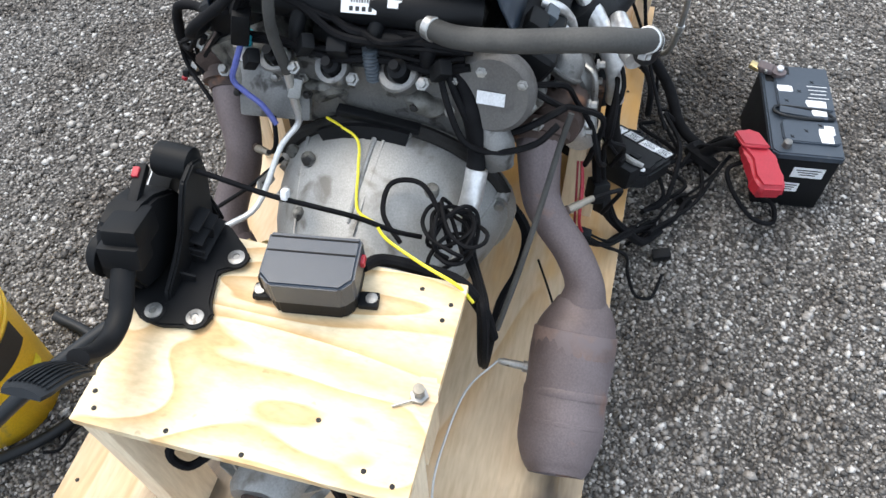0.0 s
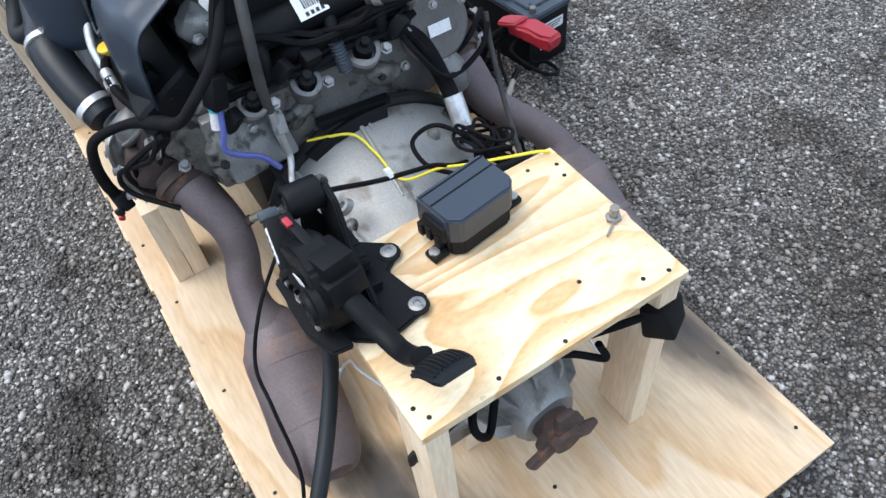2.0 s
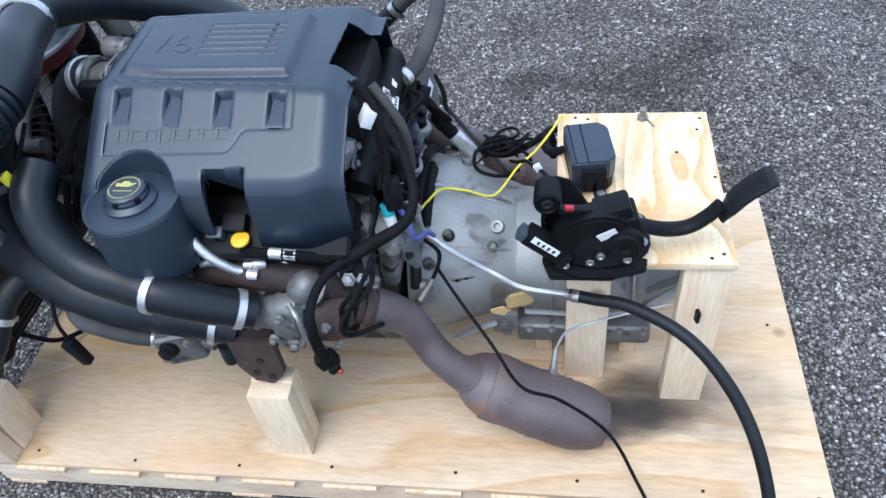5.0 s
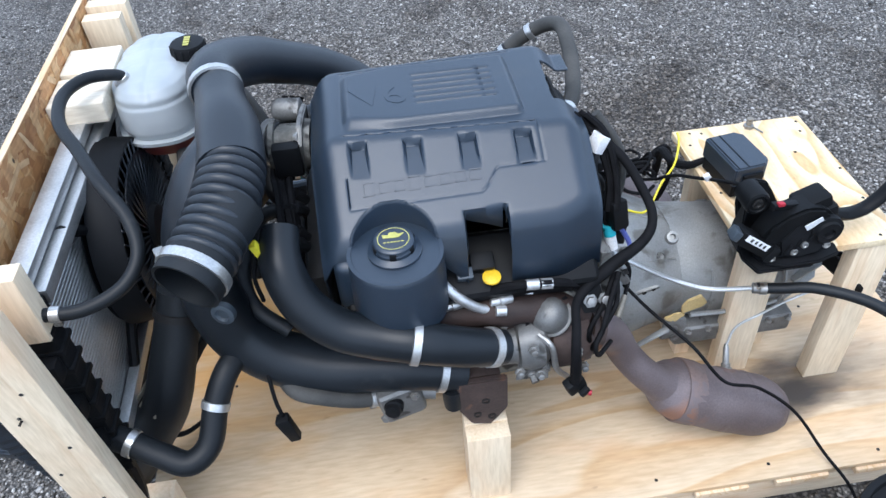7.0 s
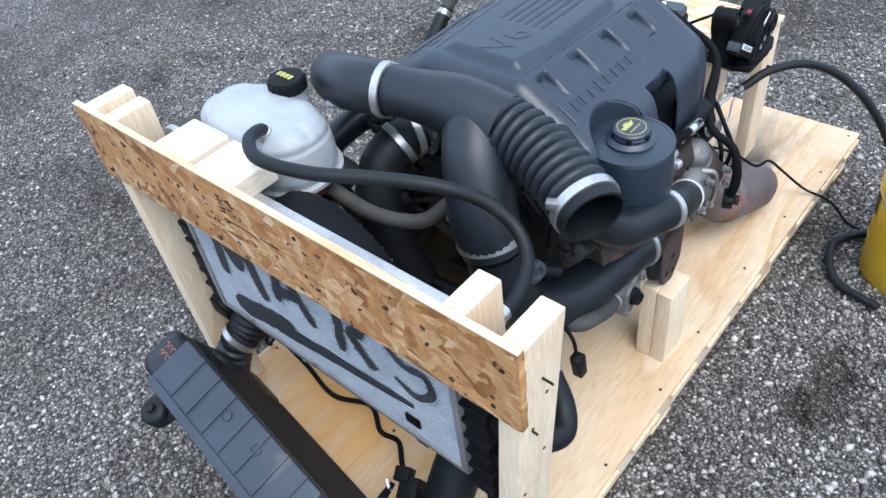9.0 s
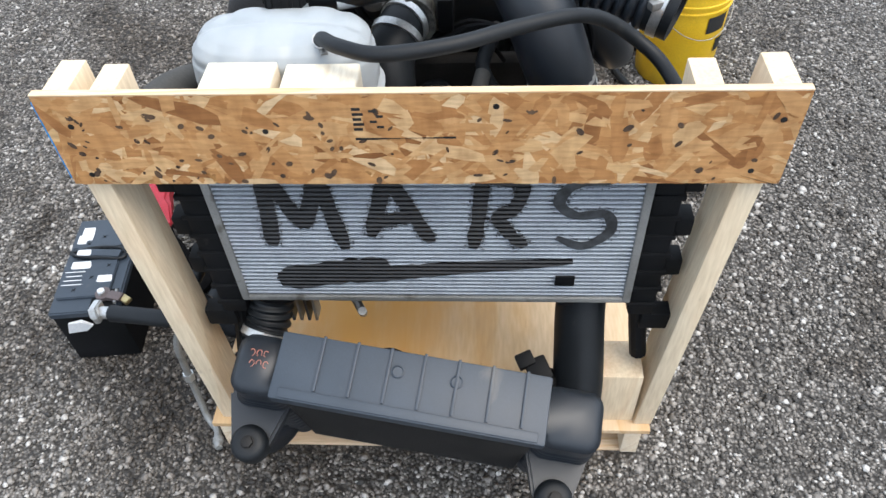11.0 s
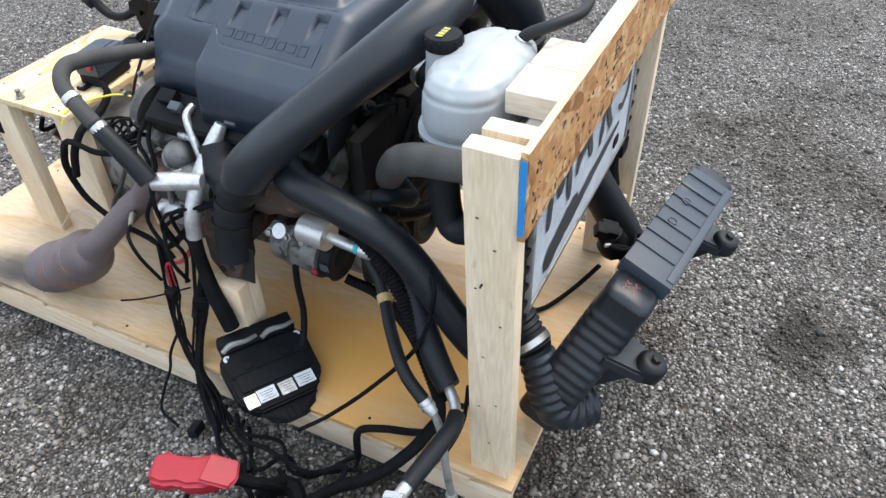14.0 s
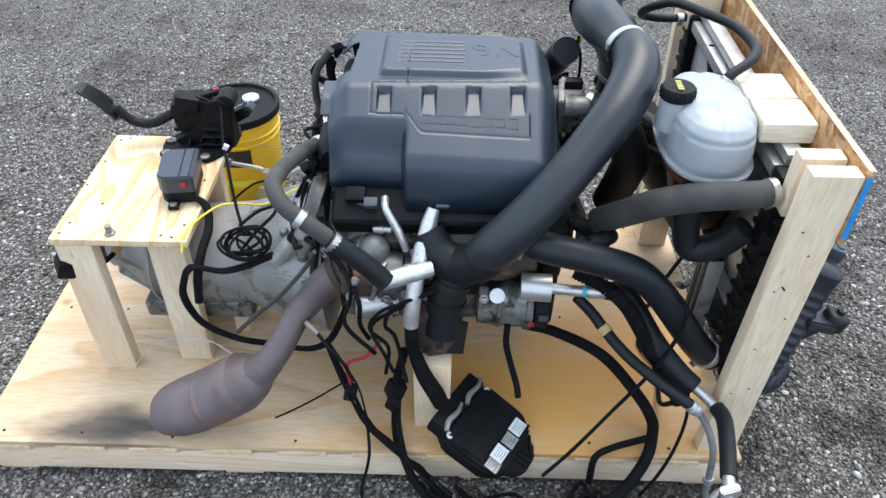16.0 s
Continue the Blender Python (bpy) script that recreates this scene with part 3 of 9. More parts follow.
def strands(x_face, out, count, seed):
    """Pressed wood strands on one face of the rail, each a thin chip."""
    rg = random.Random(seed)
    bm = B()
    for k in range(count):
        L, W = rg.uniform(0.03, 0.13), rg.uniform(0.008, 0.032)
        a = rg.choice((0.35, -0.4, 1.1, -1.2, 0.0)) + rg.uniform(-0.45, 0.45)
        c, s = math.cos(a), math.sin(a)
        y0, z0 = rg.uniform(-0.012, 1.024), rg.uniform(0.852, 1.01)
        lift = out * (0.0003 + 0.0011 * k / count)
        poly = ((-0.5, -0.35), (-0.36, -0.5), (0.3, -0.5 + rg.uniform(0, 0.25)), (0.5, -0.2), (0.44, 0.3), (0.2, 0.5), (-0.4, 0.5 - rg.uniform(0, 0.3)))
        vs = []
        for u, v in poly:
            y = min(1.0255, max(-0.0135, y0 + u * L * c - v * W * s))
            z = min(1.0115, max(0.8505, z0 + u * L * s + v * W * c))
            vs.append(bm.verts.new((x_face + lift + out * 0.0004 * u, y, z)))
        bm.faces.new(vs)
    return bm


for x_face, out, count, seed in ((1.947, 1, 820, 3), (1.935, -1, 260, 8)):
    tagged(part("strand_layer", strands(x_face, out, count, seed), STRAND, rail, "pressed orange-brown wood strands"), "pressed orange-brown wood strands in the rail face", "", kind="stuff")
part("cut_edge", span(B(), (1.9355, -0.0135, 1.0115), (1.948, 1.0255, 1.0135), 0), LUMBER_Y, rail, "pale sawn top edge")
part("painters_tape", span(B(), (1.936, -0.0166, 0.862), (1.9465, -0.0145, 1.0), 0.0), TAPE, rack, "strip of blue masking tape")
bm = B()
for k in range(5):
    span(bm, (1.9486, 0.425, 0.985 - 0.0085 * k), (1.949, 0.437 + 0.003 * (k % 2), 0.9895 - 0.0085 * k), 0)
for k in range(4):
    span(bm, (1.9486, 0.448 + 0.009 * (k % 2), 0.982 - 0.009 * k), (1.949, 0.458 + 0.009 * (k % 2), 0.986 - 0.009 * k), 0)
for k in range(9):
    span(bm, (1.9486, 0.425 + 0.0155 * k, 0.934 + 0.0007 * k), (1.949, 0.441 + 0.0155 * k, 0.938 - 0.0002 * k), 0)
part("stamped_print", bm, INK, rail, "faint black ink stamp")
for y, z in ((0.02, 0.87), (0.025, 0.96), (0.98, 0.875), (1.0, 0.965), (0.3, 0.95), (0.62, 0.99)):
    part("screw", lathe(B(), (1.948, y, z), (1, 0, 0), ((0, 0.0045), (0.001, 0.0045), (0.0015, 0.002)), 8), IRON, rail)
kr = random.Random(6)
for k in range(84):
    y, z, r_ = kr.uniform(0.0, 1.01) if k % 3 else kr.uniform(0.0, 0.4), kr.uniform(0.856, 0.985), kr.uniform(0.0022, 0.0058)
    bm = lathe(B(), (0, 0, 0), (1, 0.05, 0.05), ((0, r_), (0.0004, r_ * 0.9), (0.0002, r_ * 0.4)), 7)
    lean = kr.uniform(0, 3.1)
    bmesh.ops.transform(bm, matrix=Matrix.Translation((1.9484, y, z)) @ Matrix.Rotation(lean, 4, "X") @ Matrix.Diagonal((1, kr.uniform(0.5, 1.0), kr.uniform(1.0, 1.7), 1)), verts=bm.verts)
    part("knot", bm, BURN, rail)
for x, y, z, dy in ((1.885, 1.0225, 0.895, 1), (1.90, 1.0055, 0.78, 1), (1.87, 0.0, 0.72, -1)):
    part("nail", rod(B(), (x, y - 0.03 * dy, z), (x + 0.004, y + 0.012 * dy, z + 0.004), 0.0022, None, 6), IRON, rack)
for k, (x, z) in enumerate(((1.868, 0.36), (1.905, 0.38), (1.878, 0.52), (1.912, 0.62), (1.865, 0.70), (1.89, 0.24), (1.90, 0.80), (1.87, 0.86))):
    for y, u, dy in ((0.0225, -0.036, -1), (0.9625, 0.06, 1)):
        f = (z - DZ) / (1.0 - DZ)
        part("nail_hole", lathe(B(), (x + 0.004 * dy, y + u * f, z - 0.01 * dy), (0, dy, 0), ((-0.002, 0.0036), (0.0009, 0.0034), (0.001, 0.001)), 7), INK, rack)

# ---- radiator ----
def fins_material():
    m, n, l, p = nodes_of("radiator_fins")
    tc = n.new("ShaderNodeTexCoord")
    sep = n.new("ShaderNodeSeparateXYZ")
    l.new(tc.outputs["Object"], sep.inputs[0])
    mu = n.new("ShaderNodeMath")
    mu.operation = "MULTIPLY"
    mu.inputs[1].default_value = 420.0
    l.new(sep.outputs[1], mu.inputs[0])
    fr = n.new("ShaderNodeMath")
    fr.operation = "PINGPONG"
    fr.inputs[1].default_value = 1.0
    l.new(mu.outputs[0], fr.inputs[0])
    big = texture(n, l, "noise", 6, detail=4)
    c = ramp(n, l, fr.outputs[0], ((0.1, (0.04, 0.045, 0.05)), (0.8, (0.20, 0.22, 0.24)))).outputs[0]
    c = mixc(n, l, 1.0, c, ramp(n, l, big.outputs[0], ((0.3, (0.8, 0.8, 0.8)), (0.7, (1, 1, 1)))).outputs[0], "MULTIPLY")
    l.new(c, p.inputs["Base Color"])
    p.inputs["Metallic"].default_value = 0.1
    p.inputs["Roughness"].default_value = 0.45
    bump(n, l, p, fr.outputs[0], 0.5, 0.002)
    return m


FINS = fins_material()
TUBE = surf("radiator_tube", (0.33, 0.36, 0.395), (0.43, 0.465, 0.50), 20, 0.5, 0.2, 300, 0.1)
RX, RY0, RY1, RZ0, RZ1 = 1.905, 0.155, 0.866, 0.522, 0.925
radiator = thing("radiator", (1.88, 0.51, RZ0), "aluminium finned radiator with black spray-painted letters on it", "radiator")
part("core", span(B(), (RX - 0.026, RY0 + 0.014, RZ0 + 0.008), (RX - 0.0045, RY1 - 0.014, RZ1 - 0.008), 0), FINS, radiator)
z = RZ0 + 0.014
while z < RZ1 - 0.014:
    part("tube", span(B(), (RX - 0.006, RY0 + 0.014, z), (RX, RY1 - 0.014, z + 0.0042), 0.0012, 1), TUBE, radiator)
    part("tube", span(B(), (RX - 0.0285, RY0 + 0.014, z), (RX - 0.025, RY1 - 0.014, z + 0.0076), 0.0012, 1), ALU_BRIGHT, radiator, "bright tube on the back")
    z += 0.0100
for y in (RY0, RY1 - 0.014):
    part("side_plate", span(B(), (RX - 0.028, y, RZ0), (RX + 0.003, y + 0.014, RZ1), 0.002), ALU, radiator)
for z, d in ((RZ0 - 0.004, 0.012), (RZ1 - 0.010, 0.022)):
    part("end_plate", span(B(), (RX - 0.034, RY0, z), (RX + 0.002, RY1, z + d), 0.002), ALU_BRIGHT if d > 0.02 else ALU, radiator)
for y0, y1 in ((0.105, 0.153), (0.868, 0.915)):
    bm = span(B(), (RX - 0.055, y0, RZ0 - 0.05), (RX - 0.005, y1, RZ1 - 0.01), 0.008)
    tank = part("side_tank", bm, BLACK, radiator, "black plastic side tank with ribs")
    for k in range(9):
        part("rib", span(B(), (RX - 0.06, y0 - 0.003, RZ0 - 0.02 + 0.045 * k), (RX - 0.001, y1 + 0.003, RZ0 - 0.010 + 0.045 * k), 0.001), BLACK, tank)
    out = -1 if y0 < 0.5 else 1
    yo = y0 if out < 0 else y1
    for z in (0.60, 0.70, 0.80):
        part("lug", span(B(), (RX - 0.05, min(yo, yo + 0.03 * out), z - 0.02), (RX - 0.012, max(yo, yo + 0.03 * out), z + 0.02), 0.004), BLACK, tank)
    part("foot", span(B(), (RX - 0.04, min(yo - 0.02 * out, yo + 0.04 * out), 0.43), (RX - 0.005, max(yo - 0.02 * out, yo + 0.04 * out), 0.475), 0.006), BLACK, tank)
    part("outlet", tube(B(), ((RX - 0.03, (y0 + y1) / 2, 0.47), (RX - 0.03, (y0 + y1) / 2 + 0.01 * out, 0.40), (RX - 0.02, (y0 + y1) / 2 + 0.02 * out, 0.33)), 0.017, 4, 10), BLACK, tank)


def stroke(pts, w, thin=0.0):
    """A sprayed line on the radiator's face, from 2D points (y, z)."""
    bm = B()
    P = smoothed([(a, b, 0) for a, b in pts], 6)
    L, R = [], []
    for i, p in enumerate(P):
        d = (P[min(i + 1, len(P) - 1)] - P[max(0, i - 1)]).normalized()
        q = Vector((-d.y, d.x, 0)) * w * (0.5 + 0.09 * noise.noise(p * 60)) * min(1.0, 0.55 + 4.0 * min(i, len(P) - 1 - i) / len(P)) * (1 - thin * i / len(P))
        L.append(p + q)
        R.append(p - q)
    loop = [(RX + 0.0012, a.x, a.y) for a in L] + [(RX + 0.0012, a.x, a.y) for a in reversed(R)]
    k = len(L)
    lo = [bm.verts.new(v) for v in loop]
    for i in range(k - 1):
        bm.faces.new((lo[i], lo[i + 1], lo[2 * k - 2 - i], lo[2 * k - 1 - i]))
    return bm


def spray_material():
    m, n, l, p = nodes_of("black_spray_paint")
    t = texture(n, l, "noise", 30, detail=5)
    l.new(ramp(n, l, t.outputs[0], ((0.3, (0.008, 0.008, 0.009)), (0.7, (0.02, 0.02, 0.022)))).outputs[0], p.inputs["Base Color"])
    p.inputs["Roughness"].default_value = 0.5
    # the painted tubes stand out as ridges
    tc = n.new("ShaderNodeTexCoord")
    sep = n.new("ShaderNodeSeparateXYZ")
    l.new(tc.outputs["Object"], sep.inputs[0])
    mu = n.new("ShaderNodeMath")
    mu.operation = "MULTIPLY"
    mu.inputs[1].default_value = 200.0
    l.new(sep.outputs[2], mu.inputs[0])
    pp = n.new("ShaderNodeMath")
    pp.operation = "PINGPONG"
    pp.inputs[1].default_value = 1.0
    l.new(mu.outputs[0], pp.inputs[0])
    bump(n, l, p, pp.outputs[0], 0.9, 0.006)
    return m


SPRAY = spray_material()
SPRAY_THIN = surf("thin_black_spray", (0.02, 0.021, 0.023), (0.07, 0.075, 0.08), 60, 0.6, 0, 500, 0.2)
LETTERS = (("M", (((0.243, 0.668), (0.250, 0.74), (0.254, 0.83)), ((0.262, 0.83), (0.305, 0.712)), ((0.305, 0.712), (0.345, 0.83)), ((0.343, 0.83), (0.368, 0.66)))),
           ("A", (((0.415, 0.69), (0.452, 0.83)), ((0.452, 0.83), (0.482, 0.76), (0.516, 0.678)), ((0.43, 0.725), (0.485, 0.742)))),
           ("R", (((0.585, 0.662), (0.595, 0.74), (0.602, 0.83)), ((0.605, 0.82), (0.662, 0.81), (0.650, 0.755), (0.618, 0.742)), ((0.62, 0.745), (0.645, 0.70), (0.672, 0.668)))),
           ("S", (((0.80, 0.815), (0.745, 0.81), (0.722, 0.772), (0.75, 0.742), (0.798, 0.745), (0.808, 0.705), (0.768, 0.67), (0.722, 0.69)),)))
for ch, strokes in LETTERS:
    bm = B()
    for order, s in enumerate(strokes):
        sub = stroke(s, {"M": 0.027, "A": 0.025, "R": 0.024, "S": 0.019}[ch])
        for v in sub.verts:
            v.co.x += 0.0003 * order
        me = bpy.data.meshes.new("tmp")
        sub.to_mesh(me)
        sub.free()
        bm.from_mesh(me)
        bpy.data.meshes.remove(me)
    drift = random.Random(ch)
    for s in strokes:
        P = smoothed([(a, b, 0) for a, b in s], 6)
        for k in range(150):
            i = drift.randrange(len(P) - 1)
            c = P[i].lerp(P[i + 1], drift.random())
            d = (P[i + 1] - P[i]).normalized()
            off = drift.choice((-1, 1)) * (0.012 + abs(drift.gauss(0, 0.0032)))
            y, z, q = c.x - d.y * off, c.y + d.x * off, drift.uniform(0.0005, 0.0017)
            bm.faces.new([bm.verts.new((RX + 0.0009 + 0.00001 * k, y + q * math.cos(t), z + q * math.sin(t))) for t in (0.2, 1.5, 2.7, 3.9, 5.2)])
    part("painted_letter", bm, SPRAY if ch != "S" else SPRAY_THIN, radiator, "sprayed black letter " + ch)
bm = stroke(((0.235, 0.572), (0.32, 0.594), (0.40, 0.592), (0.48, 0.602), (0.56, 0.612), (0.65, 0.62), (0.755, 0.63)), 0.05, 0.55)
sub = stroke(((0.238, 0.578), (0.29, 0.588), (0.36, 0.602), (0.40, 0.606), (0.44, 0.618)), 0.062)
me = bpy.data.meshes.new("tmp")
for v in sub.verts:
    v.co.x += 0.0004
sub.to_mesh(me)
sub.free()
bm.from_mesh(me)
bpy.data.meshes.remove(me)
part("painted_slash", bm, SPRAY, radiator, "ragged sprayed black underline")
part("fin_plug", span(B(), (RX, 0.728, 0.568), (RX + 0.004, 0.762, 0.592), 0.001), BLACK, radiator)
part("lower_clip", span(B(), (RX - 0.03, 0.738, RZ0 - 0.016), (RX, 0.766, RZ0 - 0.002), 0.002), BLACK, radiator)

# ---- fan behind the radiator ----
fan = thing("radiator_fan", (1.84, 0.5, 0.53), "black plastic radiator fan in a round shroud", "fan")
FC = Vector((1.842, 0.50, 0.72))
for z in (0.525, 0.895):
    part("shroud_bar", span(B(), (1.852, 0.16, z - 0.014), (1.874, 0.86, z + 0.014), 0.003), ALU_BRIGHT, fan, "bright aluminium frame bar")
for k in range(4):
    a = radians(45 + 90 * k)
    part("shroud_stay", rod(B(), FC + Vector((0.022, 0.19 * math.cos(a), 0.17 * math.sin(a))), FC + Vector((0.022, 0.30 * math.cos(a), 0.185 * (1 if math.sin(a) > 0 else -1))), 0.011, None, 8), BLACK, fan)
part("shroud_back", lathe(B(), FC + Vector((0.030, 0, 0)), (-1, 0, 0), ((0, 0.0), (0, 0.186), (0.002, 0.186), (0.002, 0.0)), 40), BLACK, fan, "dark disc behind the blades")
part("shroud_ring", lathe(B(), FC + Vector((0.016, 0, 0)), (-1, 0, 0), ((0, 0.196), (0.056, 0.189), (0.060, 0.186), (0.060, 0.180), (0.0, 0.183)), 48), BLACK, fan, "thin black shroud ring")
part("hub", lathe(B(), FC + Vector((0.014, 0, 0)), (-1, 0, 0), ((0, 0.06), (0.06, 0.058), (0.075, 0.045), (0.078, 0.0)), 24), BLACK, fan)
for k in range(11):
    a = 2 * math.pi * k / 11
    bm = box(B(), (0, 0, 0.115), (0.006, 0.045, 0.125), None, 0.001)
    bmesh.ops.transform(bm, matrix=Matrix.Translation(FC - Vector((0.012, 0, 0))) @ Matrix.Rotation(a, 4, "X") @ Matrix.Rotation(0.6, 4, "Z"), verts=bm.verts)
    part("blade", bm, BLACK, fan)
for k in range(44):
    a = 2 * math.pi * (k + 0.3) / 44
    d, e = Vector((0, math.cos(a), math.sin(a))), Vector((0, math.cos(a + 0.35), math.sin(a + 0.35)))
    part("guard_spoke", tube(B(), (FC + d * 0.05 - Vector((0.05, 0, 0)), FC + (d + e) * 0.062 - Vector((0.052, 0, 0)), FC + e * 0.186 - Vector((0.044, 0, 0))), 0.0022, 3, 5), DUCT, fan)
for r_ in (0.085, 0.125, 0.16):
    part("guard_hoop", lathe(B(), FC - Vector((0.047, 0, 0)), (-1, 0, 0), ((0, r_ - 0.0015), (0, r_ + 0.0015), (0.003, r_ + 0.0015), (0.003, r_ - 0.0015)), 40), DUCT, fan)
oc = thing("oil_cooler", (1.80, 0.78, 0.50), "slim oil cooler of pale strips between black rows", "oil cooler")
c0, c1 = Vector((1.822, 0.828, 0.508)), Vector((1.700, 0.706, 0.632))
cd = (c1 - c0).normalized()
cw = Vector((0, 0, 1)).cross(cd).normalized()
CM = Matrix((cd, cw, cd.cross(cw))).transposed()
part("core", box(B(), (c0 + c1) / 2 + cw * 0.02 - cd.cross(cw) * 0.014, ((c1 - c0).length, 0.075, 0.022), CM, 0.004), BLACK, oc)
for k in range(5):
    part("strip", box(B(), (c0 + c1) / 2 + cw * (-0.010 + 0.0155 * k), ((c1 - c0).length * 0.96, 0.004, 0.012), CM, 0.001), TAN_METAL, oc, "pale cooler strip")
for k in range(5):
    part("cooler_fin", span(B(), (1.80, 0.19 + 0.016 * k, 0.36), (1.835, 0.196 + 0.016 * k, 0.62), 0.001), SHROUD if k % 2 else ALU, fan, "oil cooler strip")

# ---- intercooler in front ----
IC_TOP = surf("slate_plastic", (0.028, 0.040, 0.056), (0.042, 0.057, 0.077), 8, 0.48, 0, 500, 0.15, (0.075, 0.08, 0.085), 14, 0.67)
ic = thing("intercooler", (2.0, 0.48, DZ), "black intercooler with grey ribbed top leaning on the deck edge", "intercooler")
O = Vector((1.982, 0.459, 0.179))
YV = Vector((0.118, 0.985, -0.105)).normalized()
NV = Vector((0.94, -0.10, -0.335))
NV = (NV - YV * NV.dot(YV)).normalized()
UV = NV.cross(YV).normalized()
ICM = Matrix((NV, YV, UV)).transposed()      # columns: out, along, up


def ic_at(n_, y_, u_):
    return O + NV * n_ + YV * y_ + UV * u_


def ic_box(bm, n0, n1, y0, y1, u0, u1, bev=0.004):
    return box(bm, ic_at((n0 + n1) / 2, (y0 + y1) / 2, (u0 + u1) / 2), (n1 - n0, y1 - y0, u1 - u0), ICM, bev)


part("core", ic_box(B(), -0.045, 0.045, -0.2, 0.21, 0.02, 0.40), BLACK, ic, "dark finned core")
for k in range(26):
    part("tube", ic_box(B(), -0.049, 0.049, -0.2, 0.21, 0.03 + 0.0135 * k, 0.034 + 0.0135 * k, 0), IRON, ic)
top = part("top_cover", ic_box(B(), -0.055, 0.055, -0.215, 0.225, 0.395, 0.432, 0.005), IC_TOP, ic, "blue-grey plastic top cover with ribs")
for k in range(7):
    y = -0.145 + 0.055 * k
    part("rib", ic_box(B(), -0.056, 0.034, y - 0.0025, y + 0.0025, 0.43, 0.436, 0.001), IC_TOP, top)
part("edge_lip", ic_box(B(), 0.036, 0.052, -0.2, 0.212, 0.43, 0.435, 0.002), IC_TOP, top)
for y in (-0.02, 0.075):
    part("button", lathe(B(), ic_at(-0.02, y, 0.431), UV, ((0, 0.0105), (0.0045, 0.0105), (0.005, 0.009), (0.003, 0.008), (0.003, 0)), 18), IC_TOP, top)
for s, y0, y1 in ((-1, -0.29, -0.205), (1, 0.215, 0.315)):
    bm, loops = B(), []
    edge = y0 if s < 0 else y1
    for i in range(71):
        u = 0.407 - 0.385 * i / 70
        drop = (0.407 - u) / 0.385
        wave = 0.004 * (abs(math.sin(math.pi * (0.345 - u) / 0.024)) - 0.3) if 0.08 < u < 0.345 else 0.0
        swell = 0.055 * sstep(0.1, 0.75, drop) * (1 if s < 0 else 0.25)
        far = edge + s * (swell + wave) - s * 0.012 * sstep(0.395, 0.407, u)
        near = -0.205 if s < 0 else 0.215
        half = 0.05 + wave - 0.012 * sstep(0.395, 0.407, u)
        mid, long_ = (far + near) / 2, abs(far - near)
        loops.append([ic_at(a, mid + b, u) for a, b in rounded(2 * half, long_, 0.024, 4)])
    tank = part("end_tank", rings(bm, loops), DUCT, ic, "ribbed charcoal end tank", 75)
    yc = -0.26 if s < 0 else 0.265
    leg = part("bracket", plate(B(), ((0.03, -0.06), (0.03, 0.055), (0.118, 0.03), (0.142, 0.012), (0.142, -0.012), (0.118, -0.034)), ic_at(0, yc, 0.252), NV, YV, 0.03, 0.005), DUCT, ic, "triangular bracket arm")
    part("web", plate(B(), ((0.03, 0.10), (0.03, 0.262), (0.125, 0.262), (0.10, 0.235)), ic_at(0, yc - 0.004, 0), NV, UV, 0.008, 0.002), DUCT, leg)
    part("bushing", lathe(B(), ic_at(0.115, yc, 0.262), UV, ((0, 0.032), (0.03, 0.032), (0.036, 0.028), (0.040, 0.022), (0.040, 0.012), (0.036, 0.012)), 20), RUBBER, leg)
    part("bolt", bolt(B(), ic_at(0.115, yc, 0.298), UV, 0.010, 0.012), IRON, leg)
bm = B()
mw = random.Random(9)
for r_ in range(2):
    for k in range(3):
        n0, y0 = -0.016 + 0.017 * r_ + mw.uniform(-0.001, 0.001), -0.262 + 0.0115 * k + 0.003 * r_
        P = [ic_at(n0 + 0.0058 * math.cos(q + k), y0 + 0.0042 * math.sin(q + k), 0.4082) for q in ((0, 1.2, 2.4, 3.6, 4.8) if (k + r_) % 2 else (0.3, 1.8, 3.2, 4.1))]
        tube(bm, P, 0.0007, 3, 4)
part("marker_writing", bm, PINK, ic, "faded red marker writing")

def hose(name, pts, r, material, label, clamps=(), category="hose", seg=14, clamp_mat=None, n=6, **kw):
    """A hose with clamps at the given places along it (0 to 1)."""
    at = Vector(min(pts, key=lambda p: p[2]))
    th = thing(name, at, label, category)
    part("tube", tube(B(), pts, r, n, seg, **kw), material, th)
    C = smoothed([(*p, rr) for p, rr in zip(pts, [r] * len(pts) if isinstance(r, (int, float)) else r)], n)
    for f in clamps:
        i = min(len(C) - 2, max(1, int(f * (len(C) - 1))))
        c, d = Vector(C[i][:3]), (Vector(C[i + 1][:3]) - Vector(C[i - 1][:3])).normalized()
        rr = C[i][3] * 1.07 + 0.001
        cl = part("clamp", lathe(B(), c - d * 0.008, d, ((0, rr * 0.9), (0.001, rr), (0.015, rr), (0.016, rr * 0.9)), 20), clamp_mat or CLAMP, th, "bright steel hose clamp")
        u, v, _ = frame_of(d)
        part("screw", box(B(), c + v * (rr + 0.004), (0.012, 0.014, 0.01), Matrix((u, d, v)).transposed(), 0.002), STEEL, cl)
    return th


def cable(name, pts, r, material, label, n=7, seg=8, group="", category="cable"):
    return simple(name, tube(B(), pts, r, n, seg), material, label, category, group)


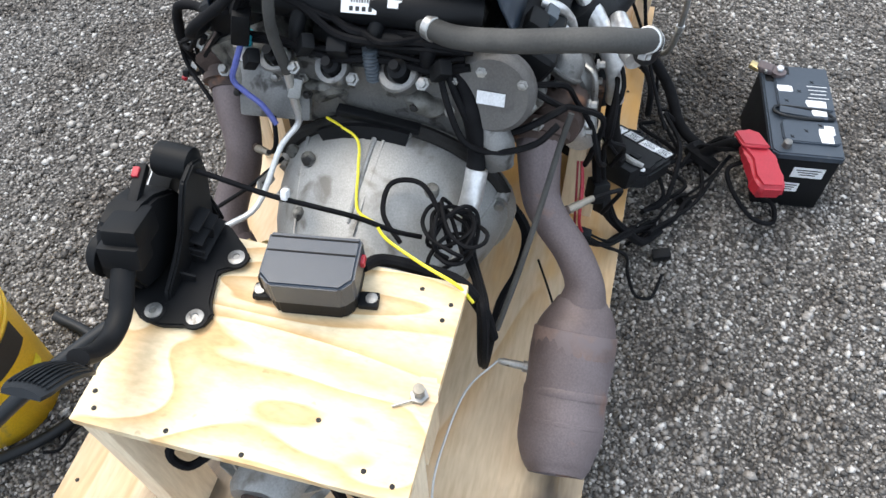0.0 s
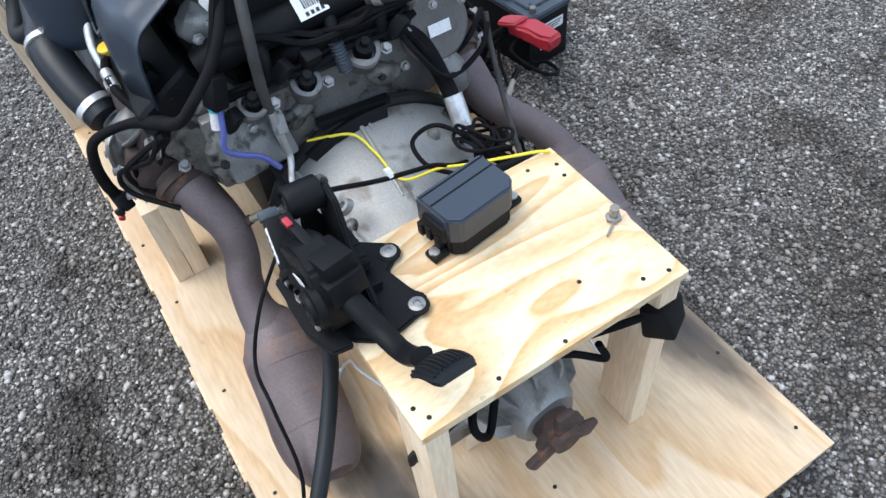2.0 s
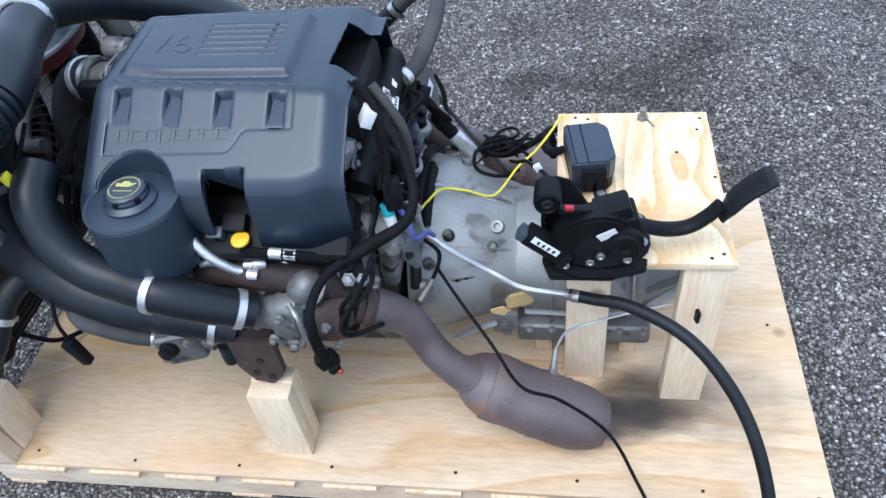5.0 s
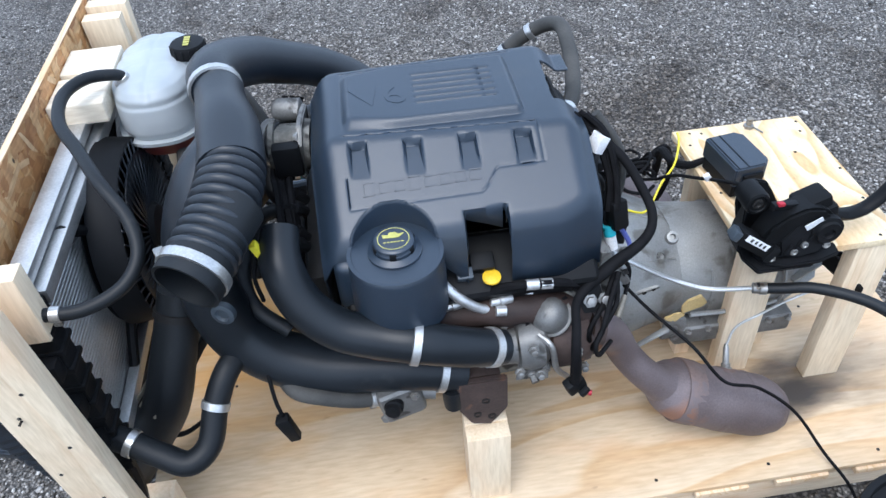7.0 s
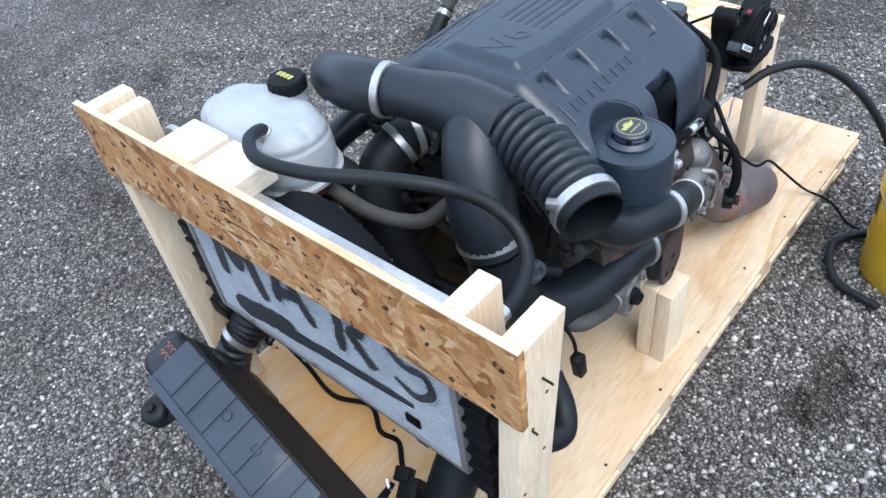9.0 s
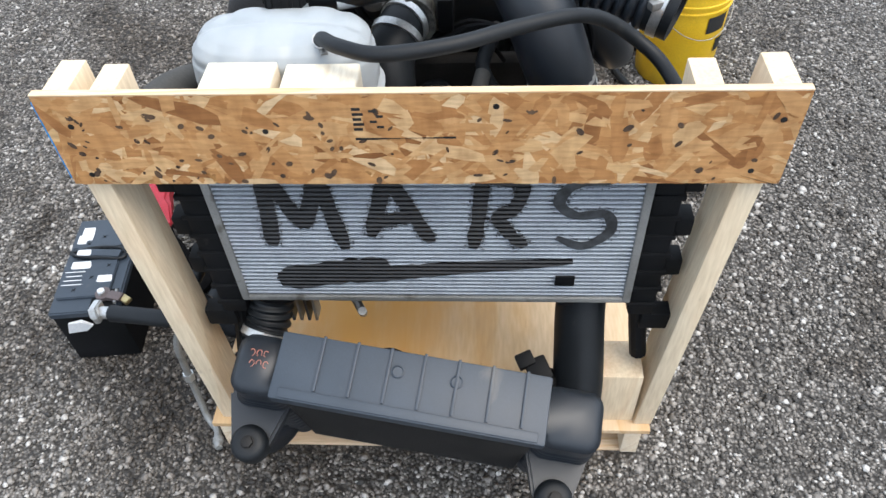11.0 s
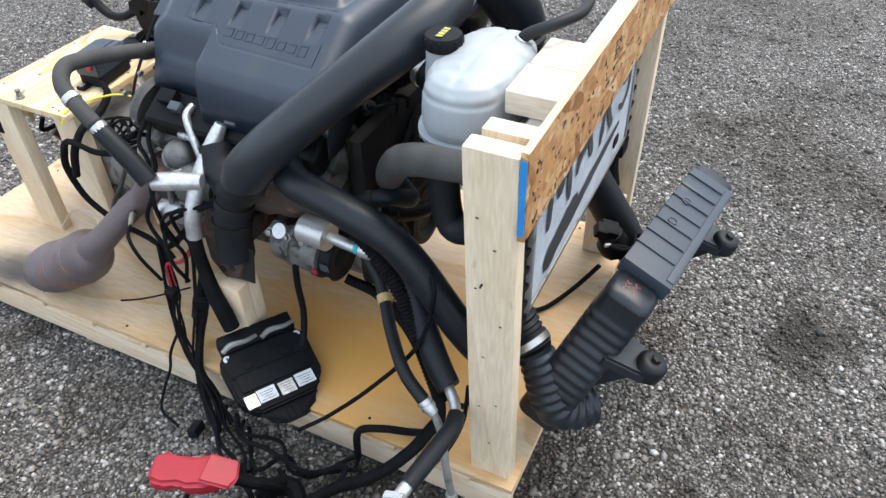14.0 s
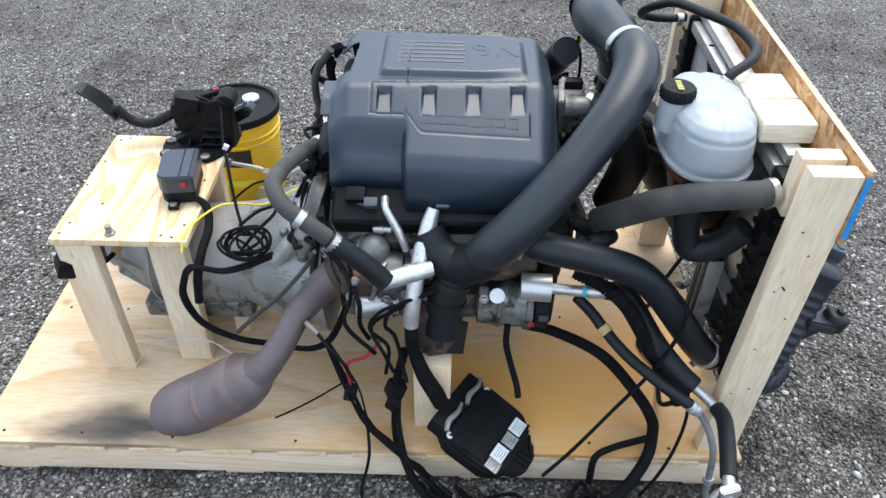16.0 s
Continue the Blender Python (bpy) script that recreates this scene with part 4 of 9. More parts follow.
# ---- engine ----
engine = thing("engine", (1.15, 0.5, DZ + 0.2), "six-cylinder engine of aluminium and black plastic on wooden blocks", "engine")
EY = 0.505
bm = span(B(), (0.9, 0.33, 0.36), (1.44, 0.68, 0.60), 0.02)
lumpy(bm, 0.01, 14)
part("block", bm, IRON, engine, "dark cast engine block")
bm = span(B(), (0.9, 0.36, 0.235), (1.42, 0.65, 0.37), 0.03, 3)
part("oil_pan", bm, ALU_DIRTY, engine, "dirty aluminium oil pan")
for s in (-1, 1):
    c = Vector((1.17, EY + s * 0.195, 0.625))
    rot = Euler((radians(-s * 30), 0, 0)).to_matrix()
    head = part("cylinder_head", lumpy(box(B(), c, (0.50, 0.17, 0.16), rot, 0.012), 0.006, 25), ALU_DIRTY, engine, "grimy aluminium cylinder head")
    part("valve_cover", box(B(), c + rot @ Vector((0, 0, 0.11)), (0.47, 0.125, 0.07), rot, 0.018, 3), BLACK, engine, "black valve cover")
    for k in range(3):
        x = 0.99 + 0.16 * k
        coil = part("ignition_coil", box(B(), c + rot @ Vector((x - 1.17, 0.0, 0.152)), (0.045, 0.035, 0.03), rot, 0.006), BLACK, engine)
        part("plug", box(B(), c + rot @ Vector((x - 1.135, s * 0.02, 0.157)), (0.03, 0.022, 0.02), rot, 0.003), SHROUD, coil)
    part("exhaust_manifold", lumpy(tube(B(), ((1.40, EY + s * 0.285, 0.60), (1.28, EY + s * 0.30, 0.585), (1.12, EY + s * 0.30, 0.575), (1.0, EY + s * 0.30, 0.56)), (0.034, 0.042, 0.046, 0.048), 8, 14), 0.006, 40), RUST_DARK, engine, "rusty exhaust manifold")
    for k in range(4):
        part("manifold_stud", bolt(B(), (1.36 - 0.12 * k, EY + s * 0.315, 0.63), (0, s, 0.3), 0.007, 0.016), STEEL, engine)
# left bank: heat shield, lifting eye and sleeves over the turbocharger
part("manifold_shield", lumpy(tube(B(), ((1.25, 0.80, 0.655), (1.13, 0.808, 0.655), (1.03, 0.808, 0.645), (0.965, 0.80, 0.60)), (0.024, 0.03, 0.034, 0.036), 8, 16), 0.006, 30), BROWN, engine, "dark brown manifold shield")
part("lifting_eye", lathe(B(), (0.961, 0.797, 0.690), (-0.25, 0.75, 0.65), ((0, 0.014), (0, 0.026), (0.008, 0.026), (0.008, 0.014)), 20), BLACK, engine, "black lifting eye")
part("eye_strap", plate(B(), ((-0.03, -0.045), (0.025, -0.045), (0.018, 0.02), (-0.02, 0.02)), (0.948, 0.80, 0.668), (1, 0, 0), (0, -0.6, 0.8), 0.007, 0.002), BLACK, engine)
for x in (0.950, 0.922):
    part("nut", bolt(B(), (x, 0.817, 0.655), (0, 0.8, 0.5), 0.0095, 0.012), STEEL, engine)
# rear face of the engine, seen over the gearbox
bm = lumpy(span(B(), (0.885, 0.27, 0.55), (0.91, 0.74, 0.70), 0.008), 0.012, 22)
part("rear_cover", bm, ALU_MID, engine, "oily aluminium rear cover")
for y, z in ((0.66, 0.655), (0.70, 0.6), (0.61, 0.66), (0.35, 0.64)):
    part("bolt", bolt(B(), (0.880, y, z), (-1, 0, 0.3), 0.007, 0.012), STEEL, engine)
part("cover_slope", box(B(), (0.872, 0.665, 0.628), (0.018, 0.13, 0.10), (0, 32, 6), 0.008), ALU_MID, engine, "smooth sloping face of the rear cover")
part("pale_clip", box(B(), (0.858, 0.618, 0.655), (0.02, 0.022, 0.036), (20, 30, 25), 0.004), ALU, engine, "pale green-grey clip")
# intake ports under the black log, each a cast cup with a dark mouth
for y, z, r_ in ((0.43, 0.715, 0.030), (0.545, 0.70, 0.026), (0.645, 0.705, 0.024)):
    cup = part("intake_port", lumpy(lathe(B(), (0.892, y, z - 0.03), (-0.55, 0.05, 0.8), ((0, r_), (0.02, r_ * 1.1), (0.044, r_ * 1.15), (0.048, r_ * 1.05), (0.048, r_ * 0.75), (0.03, r_ * 0.7), (0.03, 0.0)), 20), 0.004, 40), ALU_MID, engine, "grey cast intake port with a dark mouth")
    part("port_plug", lathe(B(), (0.876, y, z - 0.005), (-0.55, 0.05, 0.8), ((0, r_ * 0.6), (0.03, r_ * 0.55), (0.034, 0.008), (0.05, 0.008)), 14), BLACK, cup)
    part("port_bolt", bolt(B(), (0.862, y - r_ * 1.3, z - 0.008), (-0.6, 0, 0.7), 0.008, 0.014), STEEL, cup)
bm = box(B(), (0.868, 0.530, 0.748), (0.026, 0.034, 0.04), (0, -30, 8), 0.005)
inj = part("injector_plug", bm, BLACK, engine, "black three-pin injector plug")
for k in range(3):
    part("pin_mark", box(B(), (0.8535, 0.521 + 0.009 * k, 0.752), (0.002, 0.004, 0.005), (0, -30, 8), 0), STEEL, inj)
part("ribbed_sensor", tube(B(), ((0.872, 0.478, 0.755), (0.866, 0.476, 0.73), (0.862, 0.472, 0.70)), 0.012, 6, 14, rib=0.0018, pitch=0.006), SHROUD, engine, "grey ribbed sensor")
pump = part("pump_cover", lathe(B(), (0.895, 0.278, 0.692), (-1, 0.04, 0.35), ((0, 0.070), (0.018, 0.070), (0.022, 0.066), (0.028, 0.064), (0.031, 0.060), (0.032, 0.0)), 40), ALU_DULL, engine, "round dark grey pump cover")
for k in range(6):
    a = 2 * math.pi * k / 6 + 0.3
    part("bolt", bolt(B(), (0.874 - 0.022 * math.sin(a), 0.278 + 0.067 * math.cos(a), 0.698 + 0.063 * math.sin(a)), (-1, 0.04, 0.35), 0.006, 0.008), STEEL, pump)
bm = box(B(), (0.8605, 0.278, 0.701), (0.0012, 0.046, 0.022), (0, 19, 0), 0)
part("label", bm, WHITE, pump, "small white label")
part("filter_housing", lumpy(tube(B(), ((0.868, 0.275, 0.64), (0.85, 0.262, 0.60), (0.842, 0.25, 0.565)), (0.026, 0.032, 0.022), 5, 14, flat=0.7), 0.004, 40), ALU_MID, engine, "grey casting below the pump cover")
for k, (y, z, sx, sy, sz) in enumerate(((0.72, 0.62, 0.03, 0.03, 0.05), (0.395, 0.65, 0.022, 0.04, 0.022), (0.585, 0.635, 0.02, 0.05, 0.024))):
    bm = B()
    bmesh.ops.create_icosphere(bm, subdivisions=3, radius=1.0)
    bmesh.ops.transform(bm, matrix=Matrix.Translation((0.886, y, z)) @ Matrix.Diagonal((sx, sy, sz, 1)), verts=bm.verts)
    lumpy(bm, 0.02, 26, k)
    lug = part("casting_lug", lumpy(bm, 0.006, 70, k + 3), ALU_DIRTY, engine, "knobbly grimy casting")
    part("lug_bolt", bolt(B(), (0.886 - sx * 0.95, y + 0.3 * sy, z + 0.1 * sz), (-1, 0, 0.4), 0.006, 0.012), IRON, lug)


def bell_arc(x, ry, rz, angles):
    return [Vector((x, 0.459 + ry * math.cos(radians(q)), 0.40 + rz * math.sin(radians(q)))) for q in angles]


part("bell_flange", tube(B(), bell_arc(0.868, 0.228, 0.196, range(20, 161, 10)), 0.013, 3, 8), IRON, engine, "dark oily flange round the bell housing")
outer, inner = bell_arc(0.846, 0.232, 0.205, range(56, 106, 5)), bell_arc(0.836, 0.205, 0.184, range(56, 106, 5))
bm = rings(B(), [[o_, i_, i_ + Vector((0.016, 0, -0.004)), o_ + Vector((0.016, 0, -0.004))] for o_, i_ in zip(outer, inner)])
strap = part("bell_strap", bm, BLACK, engine, "black wiring tray over the bell housing")
for y, z in ((0.496, 0.582), (0.424, 0.590)):
    part("bolt", lathe(B(), (0.866, y, z - 0.006), (-0.75, 0, 0.6), ((0, 0.016), (0.004, 0.016), (0.005, 0.0115), (0.016, 0.0115), (0.018, 0.009)), 6), STEEL, strap)
# intake manifold under the cover, its rear end open to view
man = part("intake_manifold", lumpy(span(B(), (0.93, 0.37, 0.74), (1.42, 0.64, 0.90), 0.03, 3), 0.004, 20), BLACK, engine, "black plastic intake manifold")
for k in range(5):
    part("rib", span(B(), (0.932, 0.39 + 0.052 * k, 0.75), (0.932, 0.396 + 0.052 * k, 0.88), 0.002), BLACK, man)
log = part("intake_log", tube(B(), ((0.93, 0.70, 0.775), (0.922, 0.64, 0.79), (0.92, 0.50, 0.798), (0.922, 0.36, 0.805), (0.93, 0.31, 0.80)), (0.026, 0.031, 0.031, 0.031, 0.026), 6, 22), BLACK, man, "round black intake log")
LM = Matrix.Rotation(radians(6), 3, "Z") @ Matrix.Rotation(radians(-48), 3, "Y")
part("barcode_label", box(B(), (0.8990, 0.497, 0.8225), (0.040, 0.056, 0.0014), LM, 0), WHITE, log, "white barcode label")
bm = B()
for k in range(9):
    box(bm, Vector((0.8990, 0.497, 0.8225)) + LM @ Vector((0.006, -0.022 + 0.0042 * k, 0.0009)), (0.020, 0.0018 if k % 2 else 0.0026, 0.0006), LM, 0)
for k in range(4):
    box(bm, Vector((0.8990, 0.497, 0.8225)) + LM @ Vector((-0.013, -0.018 + 0.010 * k, 0.0009)), (0.007, 0.006, 0.0006), LM, 0)
part("barcode", bm, INK, log)
part("tag", box(B(), (0.8990, 0.440, 0.824), (0.012, 0.022, 0.0014), LM, 0), WHITE, log, "small white tag")
part("lower_log", tube(B(), ((0.918, 0.58, 0.735), (0.898, 0.53, 0.752), (0.894, 0.44, 0.757), (0.902, 0.34, 0.76)), (0.017, 0.019, 0.019, 0.016), 6, 16), BLACK, man, "lower black intake pipe")
for k, y in enumerate((0.60, 0.47, 0.38)):
    part("runner", tube(B(), ((0.905, y, 0.79), (0.882, y + 0.004, 0.765), (0.884, y + 0.008, 0.725)), (0.014, 0.013, 0.014), 5, 12), BLACK, man, "black intake runner")
# front of the engine: belt cover, pulleys, throttle
bm = lumpy(span(B(), (1.43, 0.27, 0.32), (1.475, 0.74, 0.74), 0.02), 0.008, 18)
part("timing_cover", bm, IRON, engine, "dark oily timing cover")
for y, z, r_ in ((0.50, 0.40, 0.085), (0.62, 0.55, 0.045), (0.38, 0.57, 0.05), (0.50, 0.64, 0.06)):
    p_ = part("pulley", lathe(B(), (1.475, y, z), (1, 0, 0), ((0, r_ * 0.5), (0.012, r_ * 0.5), (0.013, r_), (0.019, r_ * 0.94), (0.025, r_ * 0.94), (0.031, r_), (0.034, r_ * 0.8), (0.02, r_ * 0.6), (0.02, 0.01)), 28), IRON, engine)
    part("pulley_bolt", bolt(B(), (1.494, y, z), (1, 0, 0), 0.01, 0.012), STEEL, p_)
part("drive_belt", tube(B(), ((1.49, 0.415, 0.40), (1.49, 0.33, 0.57), (1.49, 0.38, 0.625), (1.49, 0.44, 0.66), (1.49, 0.51, 0.705), (1.49, 0.57, 0.63), (1.49, 0.665, 0.56), (1.49, 0.59, 0.41), (1.49, 0.50, 0.312), (1.49, 0.415, 0.40)), 0.007, 6, 6), RUBBER, engine, "black ribbed drive belt")
tb = part("throttle_body", lathe(B(), (1.44, 0.47, 0.855), (1, -0.1, 0.05), ((0, 0.05), (0.02, 0.052), (0.022, 0.042), (0.07, 0.042), (0.072, 0.05), (0.082, 0.05)), 24), ALU_DIRTY, engine, "grimy aluminium throttle body")
part("motor", lathe(B(), (1.455, 0.402, 0.895), (1, -0.1, 0.05), ((0, 0.018), (0.004, 0.024), (0.05, 0.024), (0.058, 0.020), (0.062, 0.010), (0.062, 0)), 18), ALU_MID, tb, "round cast motor housing")
part("flange_web", plate(B(), ((-0.062, -0.03), (-0.03, -0.058), (0.035, -0.058), (0.062, -0.025), (0.062, 0.035), (0.03, 0.06), (-0.02, 0.06), (-0.066, 0.052)), (1.452, 0.468, 0.857), (0.1, 1, 0), (-0.05, 0, 1), 0.012, 0.003), ALU_MID, tb, "cast flange")
for dy, dz in ((-0.05, 0.045), (0.045, 0.045), (-0.045, -0.048), (0.048, -0.042)):
    part("flange_bolt", bolt(B(), (1.462, 0.468 + dy, 0.857 + dz), (1, -0.1, 0.05), 0.007, 0.008), STEEL, tb)
part("motor_cap", span(B(), (1.46, 0.515, 0.83), (1.515, 0.545, 0.90), 0.008), BLACK, tb)
for y, z, u in ((0.315, 0.79, -0.3), (0.365, 0.775, 0.2), (0.57, 0.79, 0.1), (0.615, 0.80, 0.35), (0.665, 0.775, 0.1), (0.70, 0.785, 0.4)):
    sn = part("sensor", lathe(B(), (1.465, y, z), (0.6, u, 0.7), ((0, 0.011), (0.014, 0.011), (0.015, 0.015), (0.03, 0.015), (0.031, 0.008), (0.04, 0.007)), 10), BLACK, engine)
    part("pigtail", tube(B(), ((1.488, y + 0.035 * u, z + 0.027), (1.505, y + 0.06 * u, z + 0.03), (1.51, y + 0.05, z + 0.005), (1.50, y + 0.07, z - 0.03)), 0.0042, 4, 6), WIRE, sn)
# mounts
for y, s in ((0.865, 1), (0.105, -1)):
    m_ = part("mount_bracket", plate(B(), ((-0.045, 0.12), (0.055, 0.12), (0.055, 0.03), (0.03, -0.02), (-0.01, -0.03), (-0.045, 0.02)), (1.165, y - 0.012 * s, 0.40), (1, 0, 0), (0, 0, 1), -0.014 * s, 0.003), RUST_DARK, engine, "rusty engine mount bracket")
    part("arm", span(B(), (1.13, min(y - 0.16 * s, y - 0.012 * s), 0.46), (1.215, max(y - 0.16 * s, y - 0.012 * s), 0.52), 0.01), RUST_DARK, m_)
    for dx, dz in ((-0.012, 0.0), (0.018, 0.012), (0.0, 0.055)):
        part("hole", lathe(B(), (1.165 + dx, y + 0.0005 * s, 0.40 + dz), (0, s, 0), ((0, 0.009), (0.003, 0.009), (0.0032, 0.005), (0.0005, 0.005)), 12), IRON, m_)
for x0, x1, y0, y1, z1, lab in ((1.12, 1.212, 0.822, 0.9, 0.372, "left"), (1.12, 1.212, 0.075, 0.15, 0.372, "right")):
    blk = thing("support_block", ((x0 + x1) / 2, (y0 + y1) / 2, DZ), "pale lumber block standing under an engine mount", "block", "engine support blocks")
    part("board", span(B(), (x0, y0, DZ), (x1, (y0 + y1) / 2 - 0.0005, z1), 0.003), LUMBER, blk)
    part("board", span(B(), (x0, (y0 + y1) / 2 + 0.0005, DZ), (x1, y1, z1 - 0.004), 0.003), LUMBER, blk)

# ---- engine cover ----
CAPC = (1.304, 0.811)
SLOPE = 0.634


def cover_mid(x):
    return 0.506 + 0.02 * (1.36 - x)


def knee(x):
    """Half width of the flat top, which widens towards the gearbox."""
    return 0.119 + 0.055 * (1.36 - x)


def half_width(x, side):
    if side > 0:
        return 0.285 - 0.026 * sstep(1.02, 0.92, x)
    return 0.244 + 0.048 * sstep(1.094, 1.108, x)


def cover_height(x, y):
    """Height of the moulded lid over the plan, or None where it is open."""
    d = y - cover_mid(x)
    a = abs(d)
    k = knee(x)
    if 0.436 < y < 0.578 and x < 0.976 - 0.05 * (0.578 - y):
        return None
    if x < 0.93 and not 0.33 < y < 0.436:
        return None
    # flat top that rounds over a knee into straight sloping flanks
    r = 0.012
    t = a - k
    z = 0.956 - SLOPE * (0.0 if t < -r else (t + r) ** 2 / (4 * r) if t < r else t)
    # raised centre pad with a ramp at its edge, wider towards the radiator
    ramp_w = 0.014 + 0.02 * sstep(1.26, 1.36, x)
    pad = sstep(0.104, 0.104 - ramp_w, a) * sstep(1.035, 1.05, x) * sstep(1.372, 1.35, x)
    z += 0.014 * pad
    if -0.062 < d < 0.058 and 1.075 < x < 1.232:
        u = (d + 0.062) / 0.020
        z -= 0.0035 * math.exp(-((u - math.floor(u) - 0.5) / 0.16) ** 2) * sstep(1.075, 1.079, x) * sstep(1.232, 1.228, x)
    # four stepped slots on either side
    for x0 in (1.328, 1.230, 1.132, 1.034):
        if x0 - 0.003 < x < x0 + 0.038 and k + 0.002 < a < k + 0.066:
            f = sstep(x0 - 0.002, x0 + 0.003, x) * sstep(x0 + 0.037, x0 + 0.032, x) * sstep(k + 0.003, k + 0.008, a)
            z -= f * 0.016 * (1 - (a - k) / 0.066)
    # scored lines round the slots and the badge
    line = 0.0
    if 1.02 < x < 1.372:
        line = max(line, sstep(0.0030, 0.0010, abs(a - k + 0.010)))
        low = 0.196 + 0.034 * sstep(1.10, 1.14, x)
        line = max(line, sstep(0.0030, 0.0010, abs(a - low)))
        if k - 0.010 < a < low:
            line = max(line, sstep(0.0035, 0.0012, abs(x - 1.022)), sstep(0.0035, 0.0012, abs(x - 1.371)) if a > 0.18 else 0.0)
    z -= 0.0016 * line
    # rounded front and rear edges
    z -= 0.060 * (1 - math.sqrt(max(0.0, 1 - sstep(1.372, 1.432, x) ** 2 * 0.98)))
    z -= 0.028 * sstep(0.985, 0.930, x) ** 2
    if d < 0 and x < 1.108:
        z -= 0.052 * sstep(0.206, 0.236, a) * sstep(1.108, 1.092, x)
    # rounded shoulder over the skirt
    w = half_width(x, d)
    if a > w - 0.02:
        z -= 0.018 * ((a - w + 0.02) / 0.02) ** 2.2
    if d > 0:
        q = math.hypot(x - CAPC[0], y - CAPC[1])
        if q < 0.0785:
            return None
        if 1.096 < x < 1.182 and y > 0.760:
            f = sstep(0.764, 0.774, y) * sstep(1.098, 1.104, x) * sstep(1.180, 1.174, x)
            z -= 0.2 * f
            if f > 0.25:
                return None
    return z


def cover_skirt(x, side):
    """Lower edge of the side wall, or None where it is open."""
    if side > 0:
        if x > 1.24:
            return 0.70 + 0.03 * sstep(1.37, 1.43, x)
        if x > 1.176:
            return 0.735 + 0.075 * (x - 1.176) / 0.064
        if x > 1.10:
            return None
        return 0.70 + 0.026 * sstep(1.09, 1.0, x)
    if x > 1.10:
        return 0.738 + 0.06 * sstep(1.36, 1.43, x)
    return 0.762


cover = thing("engine_cover", (1.18, EY, 0.70), "dark grey moulded plastic engine cover with ribs and slots", "engine cover")
bm = B()
NX, NY = 260, 260
xs = [0.91 + (1.432 - 0.91) * i / NX for i in range(NX + 1)]
grid = {}
for i, x in enumerate(xs):
    lo_y, hi_y = cover_mid(x) - half_width(x, -1), cover_mid(x) + half_width(x, 1)
    for j in range(NY + 1):
        y = lo_y + (hi_y - lo_y) * j / NY
        z = cover_height(x, y)
        if z is not None:
            grid[i, j] = bm.verts.new((x, y, z))
for i in range(NX):
    for j in range(NY):
        q = [grid.get(k) for k in ((i, j), (i + 1, j), (i + 1, j + 1), (i, j + 1))]
        if all(q):
            bm.faces.new(q)
for side, j in ((-1, 0), (1, NY)):
    prev = None
    for i, x in enumerate(xs):
        zl = cover_skirt(x, side)
        if (i, j) not in grid or zl is None or (side > 0 and grid[i, j].co.z < 0.81):
            prev = None
            continue
        top_v = grid[i, j]
        col = [top_v]
        for f in (0.1, 0.22, 0.5, 1.0):
            col.append(bm.verts.new((x, top_v.co.y + side * (0.005 * sstep(0, 0.3, f) + 0.004 * f), top_v.co.z + (zl - top_v.co.z) * f)))
        if prev:
            for a, b, c, d in zip(prev, prev[1:], col[1:], col):
                bm.faces.new((a, b, c, d))
        prev = col
prev = None
for j in range(NY + 1):
    v = grid[NX, j]
    off = abs(v.co.y - EY)
    low = bm.verts.new((1.429, v.co.y, 0.80 if off < 0.1 else 0.80 - 0.08 * sstep(0.1, 0.27, off)))
    if prev:
        bm.faces.new((prev[0], v, low, prev[1]))
    prev = (v, low)
shell = part("shell", bm, COVER, cover, "", 40)
sol = shell.modifiers.new("wall", "SOLIDIFY")
sol.thickness, sol.offset = 0.004, -1
# filler tower and cap
part("filler_tower", lathe(B(), (*CAPC, 0.846), (0, 0, -1), ((0, 0.0), (0.0, 0.074), (0.001, 0.078), (0.005, 0.0815), (0.012, 0.083), (0.06, 0.085), (0.115, 0.086), (0.135, 0.084), (0.146, 0.078), (0.146, 0.0)), 56), COVER, cover, "round filler bulge")
bm = B()
well = []
for k in range(72):
    a = 2 * math.pi * k / 72
    c_, s_ = math.cos(a), math.sin(a)
    rim = []
    for r_ in (0.0835, 0.0800, 0.0775, 0.0765):
        p_ = (CAPC[0] + r_ * c_, CAPC[1] + r_ * s_)
        h_ = cover_height(CAPC[0] + 0.084 * c_, CAPC[1] + 0.084 * s_) if p_[1] < 0.786 else None
        rim.append(Vector((*p_, max(0.846, (h_ or 0.0) + (0.0006, 0.0012, -0.001, -0.006)[len(rim)]))))
    well.append(rim + [Vector((CAPC[0] + 0.0755 * c_, CAPC[1] + 0.0755 * s_, 0.843))])
rings(bm, [[w[i] for w in well] for i in range(5)], True, False)
part("filler_well", bm, COVER, cover, "round well about the oil cap", 50)
part("front_corner", box(B(), (1.372, 0.79, 0.765), (0.085, 0.05, 0.115), (0, 0, -14), 0.022, 4), COVER, cover)
part("collar", lathe(B(), (*CAPC, 0.845), (0, 0, 1), ((0, 0.047), (0.006, 0.047), (0.008, 0.043), (0.014, 0.036)), 32), COVER, cover)
cap = part("oil_cap", lathe(B(), (*CAPC, 0.852), (0, 0, 1), ((0, 0.034), (0.003, 0.0375), (0.012, 0.0375), (0.014, 0.036), (0.020, 0.0355), (0.0225, 0.033), (0.0235, 0.030), (0.0225, 0.0)), 36), COVER, cover, "dusty oil cap with a yellow ring")
for k in range(6):
    a = 2 * math.pi * k / 6 + 0.4
    part("grip", box(B(), (CAPC[0] + 0.0345 * math.cos(a), CAPC[1] + 0.0345 * math.sin(a), 0.862), (0.006, 0.012, 0.016), (0, 0, math.degrees(a)), 0.002), BLACK, cap)
